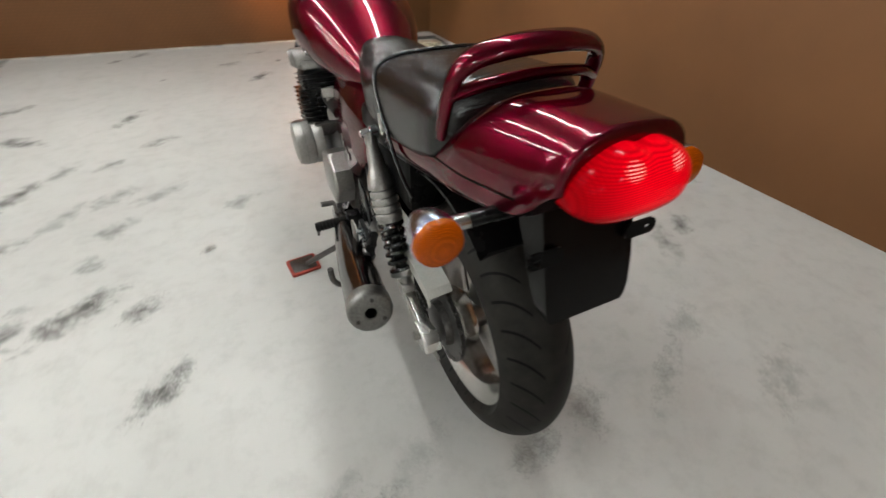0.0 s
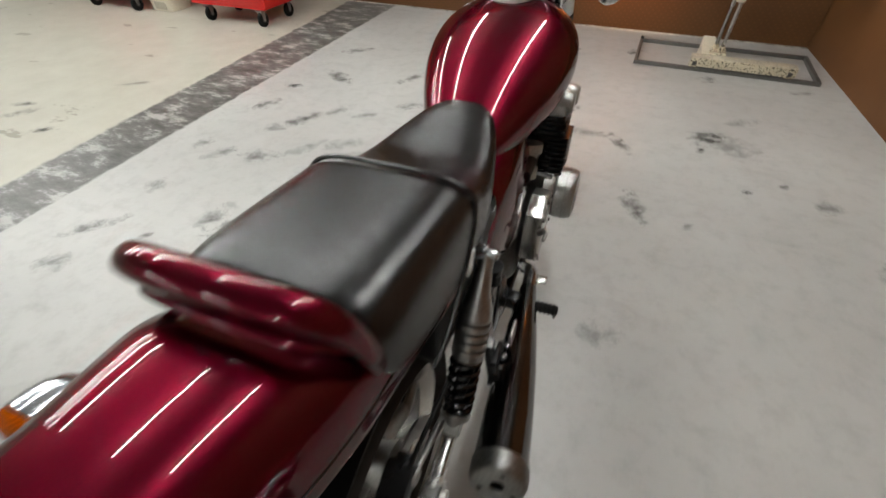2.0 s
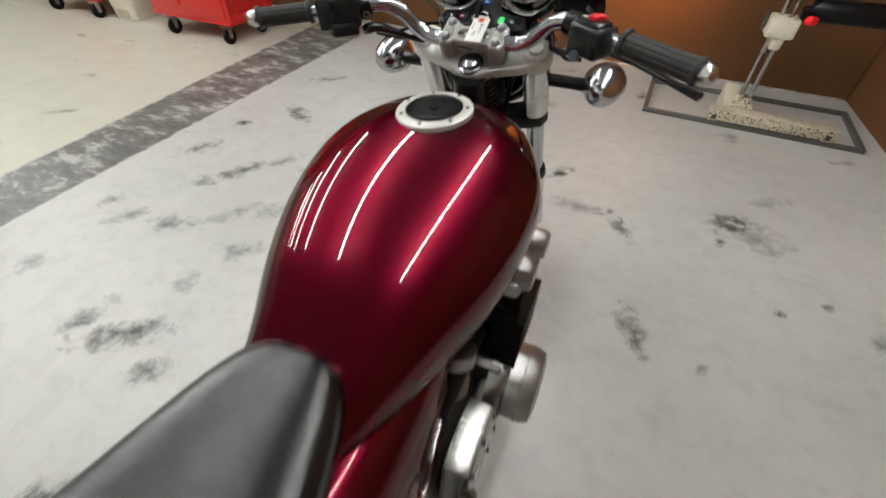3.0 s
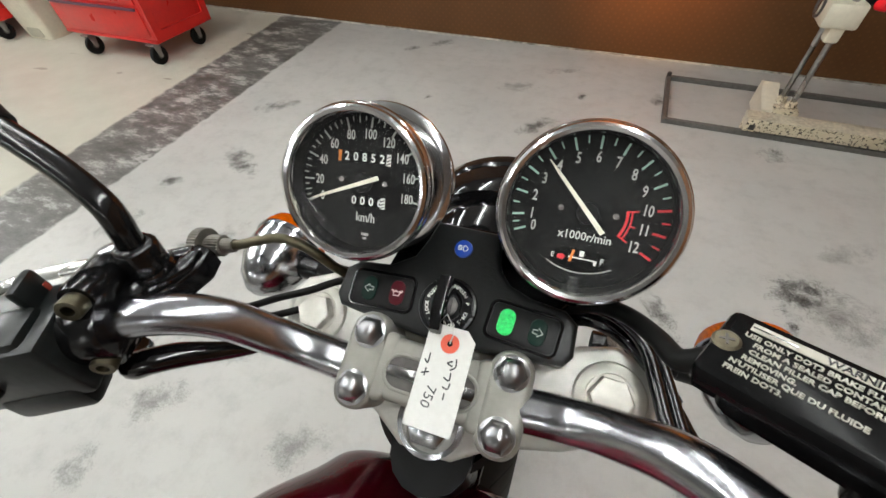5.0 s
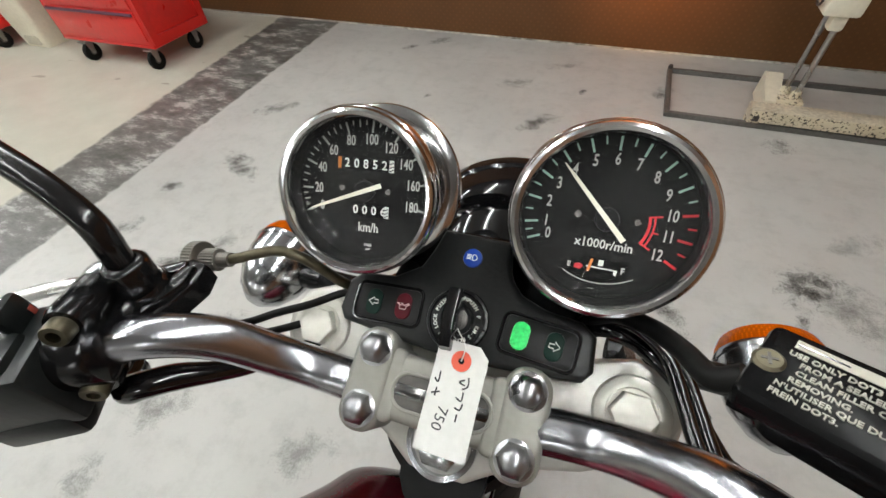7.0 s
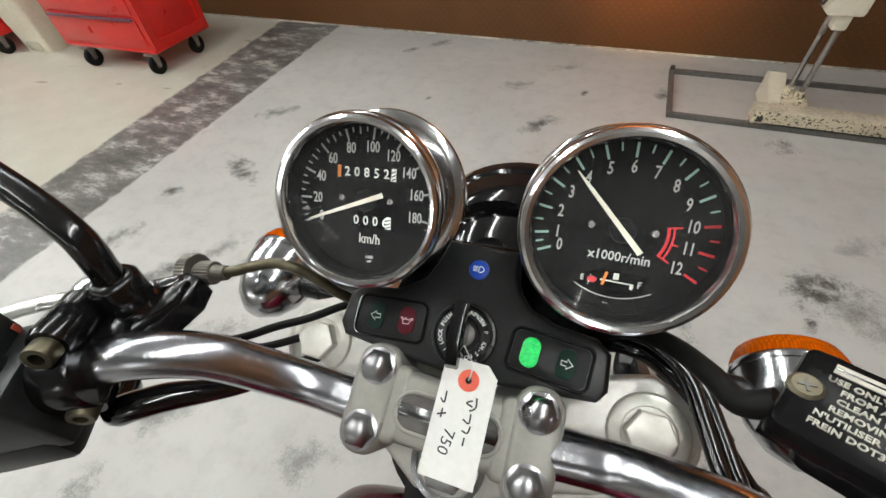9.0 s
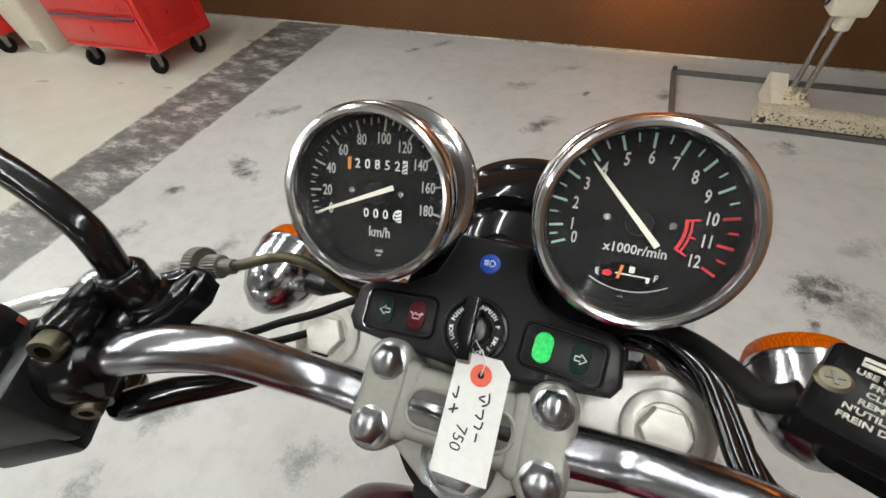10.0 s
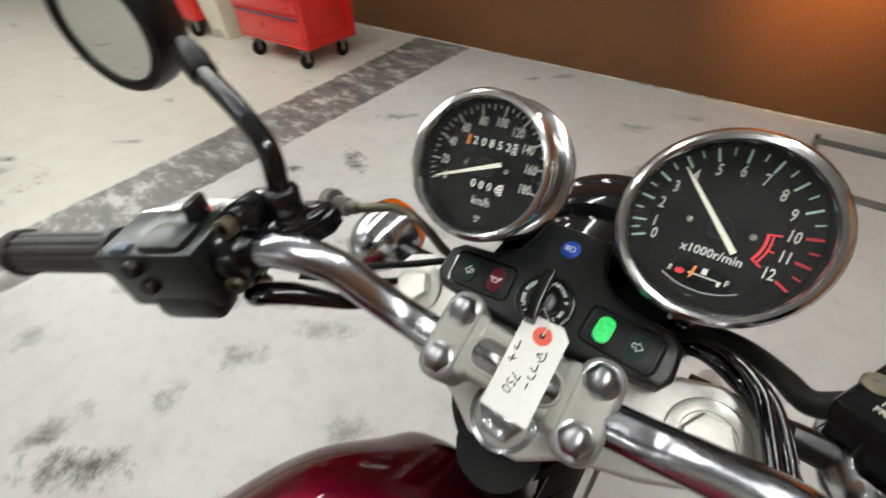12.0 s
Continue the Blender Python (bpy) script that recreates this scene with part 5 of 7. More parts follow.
# front fork and bridges
AX_F = -RAKE
for sx in (-1, 1):
    top = Vector((sx * 0.1095 - 0.0034, 1.2390, 1.0020))
    leg = part("fork_leg", lathe([(0, 0.008), (0.0205, 0.008), (0.0205, 0.45), (0, 0.45)], top, AX_F, 28), CHROME, bike, "chrome fork tube with an alloy slider")
    part("slider", lathe([(0.0207, 0.43), (0.029, 0.435), (0.029, 0.46), (0.0265, 0.475), (0.0265, 0.76), (0.018, 0.80), (0, 0.80)], top, AX_F, 28), POLISHED, leg)
    part("dust_seal", lathe([(0.0207, 0.405), (0.027, 0.41), (0.030, 0.43), (0.030, 0.437), (0.0207, 0.437)], top, AX_F, 28), RUBBER, leg)
    cap_ob = part("fork_cap", lathe([(0, 0.0012), (0.0150, 0.0012), (0.0158, 0.0005), (0.0205, 0.0005), (0.0222, 0.0012), (0.0232, 0.0028), (0.0235, 0.006), (0.0235, 0.03), (0.0, 0.03)], top, AX_F, 48), CAP_SILVER, leg, "silver round fork cap", 30)
    part("fork_boss", lathe([(0.0236, 0.0042), (0.0272, 0.0045), (0.0290, 0.0062), (0.0297, 0.010), (0.0297, 0.030), (0.0236, 0.030)], top, AX_F, 48, True), CAP_SILVER, leg, "", 30)
    part("hexagon", lathe([(0, -0.0062), (0.0132, -0.0062), (0.0142, -0.0052), (0.0142, 0.002)], top, AX_F, 6), CAP_SILVER, cap_ob, "", 25)
    part("headlight_stay", joined(tube([top + AX_F * 0.06 + Vector((sx * 0.012, 0.03, 0)), top + AX_F * 0.12 + Vector((sx * 0.012, 0.07, 0))], 0.009, 8), lathe([(0.0262, 0.03), (0.0262, 0.165), (0.021, 0.165), (0.021, 0.03)], top, AX_F, 28, True)), POLISHED, leg)
plane = facing((-0.0030, 1.2135, 0.9915), RAKE, (0, 0, 1))
half = [(0.0, -0.045), (0.018, -0.044), (0.040, -0.029), (0.060, -0.021), (0.082, -0.015), (0.104, -0.004), (0.124, 0.008), (0.133, 0.030), (0.124, 0.052), (0.104, 0.061), (0.082, 0.055), (0.055, 0.040), (0.0, 0.036)]
half = [(x * 1.05, y) for x, y in half]
outline = half + [(-x, y) for x, y in half[-2:0:-1]]
bridge = part("top_bridge", prism(outline, -0.026, -0.007, plane, 0.004, 3), BRIDGE_SILVER, bike, "silver cast top bridge")
low = [(x * 0.98, y * (0.5 if y < 0 else 0.9)) for x, y in outline]
part("lower_bridge", prism(low, -0.20, -0.17, plane, 0.004), SATIN_BLACK, bike)
bm = joined(lathe([(0, 0.010), (0.010, 0.0095), (0.0165, 0.006), (0.0175, 0.0), (0.0175, -0.012)], (0, -0.0225, -0.003), (0, 0, 1), 6), lathe([(0.02, 0), (0.0235, -0.001), (0.024, -0.006), (0.02, -0.006)], (0, -0.0225, -0.001), (0, 0, 1), 32, True))
bmesh.ops.transform(bm, matrix=plane, verts=bm.verts)
part("stem_nut", bm, CHROME, bridge, "chrome stem nut")

part("head_boot", lathe([q for k in range(6) for q in ((0.047, -0.036 - 0.014 * k), (0.053, -0.041 - 0.014 * k), (0.053, -0.044 - 0.014 * k), (0.047, -0.049 - 0.014 * k))], (-0.002, 1.2000, 0.9985), RAKE, 40), RUBBER, bike, "ribbed black rubber boot round the steering head", 30)

# handlebar
bar_r = [(-0.0027, 1.2041, 1.0084), (0.0446, 1.2076, 1.0146), (0.0807, 1.2095, 1.0174), (0.1048, 1.2042, 1.0309), (0.1322, 1.1891, 1.0578), (0.159, 1.1682, 1.0723), (0.1863, 1.1476, 1.0717), (0.2404, 1.1132, 1.0656), (0.355, 1.054, 1.058)]
bar_l = [(-0.0504, 1.204, 1.011), (-0.0857, 1.2045, 1.0129), (-0.1128, 1.1994, 1.0268), (-0.1384, 1.1888, 1.0527), (-0.1654, 1.1737, 1.0657), (-0.1939, 1.1573, 1.0635), (-0.2488, 1.126, 1.0568), (-0.368, 1.064, 1.048)]
bar = part("handlebar", tube(bar_l[::-1] + bar_r, [0.0112, 0.0112, 0.0118, 0.0130, 0.0132, 0.0132, 0.0132, 0.0132, 0.0132, 0.0132, 0.0132, 0.0132, 0.0132, 0.0130, 0.0118, 0.0112, 0.0112], 28, 8), BAR_CHROME, bike, "chrome tubular handlebar")
BEND = {1: Vector(bar_r[-3]), -1: Vector(bar_l[-3])}
GRIPS = {sx: (Vector(q[-1]) - Vector(q[-3])).normalized() for sx, q in ((1, bar_r), (-1, bar_l))}


def along_bar(sx, s, up=0.0, fore=0.0):
    """A place near the outer bar: s metres out from its bend."""
    f = Vector((sx * 0.46, 0.88, 0)).normalized()
    return BEND[sx] + GRIPS[sx] * s + f * fore + Vector((0, 0, up))


def bar_frame(sx, s, up=0.0, fore=0.0):
    """x out along the bar, y forward, z up."""
    x = GRIPS[sx] * sx
    z = Vector((0, 0, 1))
    z = (z - x * z.dot(x)).normalized()
    return Matrix.Translation(along_bar(sx, s, up, fore)) @ Matrix((x, z.cross(x), z)).transposed().to_4x4()


def on_bar(bm, sx, s, up=0.0, fore=0.0):
    bmesh.ops.transform(bm, matrix=bar_frame(sx, s, up, fore), verts=bm.verts)
    return bm


for sx in (-1, 1):
    flutes = []
    for i in range(72):
        a = 2 * math.pi * i / 72
        r = 0.0158 - 0.0011 * (1 if i % 6 < 2 else 0)
        flutes.append((r * math.cos(a), r * math.sin(a)))
    gm = facing(along_bar(sx, 0.078), GRIPS[sx], (0, 0, 1))
    grip = part("handlebar_grip", joined(prism(flutes, 0.006 if sx > 0 else 0.022, 0.108, gm), lathe([(0.0112, 0), (0.019, 0), (0.019, 0.006), (0.0165, 0.008)], along_bar(sx, 0.076 if sx > 0 else 0.094), GRIPS[sx], 28), lathe([(0.0168, 0), (0.0185, 0.002), (0.0185, 0.006), (0, 0.007)], along_bar(sx, 0.184), GRIPS[sx], 28)), GRIP_RUBBER, bar, "fluted worn black rubber grip")
    part("bar_end", lathe([(0, 0), (0.0135, 0), (0.0145, 0.004), (0.013, 0.012), (0.008, 0.017), (0, 0.018)], along_bar(sx, 0.192), GRIPS[sx], 24), POLISHED, bar, "silver bar end")

# bar clamp with four domed bolts
cp = facing((-0.0027, 1.2050, 1.0228), (0, -0.44, 0.90), (0, 0, 1))
clamp = part("bar_clamp", prism(round_rect(0.076, 0.040, 0.006), -0.018, 0.0030, cp, 0.005, 4), SILVER_PAINT, bike, "silver cast handlebar clamp with four domed bolts")
for sx in (-1, 1):
    part("clamp_block", prism(round_rect(0.0275, 0.063, 0.0125), -0.030, 0.0050, cp @ Matrix.Translation((sx * 0.0470, 0, 0)), 0.005, 4), SILVER_PAINT, clamp)
    part("clamp_web", prism(round_rect(0.016, 0.044, 0.006), -0.022, 0.0036, cp @ Matrix.Translation((sx * 0.0335, 0, 0)), 0.004, 4), SILVER_PAINT, clamp)
# slot is not cut: its shaded depth is a thin dark plate
part("slot", prism(round_rect(0.060, 0.0205, 0.0100), 0, 0.0005, cp @ Matrix.Translation((0.0, -0.001, 0.0028))), DARK_STEEL, clamp, "dark plate as the shaded depth of the long slot that shows the bar")
part("slot_rim", tube([cp @ Vector((x, y - 0.001, 0.0030)) for x, y in round_rect(0.061, 0.0215, 0.0105)], 0.0013, 8, 1, loop=True), SILVER_PAINT, clamp)
part("slot_bar", lathe([(0, 0), (0.0070, 0), (0.0078, 0.001), (0.0078, 0.057), (0.0070, 0.058), (0, 0.058)], cp @ Vector((-0.029, -0.001, -0.0036)), (1, 0, 0), 24), DARK_CHROME, clamp, "dull metal bar inside the slot")
for sx in (-1, 1):
    for v in (-0.018, 0.018):
        bm = joined(lathe([(0.0086, 0.0052), (0.0097, 0.0036), (0.0098, 0.0)], (sx * 0.0470, v, 0.0042), (0, 0, 1), 6), lathe([(0, 0.0105), (0.0015, 0.01045), (0.003, 0.0102), (0.0045, 0.0096), (0.006, 0.0086), (0.0072, 0.0070), (0.0080, 0.0050), (0.0083, 0.0030), (0.0083, 0.0020), (0.0108, 0.0009), (0.0112, 0.0), (0.0112, -0.002)], (sx * 0.0470, v, 0.0042), (0, 0, 1), 32))
        bmesh.ops.transform(bm, matrix=cp, verts=bm.verts)
        part("clamp_bolt", bm, BOLT_CHROME, clamp, "domed hexagon chrome bolt", 42)

# ---- instruments ----
ZINC = surf("rough_zinc", (0.17, 0.16, 0.14), 0.5, 0.8, 0.15, 160, 0.1)
def polar(r, deg):
    return r * math.cos(radians(deg)), r * math.sin(radians(deg))


def flat(m, shapes, lo=0.0, hi=0.0003):
    """Thin printed shapes on a dial, as one mesh."""
    return joined(*[prism(s, lo, hi, m) for s in shapes])


def tick(r0, r1, deg, w):
    c, s = math.cos(radians(deg)), math.sin(radians(deg))
    return [(r * c - k * w / 2 * s, r * s + k * w / 2 * c) for r, k in ((r0, -1), (r1, -1), (r1, 1), (r0, 1))]


def gauge(centre, normal, label, name, k=1.0, roll=0.0, deep=0.0175):
    """A deep round instrument: chrome bezel and can, black well, dial, glass."""
    n = Vector(normal).normalized()
    centre = Vector(centre) + n * (deep - 0.0115)
    m = facing(centre, normal, (0, 0, 1)) @ Matrix.Rotation(radians(roll), 4, "Z")

    def turned(profile, seg=72):
        return lathe([(r * k, h) for r, h in profile], centre, n, seg)

    g = part(name, turned([(0.0418, -0.0035), (0.0420, 0.0004), (0.0428, 0.0018), (0.0446, 0.0024), (0.0464, 0.0014), (0.0474, -0.0008), (0.0474, -0.0020), (0.0480, -0.0026), (0.0487, -0.0040), (0.0490, -0.0065), (0.0487, -0.0090), (0.0478, -0.0105), (0.0462, -0.0110)]), BEZEL, bike, label, 32)
    part("housing", turned([(0.0465, -0.0100), (0.0462, -0.048), (0.0440, -0.070), (0.036, -0.078), (0, -0.080)]), CAN_CHROME, g, "chrome gauge housing, coloured dark for its reflections", 32)
    part("rear_ring", turned([(0.0455, -0.0475), (0.0505, -0.0480), (0.0524, -0.0492), (0.0531, -0.0515), (0.0524, -0.0540), (0.0500, -0.0555), (0.0450, -0.0565)]), BEZEL, g, "bright chrome ring at the back of the housing", 32)
    part("well", turned([(0.0437, -0.0015), (0.0432, -deep - 0.0003), (0.0428, -deep - 0.0003), (0.0434, -0.0015)]), DIAL, g, "black well round the dial")
    part("dial", turned([(0, -deep), (0.0434, -deep), (0.0434, -deep - 0.002), (0, -deep - 0.002)], 64), DIAL, g, "matt black dial")
    glass = part("glass", turned([(0, -0.0006), (0.020, -0.0008), (0.0436, -0.0016), (0.0436, -0.0022), (0, -0.0014)], 64), GLASS, g, "clear gauge glass")
    glass.visible_shadow = False
    return g, m @ Matrix.Translation((0, 0, -deep))


def letters_at(m, items, z=0.0002):
    return joined(*[lettering(t, s, m @ Matrix.Translation((x, y, z)) @ Matrix.Rotation(radians(rot), 4, "Z"), 0.00012, squeeze=q, bold=0.00010) for t, x, y, s, q, rot in items])


def needle(m, deg, tip, tail, parent):
    c = Matrix.Rotation(radians(deg), 4, "Z")
    part("needle", prism([(-tail, -0.0015), (tip * 0.75, -0.0009), (tip, -0.0003), (tip, 0.0003), (tip * 0.75, 0.0009), (-tail, 0.0015)], 0.0036, 0.0042, m @ c), NEEDLE, parent, "cream needle")
    part("needle_hub", lathe([(0, 0.0034), (0.0058, 0.0033), (0.0063, 0.0022), (0.0063, 0)], m @ Vector((0, 0, 0)), m.to_3x3() @ Vector((0, 0, 1)), 32), BLACK_PLASTIC, parent)
    for sx in (-1, 1):
        part("dial_screw", lathe([(0, 0.0006), (0.0008, 0.0006), (0.0010, 0.0014), (0.0017, 0.0013), (0.0022, 0.0006), (0.0022, 0)], m @ Vector((sx * 0.0150, 0.0008, 0)), m.to_3x3() @ Vector((0, 0, 1)), 12), POLISHED, parent)


speedo, sm = gauge((-0.0739, 1.2762, 1.1074), (0.100, -0.836, 0.540), "round chrome speedometer with a black dial", "speedometer", 1.025, -1.1)


def speed(v):
    return float(np.interp(v, [0, 20, 180, 200], [202.5, 182.0, -14.2, -38.8]))


part("scale_figures", letters_at(sm, [(str(v), *polar(0.0309, speed(v)), 0.0088, 0.66, 0) for v in range(0, 181, 20)]), DIAL_INK, speedo, "white speed figures")
part("scale_marks", flat(sm, [tick(0.0350 if v % 20 == 0 else (0.0378 if v % 10 == 0 else 0.0392), 0.0418, speed(v), 0.0011 if v % 20 == 0 else 0.0007) for v in range(0, 189, 5)]), FADED_INK, speedo)
part("unit_print", letters_at(sm, [("km/h", 0.0025, -0.0232, 0.0084, 0.80, 0), ("1465", 0.0025, -0.0345, 0.0026, 1.0, 0), ("A/F", 0.0025, -0.0372, 0.0018, 1.0, 0)]), DIAL_INK, speedo, "white lettering km/h")
for yy, xx, digits, w in ((0.0160, 0.0008, "20852", 0.0335), (-0.0122, 0.0036, "0006", 0.0235)):
    win = part("counter", prism(round_rect(w, 0.0074, 0.0006), 0.0001, 0.0004, sm @ Matrix.Translation((xx, yy, 0))), GLOSS_BLACK, speedo, "odometer drums")
    part("digits", letters_at(sm, [(ch, xx + (i - (len(digits) - 1) / 2) * 0.0060 - 0.0006, yy, 0.0076, 0.92, 0) for i, ch in enumerate(digits)], 0.0006), WHITE_INK, win)
part("counter_flag", prism([(-0.0178, 0.0125), (-0.0160, 0.0125), (-0.0155, 0.0195), (-0.0178, 0.0195)], 0.0005, 0.0008, sm), ORANGE_INK, speedo)
for xx, yy in ((0.0142, -0.0122), (0.0166, 0.0160)):
    drum = part("white_drum", prism([(xx - 0.0017, yy - 0.0036), (xx + 0.0015, yy - 0.0036), (xx + 0.0015, yy + 0.0036), (xx - 0.0011, yy + 0.0036)], 0.0005, 0.0009, sm), WHITE_INK, speedo, "white tenths drum caught between figures")
    part("drum_figures", joined(*[prism([(xx - 0.0012, yy + dy), (xx + 0.0013, yy + dy + 0.0012), (xx + 0.0013, yy + dy + 0.0018), (xx - 0.0012, yy + dy + 0.0007)], 0.0009, 0.0011, sm) for dy in (-0.0034, -0.0014, 0.0008)]), INK, drum)
needle(sm, 201.5, 0.0372, 0.0122, speedo)

tacho, tm = gauge((0.0661, 1.2834, 1.1113), (0.016, -0.815, 0.579), "round chrome rev counter with a black dial and red zone", "rev_counter", 1.035)


def rev(v):
    return 203.2 - 12.9 * v if v < 1 else 190.3 - 19.85 * (v - 1)


part("scale_figures", letters_at(tm, [(str(v), *polar(0.0312, rev(v)), 0.0088, 0.68, 0) for v in range(0, 13)]), DIAL_INK, tacho, "white rev figures")
part("scale_marks", flat(tm, [tick(0.0357 if v == int(v) else 0.0388, 0.0428, rev(v), 0.0012 if v == int(v) else 0.0008) for v in [k / 2 for k in range(0, 20)]]), GREEN_INK, tacho)
part("red_zone", flat(tm, [tick(0.0357 if v == int(v) else 0.0388, 0.0428, rev(v), 0.0013 if v == int(v) else 0.0009) for v in (10, 10.5, 11, 11.5, 12)] + [[polar(r, a) for r, a in ((0.0203, a0), (0.0217, a0), (0.0217, a1), (0.0203, a1))] for a0, a1 in [(rev(10 + k / 5), rev(10 + (k + 1) / 5)) for k in range(10)]] + [[polar(r, a) for r, a in ((0.0229, a0), (0.0238, a0), (0.0238, a1), (0.0229, a1))] for a0, a1 in [(rev(10 + k / 5), rev(10 + (k + 1) / 5)) for k in range(10)]] + [tick(0.0203, 0.0268, rev(v), 0.0009) for v in (10, 12)] + [tick(0.0229, 0.0262, rev(11), 0.0008)]), RED_INK, tacho, "red zone marks")
part("unit_print", letters_at(tm, [("x1000r/min", 0.001, -0.0138, 0.0068, 0.94, 0), ("E", -0.0145, -0.0272, 0.0040, 0.9, 0), ("F", 0.0132, -0.0265, 0.0048, 0.9, 0), ("- -", -0.001, -0.0385, 0.0025, 1, 0)]), DIAL_INK, tacho, "white lettering x1000r/min")
win = part("fuel_gauge", prism([polar(0.0345, a) for a in range(242, 302, 6)] + [(0.0165, -0.0225), (0.0060, -0.0208), (-0.0065, -0.0208), (-0.0125, -0.0235)], 0.0001, 0.0003, tm), WINDOW_BLACK, tacho, "small fuel gauge window")
part("fuel_scale", flat(tm, [[polar(r, a) for r, a in ((0.0352, a0), (0.0355, a0), (0.0355, a1), (0.0352, a1))] for a0, a1 in [(240 + 7 * k, 247 + 7 * k) for k in range(9)]] + [[(-0.0056, -0.0270), (0.0105, -0.0270), (0.0105, -0.0265), (-0.0056, -0.0262)], [(0.0090, -0.0292), (0.0104, -0.0294), (0.0106, -0.0265), (0.0088, -0.0266)], [(0.0004, -0.0255), (0.0030, -0.0255), (0.0030, -0.0222), (0.0004, -0.0222)]], 0.0004, 0.0006), WHITE_INK, win)
part("fuel_red", prism([(-0.0118, -0.0285), (-0.0085, -0.0290), (-0.0070, -0.0270), (-0.0090, -0.0255), (-0.0118, -0.0265)], 0.0004, 0.0007, tm), RED_INK, win)
part("fuel_needle", prism([(-0.0050, -0.0292), (-0.0036, -0.0292), (-0.0024, -0.0222), (-0.0038, -0.0222)], 0.0007, 0.0011, tm), ORANGE_INK, win, "orange fuel needle")
needle(tm, rev(3.8), 0.0371, 0.0140, tacho)

# warning light panel with the ignition lock
pm = facing((-0.0052, 1.2500, 1.0390), (0, -0.44, 0.90), (0, 0, 1))
PANEL = [(-0.079, -0.010), (-0.074, -0.0170), (-0.030, -0.0215), (0.0, -0.0235), (0.030, -0.0215), (0.074, -0.0170), (0.079, -0.010), (0.078, 0.010), (0.070, 0.017), (0.048, 0.0195), (0.033, 0.025), (0.026, 0.033), (0.022, 0.043), (0.020, 0.058), (-0.024, 0.058), (-0.028, 0.043), (-0.033, 0.030), (-0.048, 0.0195), (-0.070, 0.017), (-0.078, 0.010)]
panel = part("warning_panel", prism([(x * 1.045, y) for x, y in PANEL], -0.020, 0.0, pm, 0.0035, 3), PANEL_PLASTIC, bike, "black plastic warning light panel")
part("gauge_mount", joined(box((0, 1.288, 1.022), (0.13, 0.05, 0.03), 0.01), tube([(-0.06, 1.303, 1.045), (0, 1.313, 1.04), (0.06, 1.303, 1.045)], 0.010, 10)), SATIN_BLACK, bike)
for sx in (-1, 1):
    w = pm @ Matrix.Translation((sx * 0.0492, -0.0005, 0)) @ Matrix.Rotation(radians(-sx * 4), 4, "Z")
    part("window_rim", tube([w @ Vector((x, y, 0.0004)) for x, y in round_rect(0.046, 0.0250, 0.005)], 0.0010, 6, 1, loop=True), GLOSS_BLACK, panel)
    part("window", prism(round_rect(0.043, 0.0222, 0.004), 0.0, 0.0006, w, 0.0002), BLACK_PLASTIC, panel)
    for du, mat, lab in ((sx * 0.0095, DARK_GREEN_LENS, "unlit green turn signal lamp with an arrow"), (-sx * 0.011, GREEN_LAMP if sx > 0 else DARK_RED_LENS, "lit green neutral lamp" if sx > 0 else "unlit red oil pressure lamp")):
        lamp_ob = part("warning_lamp", prism(round_rect(0.0105, 0.0172, 0.0051), 0.0006, 0.0020, w @ Matrix.Translation((du, 0, 0)), 0.0006, 2), mat, panel, lab)
        if mat is DARK_GREEN_LENS:
            arrow = [(sx * x, y) for x, y in ((-0.003, -0.0012), (0.0, -0.0012), (0.0, -0.0028), (0.0034, 0), (0.0, 0.0028), (0.0, 0.0012), (-0.003, 0.0012))]
            part("arrow", tube([w @ Matrix.Translation((du, 0, 0.0021)) @ Vector((x, y, 0)) for x, y in arrow], 0.00035, 5, 1, loop=True), WHITE_INK, lamp_ob)
        elif mat is DARK_RED_LENS:
            part("oil_can", tube([w @ Matrix.Translation((du, 0, 0.0021)) @ Vector((x, y, 0)) for x, y in ((-0.0042, 0.0016), (-0.0030, 0.0016), (-0.0024, 0.0004), (-0.0022, -0.0020), (0.0018, -0.0020), (0.0022, -0.0002), (0.0042, 0.0014), (0.0036, 0.0018), (0.0014, 0.0006), (-0.0004, 0.0006), (-0.0004, 0.0016), (-0.0012, 0.0016), (-0.0012, 0.0006), (-0.0024, 0.0004))], 0.0004, 5, 1, loop=True), PINK_INK, lamp_ob)
beam = part("high_beam_lamp", lathe([(0, 0.0022), (0.004, 0.0021), (0.0060, 0.0014), (0.0064, 0)], pm @ Vector((-0.002, 0.0415, 0)), pm.to_3x3() @ Vector((0, 0, 1)), 32), BLUE_LENS, panel, "round blue high beam lamp")
bmx = pm @ Matrix.Translation((-0.002, 0.0415, 0.0023))
part("beam_mark", joined(tube([bmx @ Vector((x, y, 0)) for x, y in ((0.0004, -0.0018), (0.0022, -0.0016), (0.0034, 0), (0.0022, 0.0016), (0.0004, 0.0018))], 0.0003, 5, 2, loop=True), *[tube([bmx @ Vector((-0.0036, y, 0)), bmx @ Vector((-0.0006, y, 0))], 0.0003, 5) for y in (-0.0014, -0.0005, 0.0005, 0.0014)]), WHITE_INK, beam)
km = pm @ Matrix.Translation((-0.0015, 0.0005, 0))
kn = km.to_3x3() @ Vector((0, 0, 1))
lock = part("ignition_lock", lathe([(0.0200, 0.0), (0.0192, 0.0022), (0.0176, 0.0026), (0.0170, 0.0010), (0.0164, 0.0012), (0.0162, 0.0030), (0.0105, 0.0036), (0.0098, 0.0020), (0, 0.0020)], km @ Vector((0, 0, 0)), kn, 48), SATIN_BLACK, panel, "round ignition lock with white lettering")
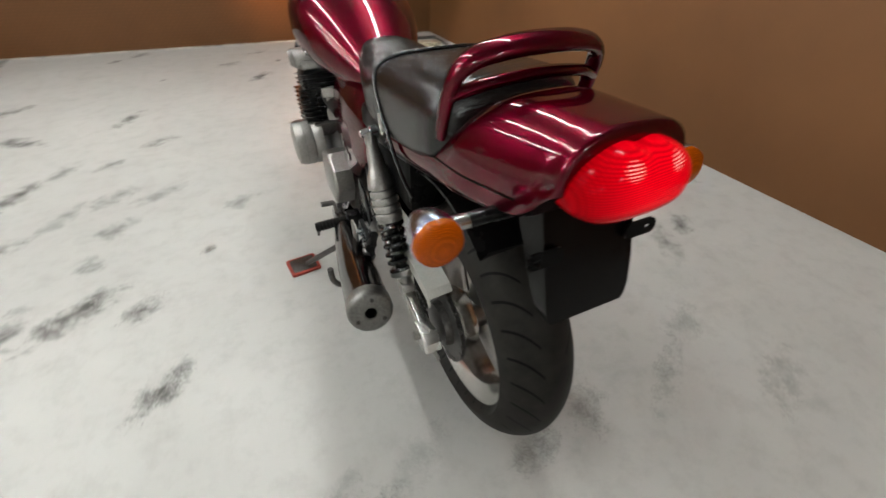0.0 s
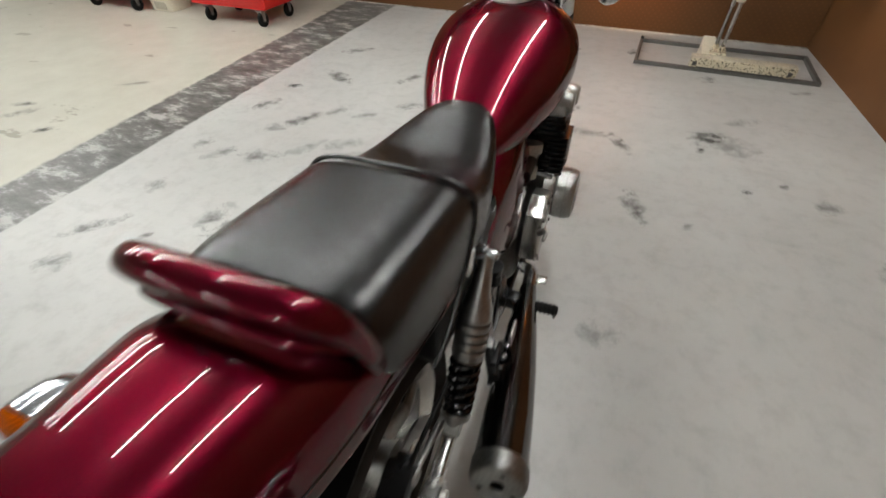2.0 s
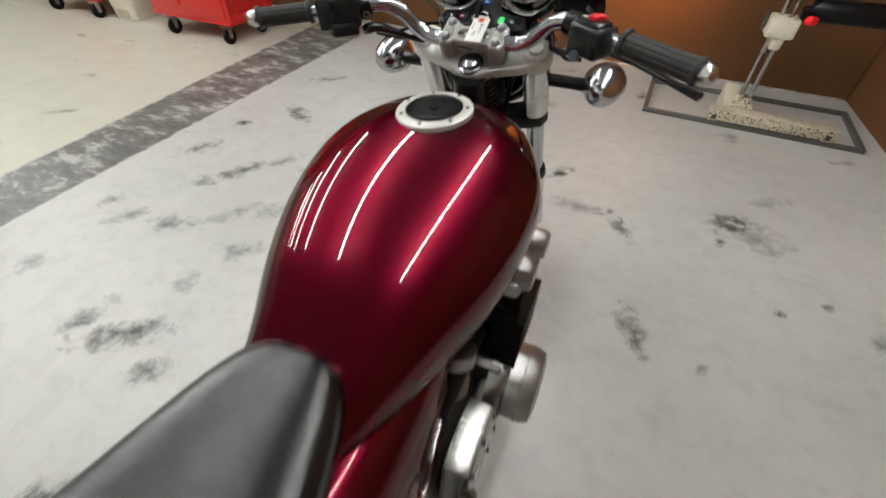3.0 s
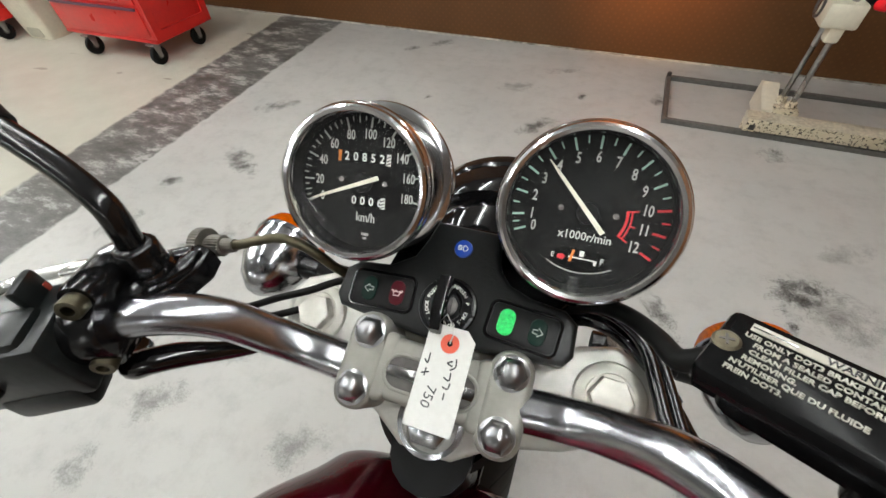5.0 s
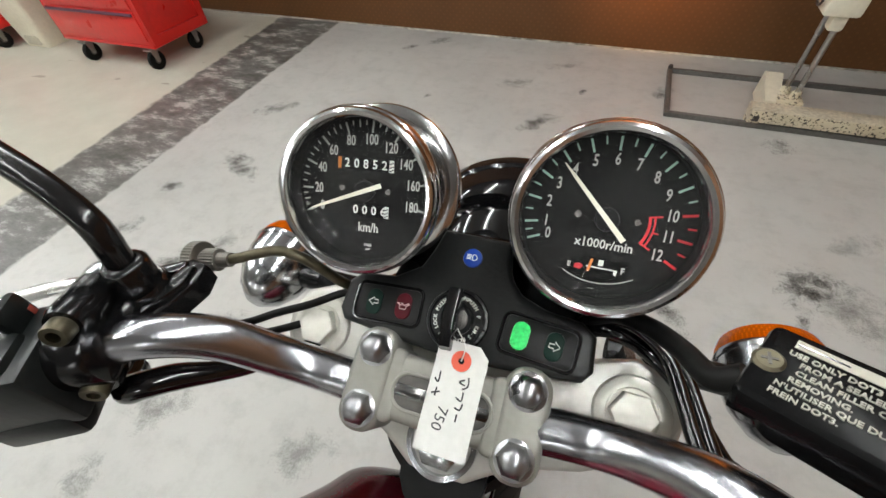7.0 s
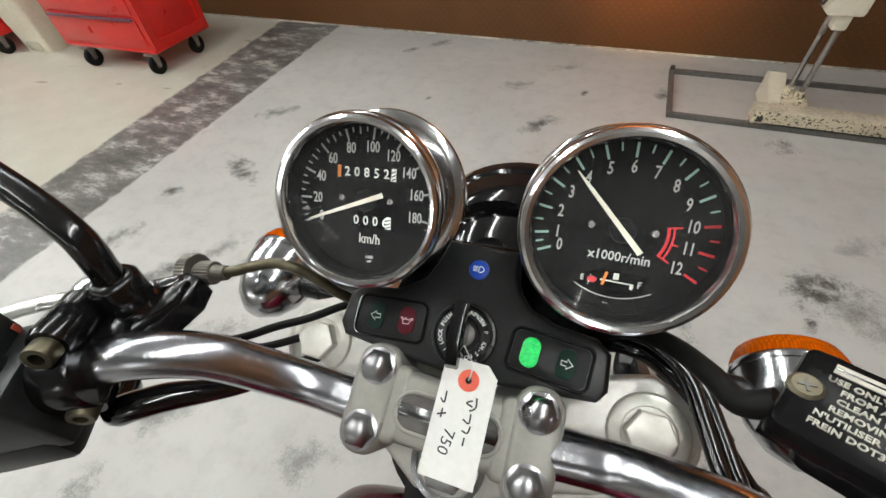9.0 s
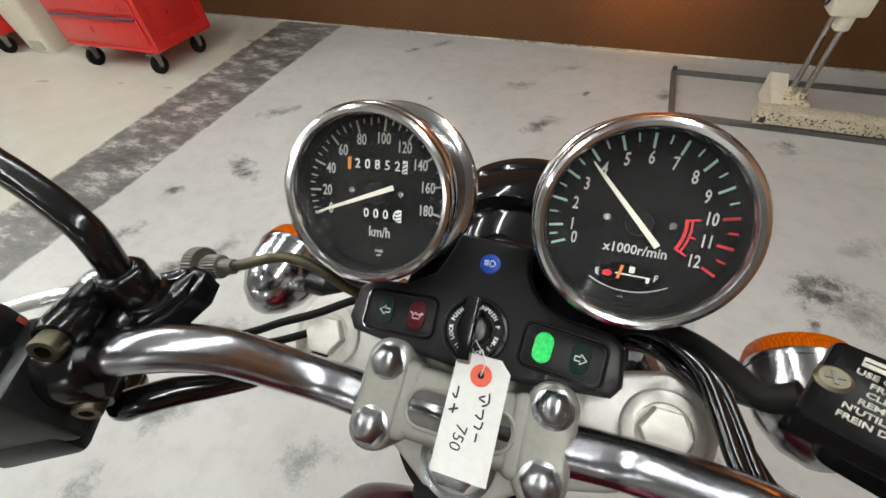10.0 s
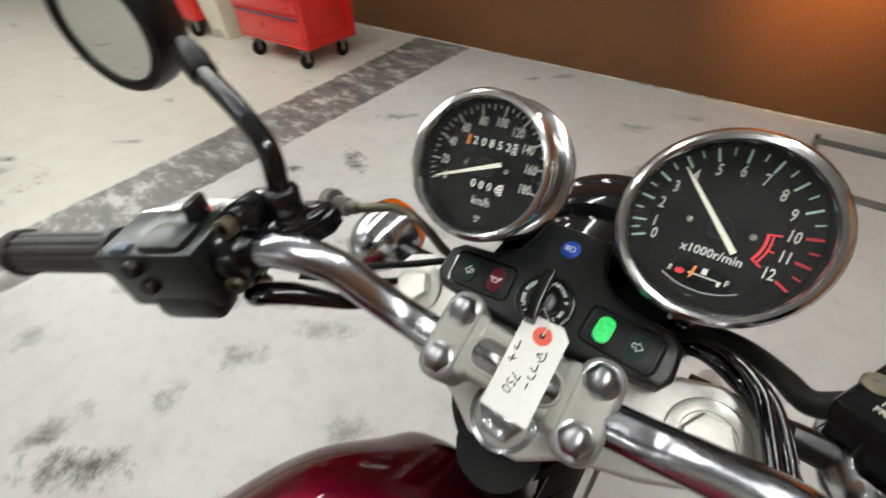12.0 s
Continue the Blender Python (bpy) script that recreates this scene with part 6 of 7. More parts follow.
part("lock_core", lathe([(0, 0.0034), (0.0055, 0.0034), (0.0068, 0.0028), (0.007, 0.0015)], km @ Vector((0, 0, 0)), kn, 24), DARK_STEEL, lock)
ring_items = []
for word, mid in (("LOCK", 200), ("PUSH", 152), ("OFF", 112), ("ON", 84), ("PUSH", 55), ("P", 18), ("KM-5", 335), ("IGNITION", 268)):
    for i, ch in enumerate(word):
        a = mid - (i - (len(word) - 1) / 2) * 10.0 * (1 if mid < 210 or mid > 330 else -1)
        x, y = polar(0.0136, a)
        ring_items.append((ch, x, y, 0.0034, 0.95, a - 90 if (mid < 210 or mid > 330) else a + 90))
part("lock_lettering", letters_at(km, ring_items, 0.0037), WHITE_INK, lock, "white lettering round the lock")

# key standing in the lock, with a card tag hung on it
key = thing("ignition_key", "black plastic headed key turned in the ignition lock", "key")
key.parent = None
key.matrix_basis = bike.matrix_basis
kq = km @ Matrix.Translation((0, 0, 0.003)) @ Matrix.Rotation(radians(4), 4, "Z") @ Matrix.Rotation(radians(90), 4, "X")
part("key_head", prism([(-0.0035, -0.001), (0.0035, -0.001), (0.0077, 0.004), (0.0160, 0.007), (0.0173, 0.014), (0.0154, 0.021), (0.0040, 0.024), (-0.0077, 0.024), (-0.0186, 0.021), (-0.0211, 0.012), (-0.0166, 0.006), (-0.0077, 0.004)], -0.0034, 0.0034, kq @ Matrix.Rotation(radians(90), 4, "Y"), 0.001), GLOSS_BLACK, key, "black plastic key head")
part("key_blade", box((0, 0, 0), (0.0022, 0.008, 0.010), 0.0004, None, 1), POLISHED, key).matrix_basis = km @ Matrix.Translation((0, 0, 0.004))
tag_m = facing((0.0052, 1.2030, 1.0352), (0, -0.44, 0.90), (0.0, 0.9, 0.44))
tag = thing("card_tag", "white card tag with handwriting hung on the ignition key", "tag", bike.matrix_basis)
W2, H2 = 0.0149, 0.0306
part("card", prism([(-W2, -H2), (W2, -H2), (W2, H2 - 0.006), (W2 - 0.006, H2), (6e-3 - W2, H2), (-W2, H2 - 0.006)], -0.0003, 0.0003, tag_m), PAPER, tag, "white card")
bm = lathe([(0.0058, 0.0003), (0.0058, 0.0006), (0.0015, 0.0006), (0.0015, 0.0003)], (0, 0.0205, 0), (0, 0, 1), 32)
bmesh.ops.transform(bm, matrix=tag_m, verts=bm.verts)
part("washer", bm, TAG_RED, tag, "red reinforcing washer")
bm = lathe([(0, 0.0008), (0.0017, 0.0008), (0.0017, 0.0003)], (0, 0.0205, 0), (0, 0, 1), 16)
bmesh.ops.transform(bm, matrix=tag_m, verts=bm.verts)
part("eyelet", bm, RUBBER, tag)
STROKES = [[(0.004, 0.010), (0.0015, 0.0085), (0.0045, 0.0075)], [(0.0055, 0.0115), (0.006, 0.0075), (0.0035, 0.0055)], [(0.0045, 0.0045), (0.0045, 0.0005), (0.0015, 0.0015)], [(0.0055, -0.0005), (0.0048, -0.0035), (0.002, -0.0030)], [(0.004, -0.0055), (0.004, -0.0090)],
           [(-0.0085, 0.011), (-0.0085, 0.006), (-0.0105, 0.0075)], [(-0.0085, 0.0035), (-0.0085, -0.0005)], [(-0.0065, 0.002), (-0.0105, 0.0005)]]
part("handwriting", joined(*[tube([tag_m @ Vector((x * 1.18, y * 1.2 - 0.0008, 0.0005)) for x, y in s], 0.0005, 5, 4) for s in STROKES], lettering("750", 0.0088, tag_m @ Matrix.Translation((-0.0045, -0.012, 0.0004)) @ Matrix.Rotation(radians(-98), 4, "Z"), 0.0001)), INK, tag, "black handwriting")
part("string", tube([tag_m @ Vector((0, 0.0205, 0.001)), tag_m @ Vector((0.0005, 0.029, 0.003)), km @ Vector((0.0035, -0.006, 0.010)), km @ Vector((0.003, 0.0, 0.016))], 0.0004, 5), PAPER, tag, "white string")

# headlight
head = part("headlight", lathe([(0, -0.088), (0.045, -0.084), (0.074, -0.066), (0.084, -0.045), (0.0865, -0.034), (0.0965, -0.031), (0.1000, -0.027), (0.1012, -0.010), (0.1012, 0.012), (0.096, 0.014)], (0.0, 1.405, 0.931), (0, 1, -0.12), 56), GLOSS_BLACK, bike, "round gloss black headlight")
part("rim", lathe([(0.099, 0.010), (0.1035, 0.014), (0.1045, 0.024), (0.098, 0.034), (0.080, 0.036), (0.08, 0.03)], (0.0, 1.405, 0.931), (0, 1, -0.12), 56), GLOSS_BLACK, head)
part("glass", lathe([(0.082, 0.032), (0.06, 0.046), (0.03, 0.052), (0, 0.054)], (0.0, 1.405, 0.931), (0, 1, -0.12), 48), GLASS, head)
part("reflector", lathe([(0.080, 0.030), (0.055, 0.005), (0.02, -0.01), (0, -0.012)], (0.0, 1.405, 0.931), (0, 1, -0.12), 40), CHROME, head)

# switch housings and levers
SWITCH = 0.046
left = part("left_switch_box", joined(on_bar(box((0.0, -0.004, -0.002), (0.074, 0.050, 0.050), 0.004, seg=2), -1, SWITCH), on_bar(box((0.012, -0.012, 0.020), (0.034, 0.028, 0.016), 0.005, seg=2), -1, SWITCH), on_bar(box((0.006, -0.018, -0.028), (0.050, 0.026, 0.024), 0.006), -1, SWITCH)), SWITCH_PLASTIC, bar, "black left switch box")
part("dip_switch", on_bar(box((-0.018, -0.022, 0.020), (0.014, 0.010, 0.012), 0.003), -1, SWITCH), surf("blue_grey_plastic", (0.03, 0.05, 0.075), 0.4), left, "blue-grey dip switch")
part("choke_lever", on_bar(box((0.022, 0.010, 0.030), (0.007, 0.020, 0.018), 0.003), -1, SWITCH), SWITCH_PLASTIC, left)
part("switch_mark", on_bar(box((0.0256, 0.016, 0.0255), (0.0008, 0.0032, 0.0055), 0.0002), -1, SWITCH), PAD_RED, left, "red mark on the choke lever")
for y, z in ((-0.028, -0.004), (-0.030, 0.014)):
    part("switch_button", on_bar(lathe([(0, 0.006), (0.005, 0.006), (0.006, 0.004), (0.006, 0)], (-0.008, y, z), (0, -1, 0.2), 16), -1, SWITCH), SATIN_BLACK, left)
right = part("right_switch_box", joined(on_bar(box((0.0, -0.002, 0.002), (0.056, 0.044, 0.042), 0.006, seg=3), 1, 0.032, -0.008, -0.012), on_bar(box((-0.002, -0.003, 0.022), (0.042, 0.036, 0.012), 0.004), 1, 0.032, -0.008, -0.012)), SWITCH_PLASTIC, bar, "black right switch box")
RED_PLASTIC = surf("red_plastic", (0.75, 0.01, 0.02), 0.4)
part("stop_switch", joined(on_bar(box((0.000, 0.008, 0.0295), (0.013, 0.012, 0.006), 0.0015), 1, 0.032, -0.008, -0.012), on_bar(box((-0.001, -0.005, 0.0305), (0.013, 0.012, 0.007), 0.0015, Matrix.Rotation(radians(8), 4, "X")), 1, 0.032, -0.008, -0.012)), RED_PLASTIC, right, "red engine stop switch")
part("switch_print", joined(on_bar(box((-0.014, 0.012, 0.0284), (0.006, 0.005, 0.0008), 0.0002), 1, 0.032, -0.008, -0.012), on_bar(box((-0.016, -0.006, 0.0284), (0.006, 0.005, 0.0008), 0.0002), 1, 0.032, -0.008, -0.012)), WHITE_INK, right)
part("starter_button", on_bar(lathe([(0, 0.005), (0.007, 0.005), (0.008, 0.003), (0.008, 0)], (-0.004, -0.026, -0.018), (0, -1, 0), 16), 1, 0.032, -0.008, -0.012), surf("blue_grey_plastic_2", (0.03, 0.05, 0.075), 0.4), right)

# clutch perch and lever
def at_perch(bm):
    return on_bar(bm, -1, -0.004)


casting = [(-0.006, 0.010), (0.020, 0.010), (0.036, 0.018), (0.050, 0.034), (0.052, 0.048), (0.042, 0.056), (0.014, 0.050), (-0.002, 0.064), (-0.016, 0.060), (-0.018, 0.046)]
perch = part("clutch_perch", at_perch(prism(casting, -0.012, 0.003, None, 0.003, 2)), ENAMEL, bike, "black clutch lever perch")
part("perch_clamp", at_perch(lathe([(0.0125, -0.020), (0.0205, -0.020), (0.0215, -0.017), (0.0215, 0.004), (0.0198, 0.0070), (0.0125, 0.0070)], (0, 0, 0), (1, 0, 0), 28, True)), ENAMEL, perch)
part("perch_web", at_perch(box((0.006, 0.022, 0.000), (0.036, 0.026, 0.024), 0.006)), ENAMEL, perch)
part("perch_rib", at_perch(prism([(0.016, 0.012), (0.022, 0.012), (0.044, 0.030), (0.048, 0.044), (0.040, 0.046), (0.020, 0.020)], 0.001, 0.007, None, 0.002, 2)), ENAMEL, perch)
part("perch_lug", at_perch(lathe([(0, 0.020), (0.0095, 0.020), (0.0110, 0.016), (0.0115, -0.012), (0, -0.012)], (0.001, 0.018, 0.0205), (0, -1, 0.25), 24)), ENAMEL, perch)
part("perch_lug", at_perch(lathe([(0, 0.012), (0.0095, 0.012), (0.0110, 0.008), (0.0115, -0.014), (0, -0.014)], (-0.002, -0.004, -0.0110), (0, -1, 0.0), 24)), ENAMEL, perch)
part("mirror_boss", at_perch(lathe([(0, -0.010), (0.0165, -0.012), (0.0165, 0.008), (0.0150, 0.011), (0, 0.011)], (0.018, 0.034, 0), (0, 0, 1), 28)), ENAMEL, perch)
part("lock_nut", at_perch(lathe([(0, 0.008), (0.0085, 0.008), (0.0098, 0.0065), (0.0098, 0.0)], (-0.001, 0.031, 0.009), (0, 0, 1), 6)), BRASSY, perch, "dull zinc hexagon nut", 25)
part("lever_arm", at_perch(box((0.018, 0.047, 0.002), (0.046, 0.010, 0.008), 0.002)), GLOSS_BLACK, perch)
part("clutch_lever", on_bar(tube([(0.004, 0.052, -0.004), (-0.04, 0.062, -0.004), (-0.075, 0.062, -0.004), (-0.105, 0.056, -0.006), (-0.122, 0.052, -0.008)], [0.007, 0.006, 0.006, 0.007, 0.009], 12, squash=0.7), -1, 0.0), POLISHED, perch, "polished clutch lever")
part("lever_pivot", at_perch(lathe([(0, 0.0075), (0.006, 0.0072), (0.0105, 0.0058), (0.0122, 0.0035), (0.0122, 0.0010), (0.0105, 0), (0.010, -0.010)], (-0.014, 0.053, 0.006), (0, 0, 1), 32)), CHROME, perch, "round chrome pivot cap")
for x, y, z, tilt_z in ((0.001, 0.001, 0.0245, 0.25), (-0.002, -0.0125, -0.0110, 0.0)):
    part("perch_bolt", at_perch(lathe([(0, 0.005), (0.0034, 0.005), (0.0036, 0.0110), (0.0064, 0.0110), (0.0070, 0.0098), (0.0070, 0.0020), (0.0088, 0.0018), (0.0088, 0), (0, 0)], (x, y, z), (0, -1, tilt_z), 24)), BRASSY, perch, "dull zinc socket bolt", 30)


def knurled(r, lo, hi, n):
    return prism([((r if i % 2 else r - 0.0006) * math.cos(2 * math.pi * i / (2 * n)), (r if i % 2 else r - 0.0006) * math.sin(2 * math.pi * i / (2 * n))) for i in range(2 * n)], lo, hi, None, 0.0005, 1)


adj = joined(knurled(0.0128, 0.0, 0.0075, 36), knurled(0.0078, 0.010, 0.021, 24), lathe([(0.0065, 0.007), (0.0055, 0.010), (0.0055, 0.022), (0.0048, 0.030), (0, 0.030)], (0, 0, 0), (0, 0, 1), 16))
bmesh.ops.transform(adj, matrix=facing((-0.190, 1.2335, 1.0590), (1, 0.15, 0.13), (0, 0, 1)), verts=adj.verts)
part("cable_adjuster", adj, ZINC, perch, "knurled zinc cable adjuster", 20)
part("clutch_cable", tube([(-0.165, 1.2372, 1.0623), (-0.1555, 1.2398, 1.0640), (-0.1455, 1.2450, 1.0653), (-0.1325, 1.2510, 1.0660), (-0.1190, 1.2540, 1.0620), (-0.1070, 1.2555, 1.0530), (-0.098, 1.257, 1.042), (-0.083, 1.26, 1.02), (-0.05, 1.24, 0.97), (-0.02, 1.21, 0.82)], 0.0036, 12), BRASSY, bike, "sheathed clutch cable")

# mirrors
def mirror(sx):
    base = Vector((sx * 0.195, 1.190, 1.070)) if sx > 0 else Vector((-0.1900, 1.1970, 1.0720))
    rise = (0.040, 0.052, 0.067, 0.086) if sx < 0 else (0.046, 0.062, 0.092, 0.125)
    pts = [base, base + Vector((0, 0.002, 0.028)), base + Vector((sx * 0.001, 0.004, rise[0])), base + Vector((sx * 0.009, 0.007, rise[1])), base + Vector((sx * 0.036, 0.012, rise[2])), base + Vector((sx * 0.080, 0.017, rise[3]))]
    mo = part("mirror", joined(tube(pts, 0.0078 if sx < 0 else 0.0062, 16, 6), lathe([(0, 0), (0.0125, 0), (0.0132, 0.003), (0.0126, 0.0225), (0.0105, 0.0250), (0.0078, 0.0255)], base + Vector((0, 0, -0.002)), (0, 0.08, 1), 24)), ENAMEL, bike, "round black mirror on a bent stem")
    c = Vector((0.335, 1.190, 1.245)) if sx > 0 else Vector((-0.341, 1.196, 1.181))
    n = Vector((-sx * 0.42, -0.86, -0.02)).normalized() if sx > 0 else Vector((0.30, -0.95, -0.02)).normalized()
    g = 1.0 if sx > 0 else 0.86
    q = 1.0 if sx > 0 else 0.93
    part("shell", lathe([(0.0435 * g, 0.004), (0.0485 * q, 0.005), (0.0510 * q, -0.002), (0.050 * q, -0.016), (0.042 * q, -0.032), (0.022 * q, -0.042), (0, -0.044)], c, n, 48), SATIN_BLACK, mo, "black mirror shell")
    part("rim", lathe([(0.0430 * g, 0.0035), (0.0440 * g, 0.0052), (0.0455 * g, 0.0054), (0.0455 * g, 0.004)], c, n, 48), SATIN_BLACK, mo)
    part("mirror_glass", lathe([(0, 0.0032), (0.0436 * g, 0.0032), (0.0436 * g, 0.0), (0, 0.0)], c, n, 48), MIRROR, mo, "mirror glass")
    part("ball_joint", lathe([(0, 0.03), (0.008, 0.03), (0.011, 0.015), (0.010, 0), (0, 0)], Vector(pts[-1]) - Vector((sx * 0.006, 0, 0.004)), (sx * 0.80, 0.15, 0.5), 16), SATIN_BLACK, mo)


for sx in (-1, 1):
    mirror(sx)

# front brake master cylinder
mm = pose(0.1305, 1.2268, 1.1055, 1.0, -10.0, -29.0) @ Matrix.Translation((0.036, 0, 0))
master = part("master_cylinder", joined(prism([(x + 0.006, y + 0.003) for x, y in round_rect(0.074, 0.030, 0.006)], -0.030, -0.009, mm, 0.002, 2), prism([(x + 0.004, y + 0.004) for x, y in round_rect(0.070, 0.018, 0.008)], -0.042, -0.030, mm), tube([mm @ Vector((-0.042, 0.004, -0.032)), mm @ Vector((0.045, 0.004, -0.032))], 0.009, 12)), LID_PLASTIC, bike, "black front brake master cylinder")
lid = part("reservoir_lid", prism([(x + 0.004, y) for x, y in round_rect(0.090, 0.0405, 0.004)], -0.010, 0.0, mm, 0.003, 2), LID_PLASTIC, master, "black reservoir lid with raised cream lettering")
for sx in (-1, 1):
    scr = part("lid_screw", lathe([(0, 0.0012), (0.0044, 0.0012), (0.0056, 0.0002), (0.0056, -0.002)], mm @ Vector((sx * 0.036, 0, 0)), mm.to_3x3() @ Vector((0, 0, 1)), 24), BRASSY, lid, "brass coloured cross-head screw")
    part("cross", joined(box((0, 0, 0), (0.0056, 0.0011, 0.0006), 0), box((0, 0, 0), (0.0011, 0.0056, 0.00061), 0)), DARK_STEEL, scr).matrix_basis = mm @ Matrix.Translation((sx * 0.036, 0, 0.0012)) @ Matrix.Rotation(radians(25), 4, "Z")
CREAM_INK = surf("cream_raised_print", (0.36, 0.345, 0.29), 0.5, 0, 0.05, 200, 0.0)
part("warning_band", joined(prism([(-0.0315, 0.0112), (0.032, 0.0112), (0.032, 0.0156), (-0.0315, 0.0156)], 0.0, 0.0004, mm)), CREAM_INK, lid, "cream warning band")
part("warning_word", lettering("WARNING", 0.0048, mm @ Matrix.Translation((0.006, 0.0133, 0.0004)), 0.0002, bold=0.00012), GLOSS_BLACK, lid, "lettering WARNING")
part("band_lines", joined(prism([(-0.0310, 0.0130), (-0.0150, 0.0130), (-0.0150, 0.0137), (-0.0310, 0.0137)], 0.0004, 0.0006, mm)), GLOSS_BLACK, lid)
LINES = ["USE ONLY DOT3 BRAKE FLUID", "FROM A SEALED CONTAINER.", "CLEAN FILLER CAP BEFORE", "REMOVING.", "N'UTILISER QUE DU FLUIDE", "FREIN DOT3."]
part("warning_lettering", joined(*[lettering(s, 0.0035, mm @ Matrix.Translation(((-0.0320, -0.0275, -0.0275, -0.0285, -0.0315, -0.0320)[i], 0.0080 - 0.0041 * i, 0.0001)), 0.00035, "LEFT", 1.02, 0.00008) for i, s in enumerate(LINES)]), CREAM_INK, lid, "raised cream lettering")
part("bar_mount", joined(on_bar(lathe([(0.0112, -0.014), (0.0185, -0.014), (0.0185, 0.014), (0.0112, 0.014)], (0, 0, 0), (1, 0, 0), 24, True), 1, -0.008), on_bar(box((0, 0.022, 0.0), (0.024, 0.03, 0.02), 0.005), 1, -0.008)), SATIN_BLACK, master)
part("brake_lever", on_bar(tube([(-0.01, 0.046, 0.0), (0.04, 0.060, 0.0), (0.09, 0.058, 0.0), (0.16, 0.044, 0.0), (0.19, 0.040, 0.0)], [0.007, 0.006, 0.006, 0.007, 0.009], 12, squash=0.7), 1, 0.0, -0.038, -0.012), SATIN_BLACK, master, "black brake lever")
part("brake_hose", tube([mm @ Vector((-0.040, 0.003, -0.020)), (0.1223, 1.2317, 1.075), (0.1149, 1.2486, 1.065), (0.1038, 1.2655, 1.055), (0.0903, 1.2772, 1.045), (0.0785, 1.2836, 1.032), (0.060, 1.30, 0.98), (0.04, 1.31, 0.85)], [0.0060, 0.0058, 0.0055, 0.0054, 0.0054, 0.0054, 0.0054, 0.0054], 14), RUBBER, bike, "black rubber brake hose")
for dx, dz in ((0.0, 0.0), (0.0085, -0.003)):
    part("throttle_cable", tube([along_bar(1, 0.020, -0.03, 0.01) + Vector((dx, 0, 0)), (0.147 + dx, 1.192, 1.020 + dz), (0.1343 + dx, 1.2226, 1.020 + dz), (0.1283 + dx, 1.2423, 1.022 + dz), (0.1199 + dx * 0.8, 1.2671, 1.025 + dz), (0.1037 + dx * 0.5, 1.2794, 1.030 + dz), (0.0821, 1.2824, 1.033), (0.06, 1.285, 1.01), (0.03, 1.22, 0.88), (0.03, 1.10, 0.80)], 0.0044, 12), GLOSS_BLACK, bike, "black throttle cable")
loom = part("switch_loom", tube([along_bar(1, 0.010, -0.045, 0.0), (0.1659, 1.2182, 1.000), (0.1531, 1.2259, 1.006), (0.1412, 1.2413, 1.011), (0.1282, 1.2582, 1.015), (0.1093, 1.2735, 1.019), (0.0834, 1.2796, 1.024), (0.06, 1.29, 0.99)], [0.0036, 0.0036, 0.0036, 0.0038, 0.0046, 0.0050, 0.0050, 0.0050], 12), GLOSS_BLACK, bike, "black taped wiring loom")
part("sleeve_end", lathe([(0.0040, 0), (0.0058, 0.0005), (0.0060, 0.004), (0.0056, 0.022), (0.0040, 0.023)], (0.1412, 1.2413, 1.011), (-0.013, 0.0169, 0.004), 16), RUBBER, loom)
for q in ([(-0.082, 1.272, 1.016), (-0.0984, 1.261, 1.020), (-0.1176, 1.2446, 1.020), (-0.1415, 1.2331, 1.015), (-0.1649, 1.2201, 1.010), (-0.195, 1.195, 1.02)], [(-0.085, 1.268, 1.002), (-0.1369, 1.2317, 1.0), (-0.1616, 1.2195, 0.997), (-0.195, 1.19, 1.01)]):
    part("wiring_sleeve", tube(q, 0.0029, 10), RUBBER, bike, "black wiring sleeve")
part("wiring_loom", tube([(-0.205, 1.165, 1.020), (-0.1905, 1.1520, 1.027), (-0.1798, 1.1560, 1.030), (-0.1665, 1.1671, 1.027), (-0.1473, 1.1814, 1.019), (-0.1344, 1.195, 1.010), (-0.1188, 1.2197, 0.998), (-0.09, 1.26, 0.98)], [0.0085, 0.0095, 0.0090, 0.0088, 0.0066, 0.0052, 0.0045, 0.0045], 14), GLOSS_BLACK, bike, "black taped wiring loom under the bar")

# ---- workshop things ----
def castor(x, y, z0, parent, r=0.066):
    c = part("castor", joined(lathe([(0, -0.016), (r - 0.006, -0.016), (r, -0.010), (r, 0.010), (r - 0.006, 0.016), (0, 0.016)], (x, y, r), (1, 0, 0.0), 28)), RUBBER, parent, "black rubber castor")
    part("hub", lathe([(0, -0.019), (0.020, -0.019), (0.024, -0.0165), (0.024, 0.0165), (0.020, 0.019), (0, 0.019)], (x, y, r), (1, 0, 0), 20), DARK_STEEL, c)
    side = [(-0.030, 0.078), (0.030, 0.078), (0.016, 0.020), (0.012, -0.008), (0.0, -0.014), (-0.012, -0.008), (-0.018, 0.020)]
    part("fork", joined(*[prism(side, -0.002, 0.002, facing((x + dx, y, r), (1, 0, 0), (0, 0, 1)), 0.0006) for dx in (-0.023, 0.023)], box((x, y, z0 - 0.006), (0.075, 0.085, 0.012), 0.003)), CAST, c, "zinc castor fork")


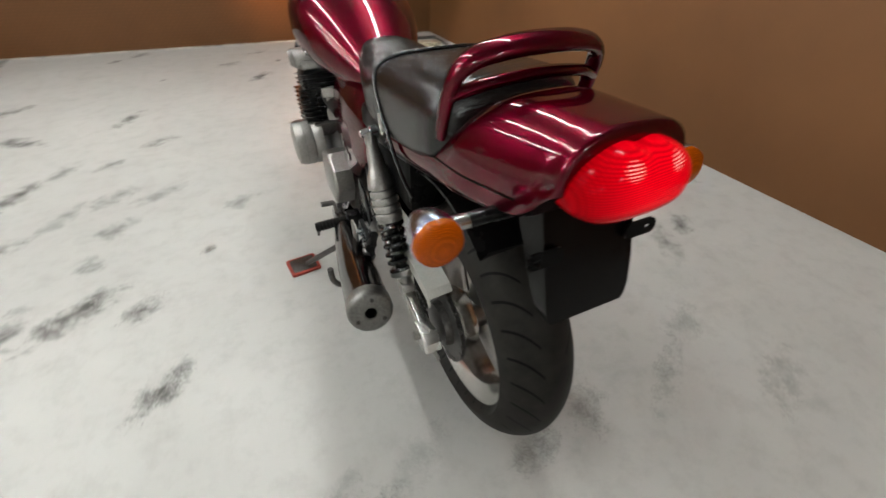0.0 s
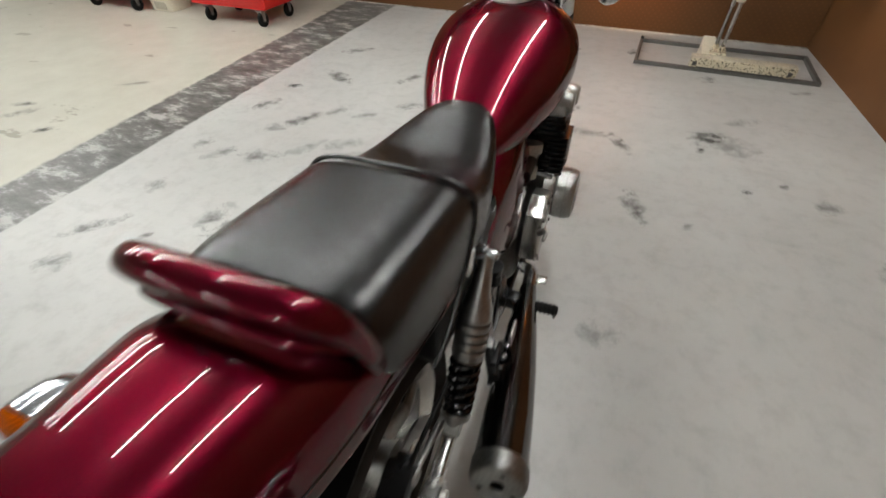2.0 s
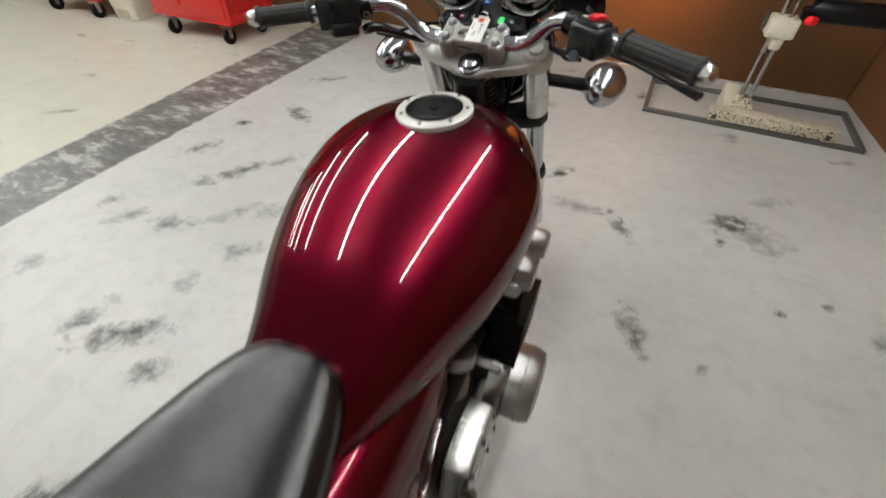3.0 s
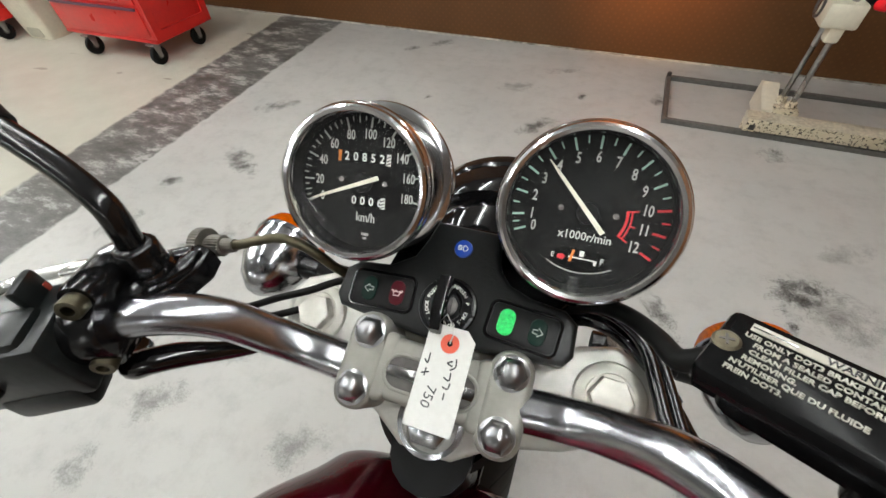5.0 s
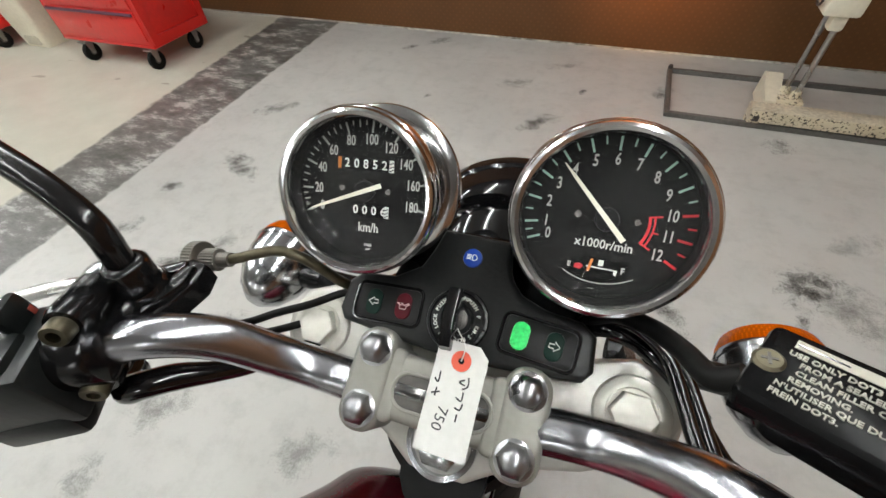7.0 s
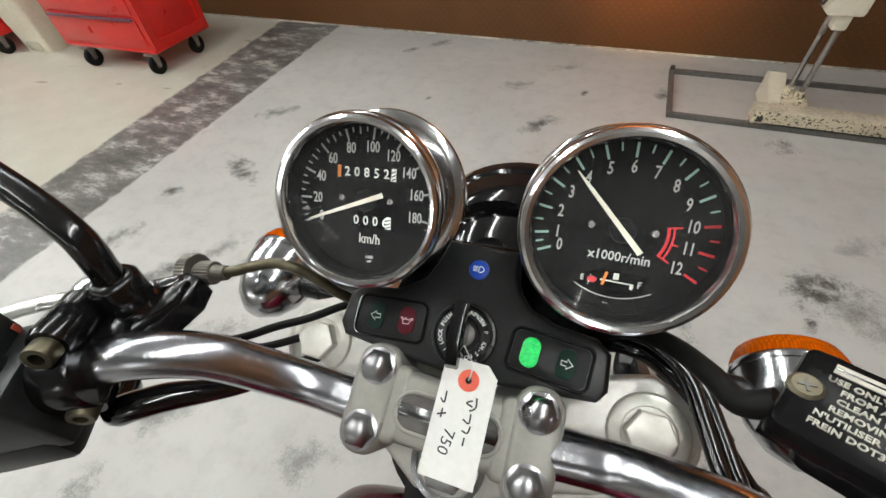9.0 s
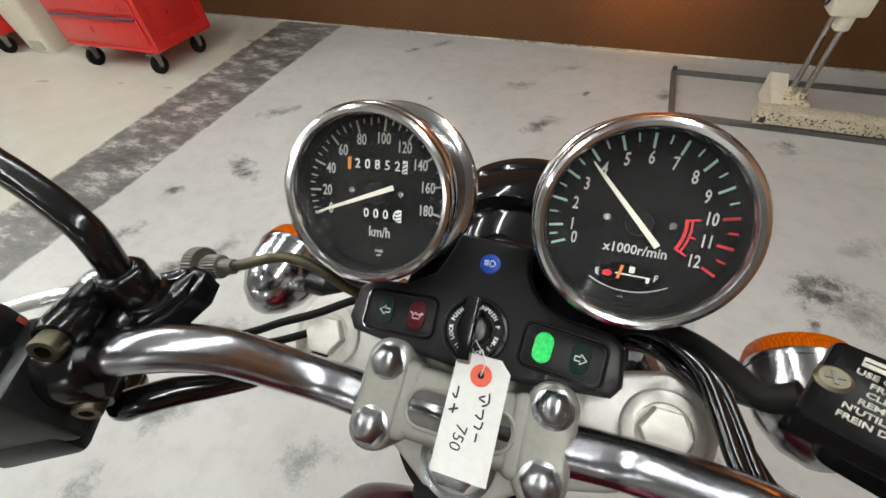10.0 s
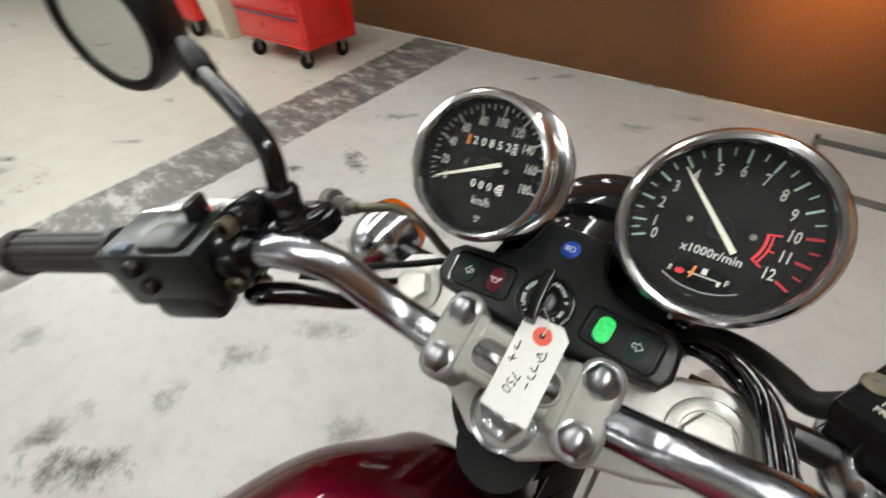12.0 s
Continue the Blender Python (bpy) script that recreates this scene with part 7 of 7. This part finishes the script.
def tool_cart(m, w, d, h, label):
    root = thing("tool_cart", label, "tool cart", m, "tool carts")
    z0 = 0.150
    part("body", joined(box((0, 0, z0 + h / 2), (w, d, h), 0.008), box((0, 0, z0 + 0.012), (w + 0.012, d + 0.012, 0.024), 0.004)), CART_RED, root, "red enamelled steel body")
    for sx in (-1, 1):
        part("side_frame", holed_plate(round_rect(d - 0.006, h - 0.03, 0.008), round_rect(d - 0.12, h - 0.14, 0.008), 0.0, 0.014, facing((sx * w / 2, 0, z0 + h / 2 + 0.006), (sx, 0, 0), (0, 0, 1))), CART_RED, root, "raised border of the side panel")
    z = z0 + 0.045
    for k, hh in enumerate((0.20, 0.15, 0.15, 0.12)):
        if z + hh > z0 + h:
            break
        dr = part("drawer", box((0, -d / 2 - 0.006, z + hh / 2), (w - 0.05, 0.012, hh - 0.012), 0.003), CART_RED, root, "red drawer front")
        part("handle", box((0, -d / 2 - 0.019, z + hh - 0.018), (w - 0.07, 0.018, 0.018), 0.004), PURPLE_TRIM, dr, "dark drawer pull")
        z += hh + 0.006
    part("tray", joined(box((0, 0, z0 + h + 0.02), (w + 0.02, d + 0.02, 0.04), 0.006)), CART_RED, root)
    for x in (-w / 2 + 0.20, w / 2 - 0.06):
        for y in (-d / 2 + 0.01, d / 2 - 0.125):
            castor(x, y, z0, root)


tool_cart(pose(-3.53, 3.70, 0, 0, 0, 1.0), 0.94, 0.53, 0.66, "red steel tool cart on black castors")
tool_cart(pose(-5.30, 3.67, 0, 0, 0, 1.0), 0.94, 0.53, 0.66, "red steel tool cart standing beside a cream bin")


def waste_bin(m):
    root = thing("plastic_bin", "cream plastic pedal bin beside the red tool carts", "bin", m)
    rings = []
    for z, w, d in ((0.0, 0.29, 0.27), (0.02, 0.30, 0.28), (0.35, 0.35, 0.33), (0.62, 0.38, 0.37)):
        rings.append([(x, y, z) for x, y in round_rect(w, d, 0.03, 4)])
    part("tub", loft(rings), CREAM_PLASTIC, root, "cream plastic tub", 35)
    part("lid", box((0, 0, 0.645), (0.39, 0.38, 0.05), 0.02, seg=3), CREAM_PLASTIC, root)
    # recess shade is painted: a darker cream plate on the tub's face
    part("foot_recess", prism(round_rect(0.17, 0.075, 0.02), 0, 0.004, facing((0.0, -0.144, 0.055), (0, -1, -0.04), (0, 0, 1)), 0.001), surf("shaded_cream_plastic", (0.42, 0.39, 0.31), 0.6), root)


waste_bin(pose(-4.615, 3.64, 0, 0, 0, 2))


def floor_frame(x0, x1, y0, y1, s=0.027, h=0.028):
    root = thing("floor_frame", "dark grey steel frame lying on the floor", "frame")
    for c, sz in ((((x0 + x1) / 2, y0 + s / 2, h / 2), (x1 - x0, s, h)), (((x0 + x1) / 2, y1 - s / 2, h / 2), (x1 - x0, s, h)), ((x0 + s / 2, (y0 + y1) / 2, h / 2), (s, y1 - y0 - 2 * s, h)), ((x1 - s / 2, (y0 + y1) / 2, h / 2), (s, y1 - y0 - 2 * s, h))):
        part("rail", box(c, sz, 0.003), FRAME_STEEL, root)
    part("corner_bolt", lathe([(0, 0.02), (0.012, 0.02), (0.014, 0.012), (0.014, 0)], (x0 + s / 2, y1 - s / 2, h), (0, 0, 1), 10), DARK_STEEL, root)


floor_frame(0.36, 1.615, 3.75, 4.33)


def press_stand():
    """A lift stand: chipped base beam, twin rods, sliding head."""
    root = thing("lift_stand", "old workshop stand with chipped cream beam and steel rods", "stand", pose(0, 0, 0.0))
    part("base_beam", box((1.098, 3.80, 0.068), (0.69, 0.105, 0.066), 0.007), CREAM_PAINT, root, "cream painted steel beam")
    part("beam_front", box((1.098, 3.7465, 0.068), (0.684, 0.004, 0.060), 0.001), CHIPPED, root, "badly chipped cream front face")
    for x in (0.785, 1.405):
        part("beam_bolt", box((x, 3.7445, 0.058), (0.028, 0.012, 0.028), 0.003), DARK_STEEL, root)
        part("foot", box((x, 3.80, 0.018), (0.06, 0.09, 0.036), 0.006), CHIPPED, root)
    part("cross_foot", loft([[(0.855 + dx, y, z) for dx, z in ((-0.045, 0.03), (0.045, 0.03), (0.04, zt), (-0.04, zt))] for y, zt in ((3.85, 0.11), (3.98, 0.13), (4.06, 0.17), (4.09, 0.16))]), CREAM_PLASTIC, root, "", 20)
    part("cross_web", box((0.925, 3.91, 0.075), (0.12, 0.13, 0.09), 0.01), CHIPPED, root)
    for x, y in ((0.905, 3.945), (0.945, 3.895)):
        part("rod", lathe([(0, 0), (0.013, 0), (0.013, 0.62), (0, 0.62)], (x, y, 0.10), (0, 0, 1), 20), STEEL_ROD, root, "bare steel rod")
        part("socket", lathe([(0.034, 0), (0.034, 0.012), (0.024, 0.016), (0.022, 0.045), (0.013, 0.05)], (x, y, 0.105), (0, 0, 1), 24), CHIPPED, root)
    part("sliding_head", joined(box((0.925, 3.92, 0.565), (0.145, 0.15, 0.105), 0.014), box((0.935, 3.90, 0.485), (0.060, 0.07, 0.075), 0.012)), CREAM_PLASTIC, root, "cream cast sliding head")
    part("hand_ring", tube([(0.835, 3.92 + 0.045 * math.cos(a), 0.585 + 0.045 * math.sin(a)) for a in (2 * math.pi * i / 20 for i in range(20))], 0.006, 8, 2, loop=True), DARK_STEEL, root)
    part("motor", joined(lathe([(0, 0), (0.05, 0), (0.058, 0.02), (0.058, 0.40), (0.045, 0.43), (0, 0.43)], (1.02, 3.94, 0.66), (1, 0, 0), 32), box((1.01, 3.93, 0.64), (0.05, 0.08, 0.07), 0.01)), SATIN_BLACK, root, "black motor housing")
    part("red_knob", lathe([(0, 0.05), (0.018, 0.05), (0.024, 0.04), (0.024, 0)], (1.03, 3.88, 0.615), (0.3, -1, 0.2), 20), RED_PLASTIC, root, "red knob")


press_stand()
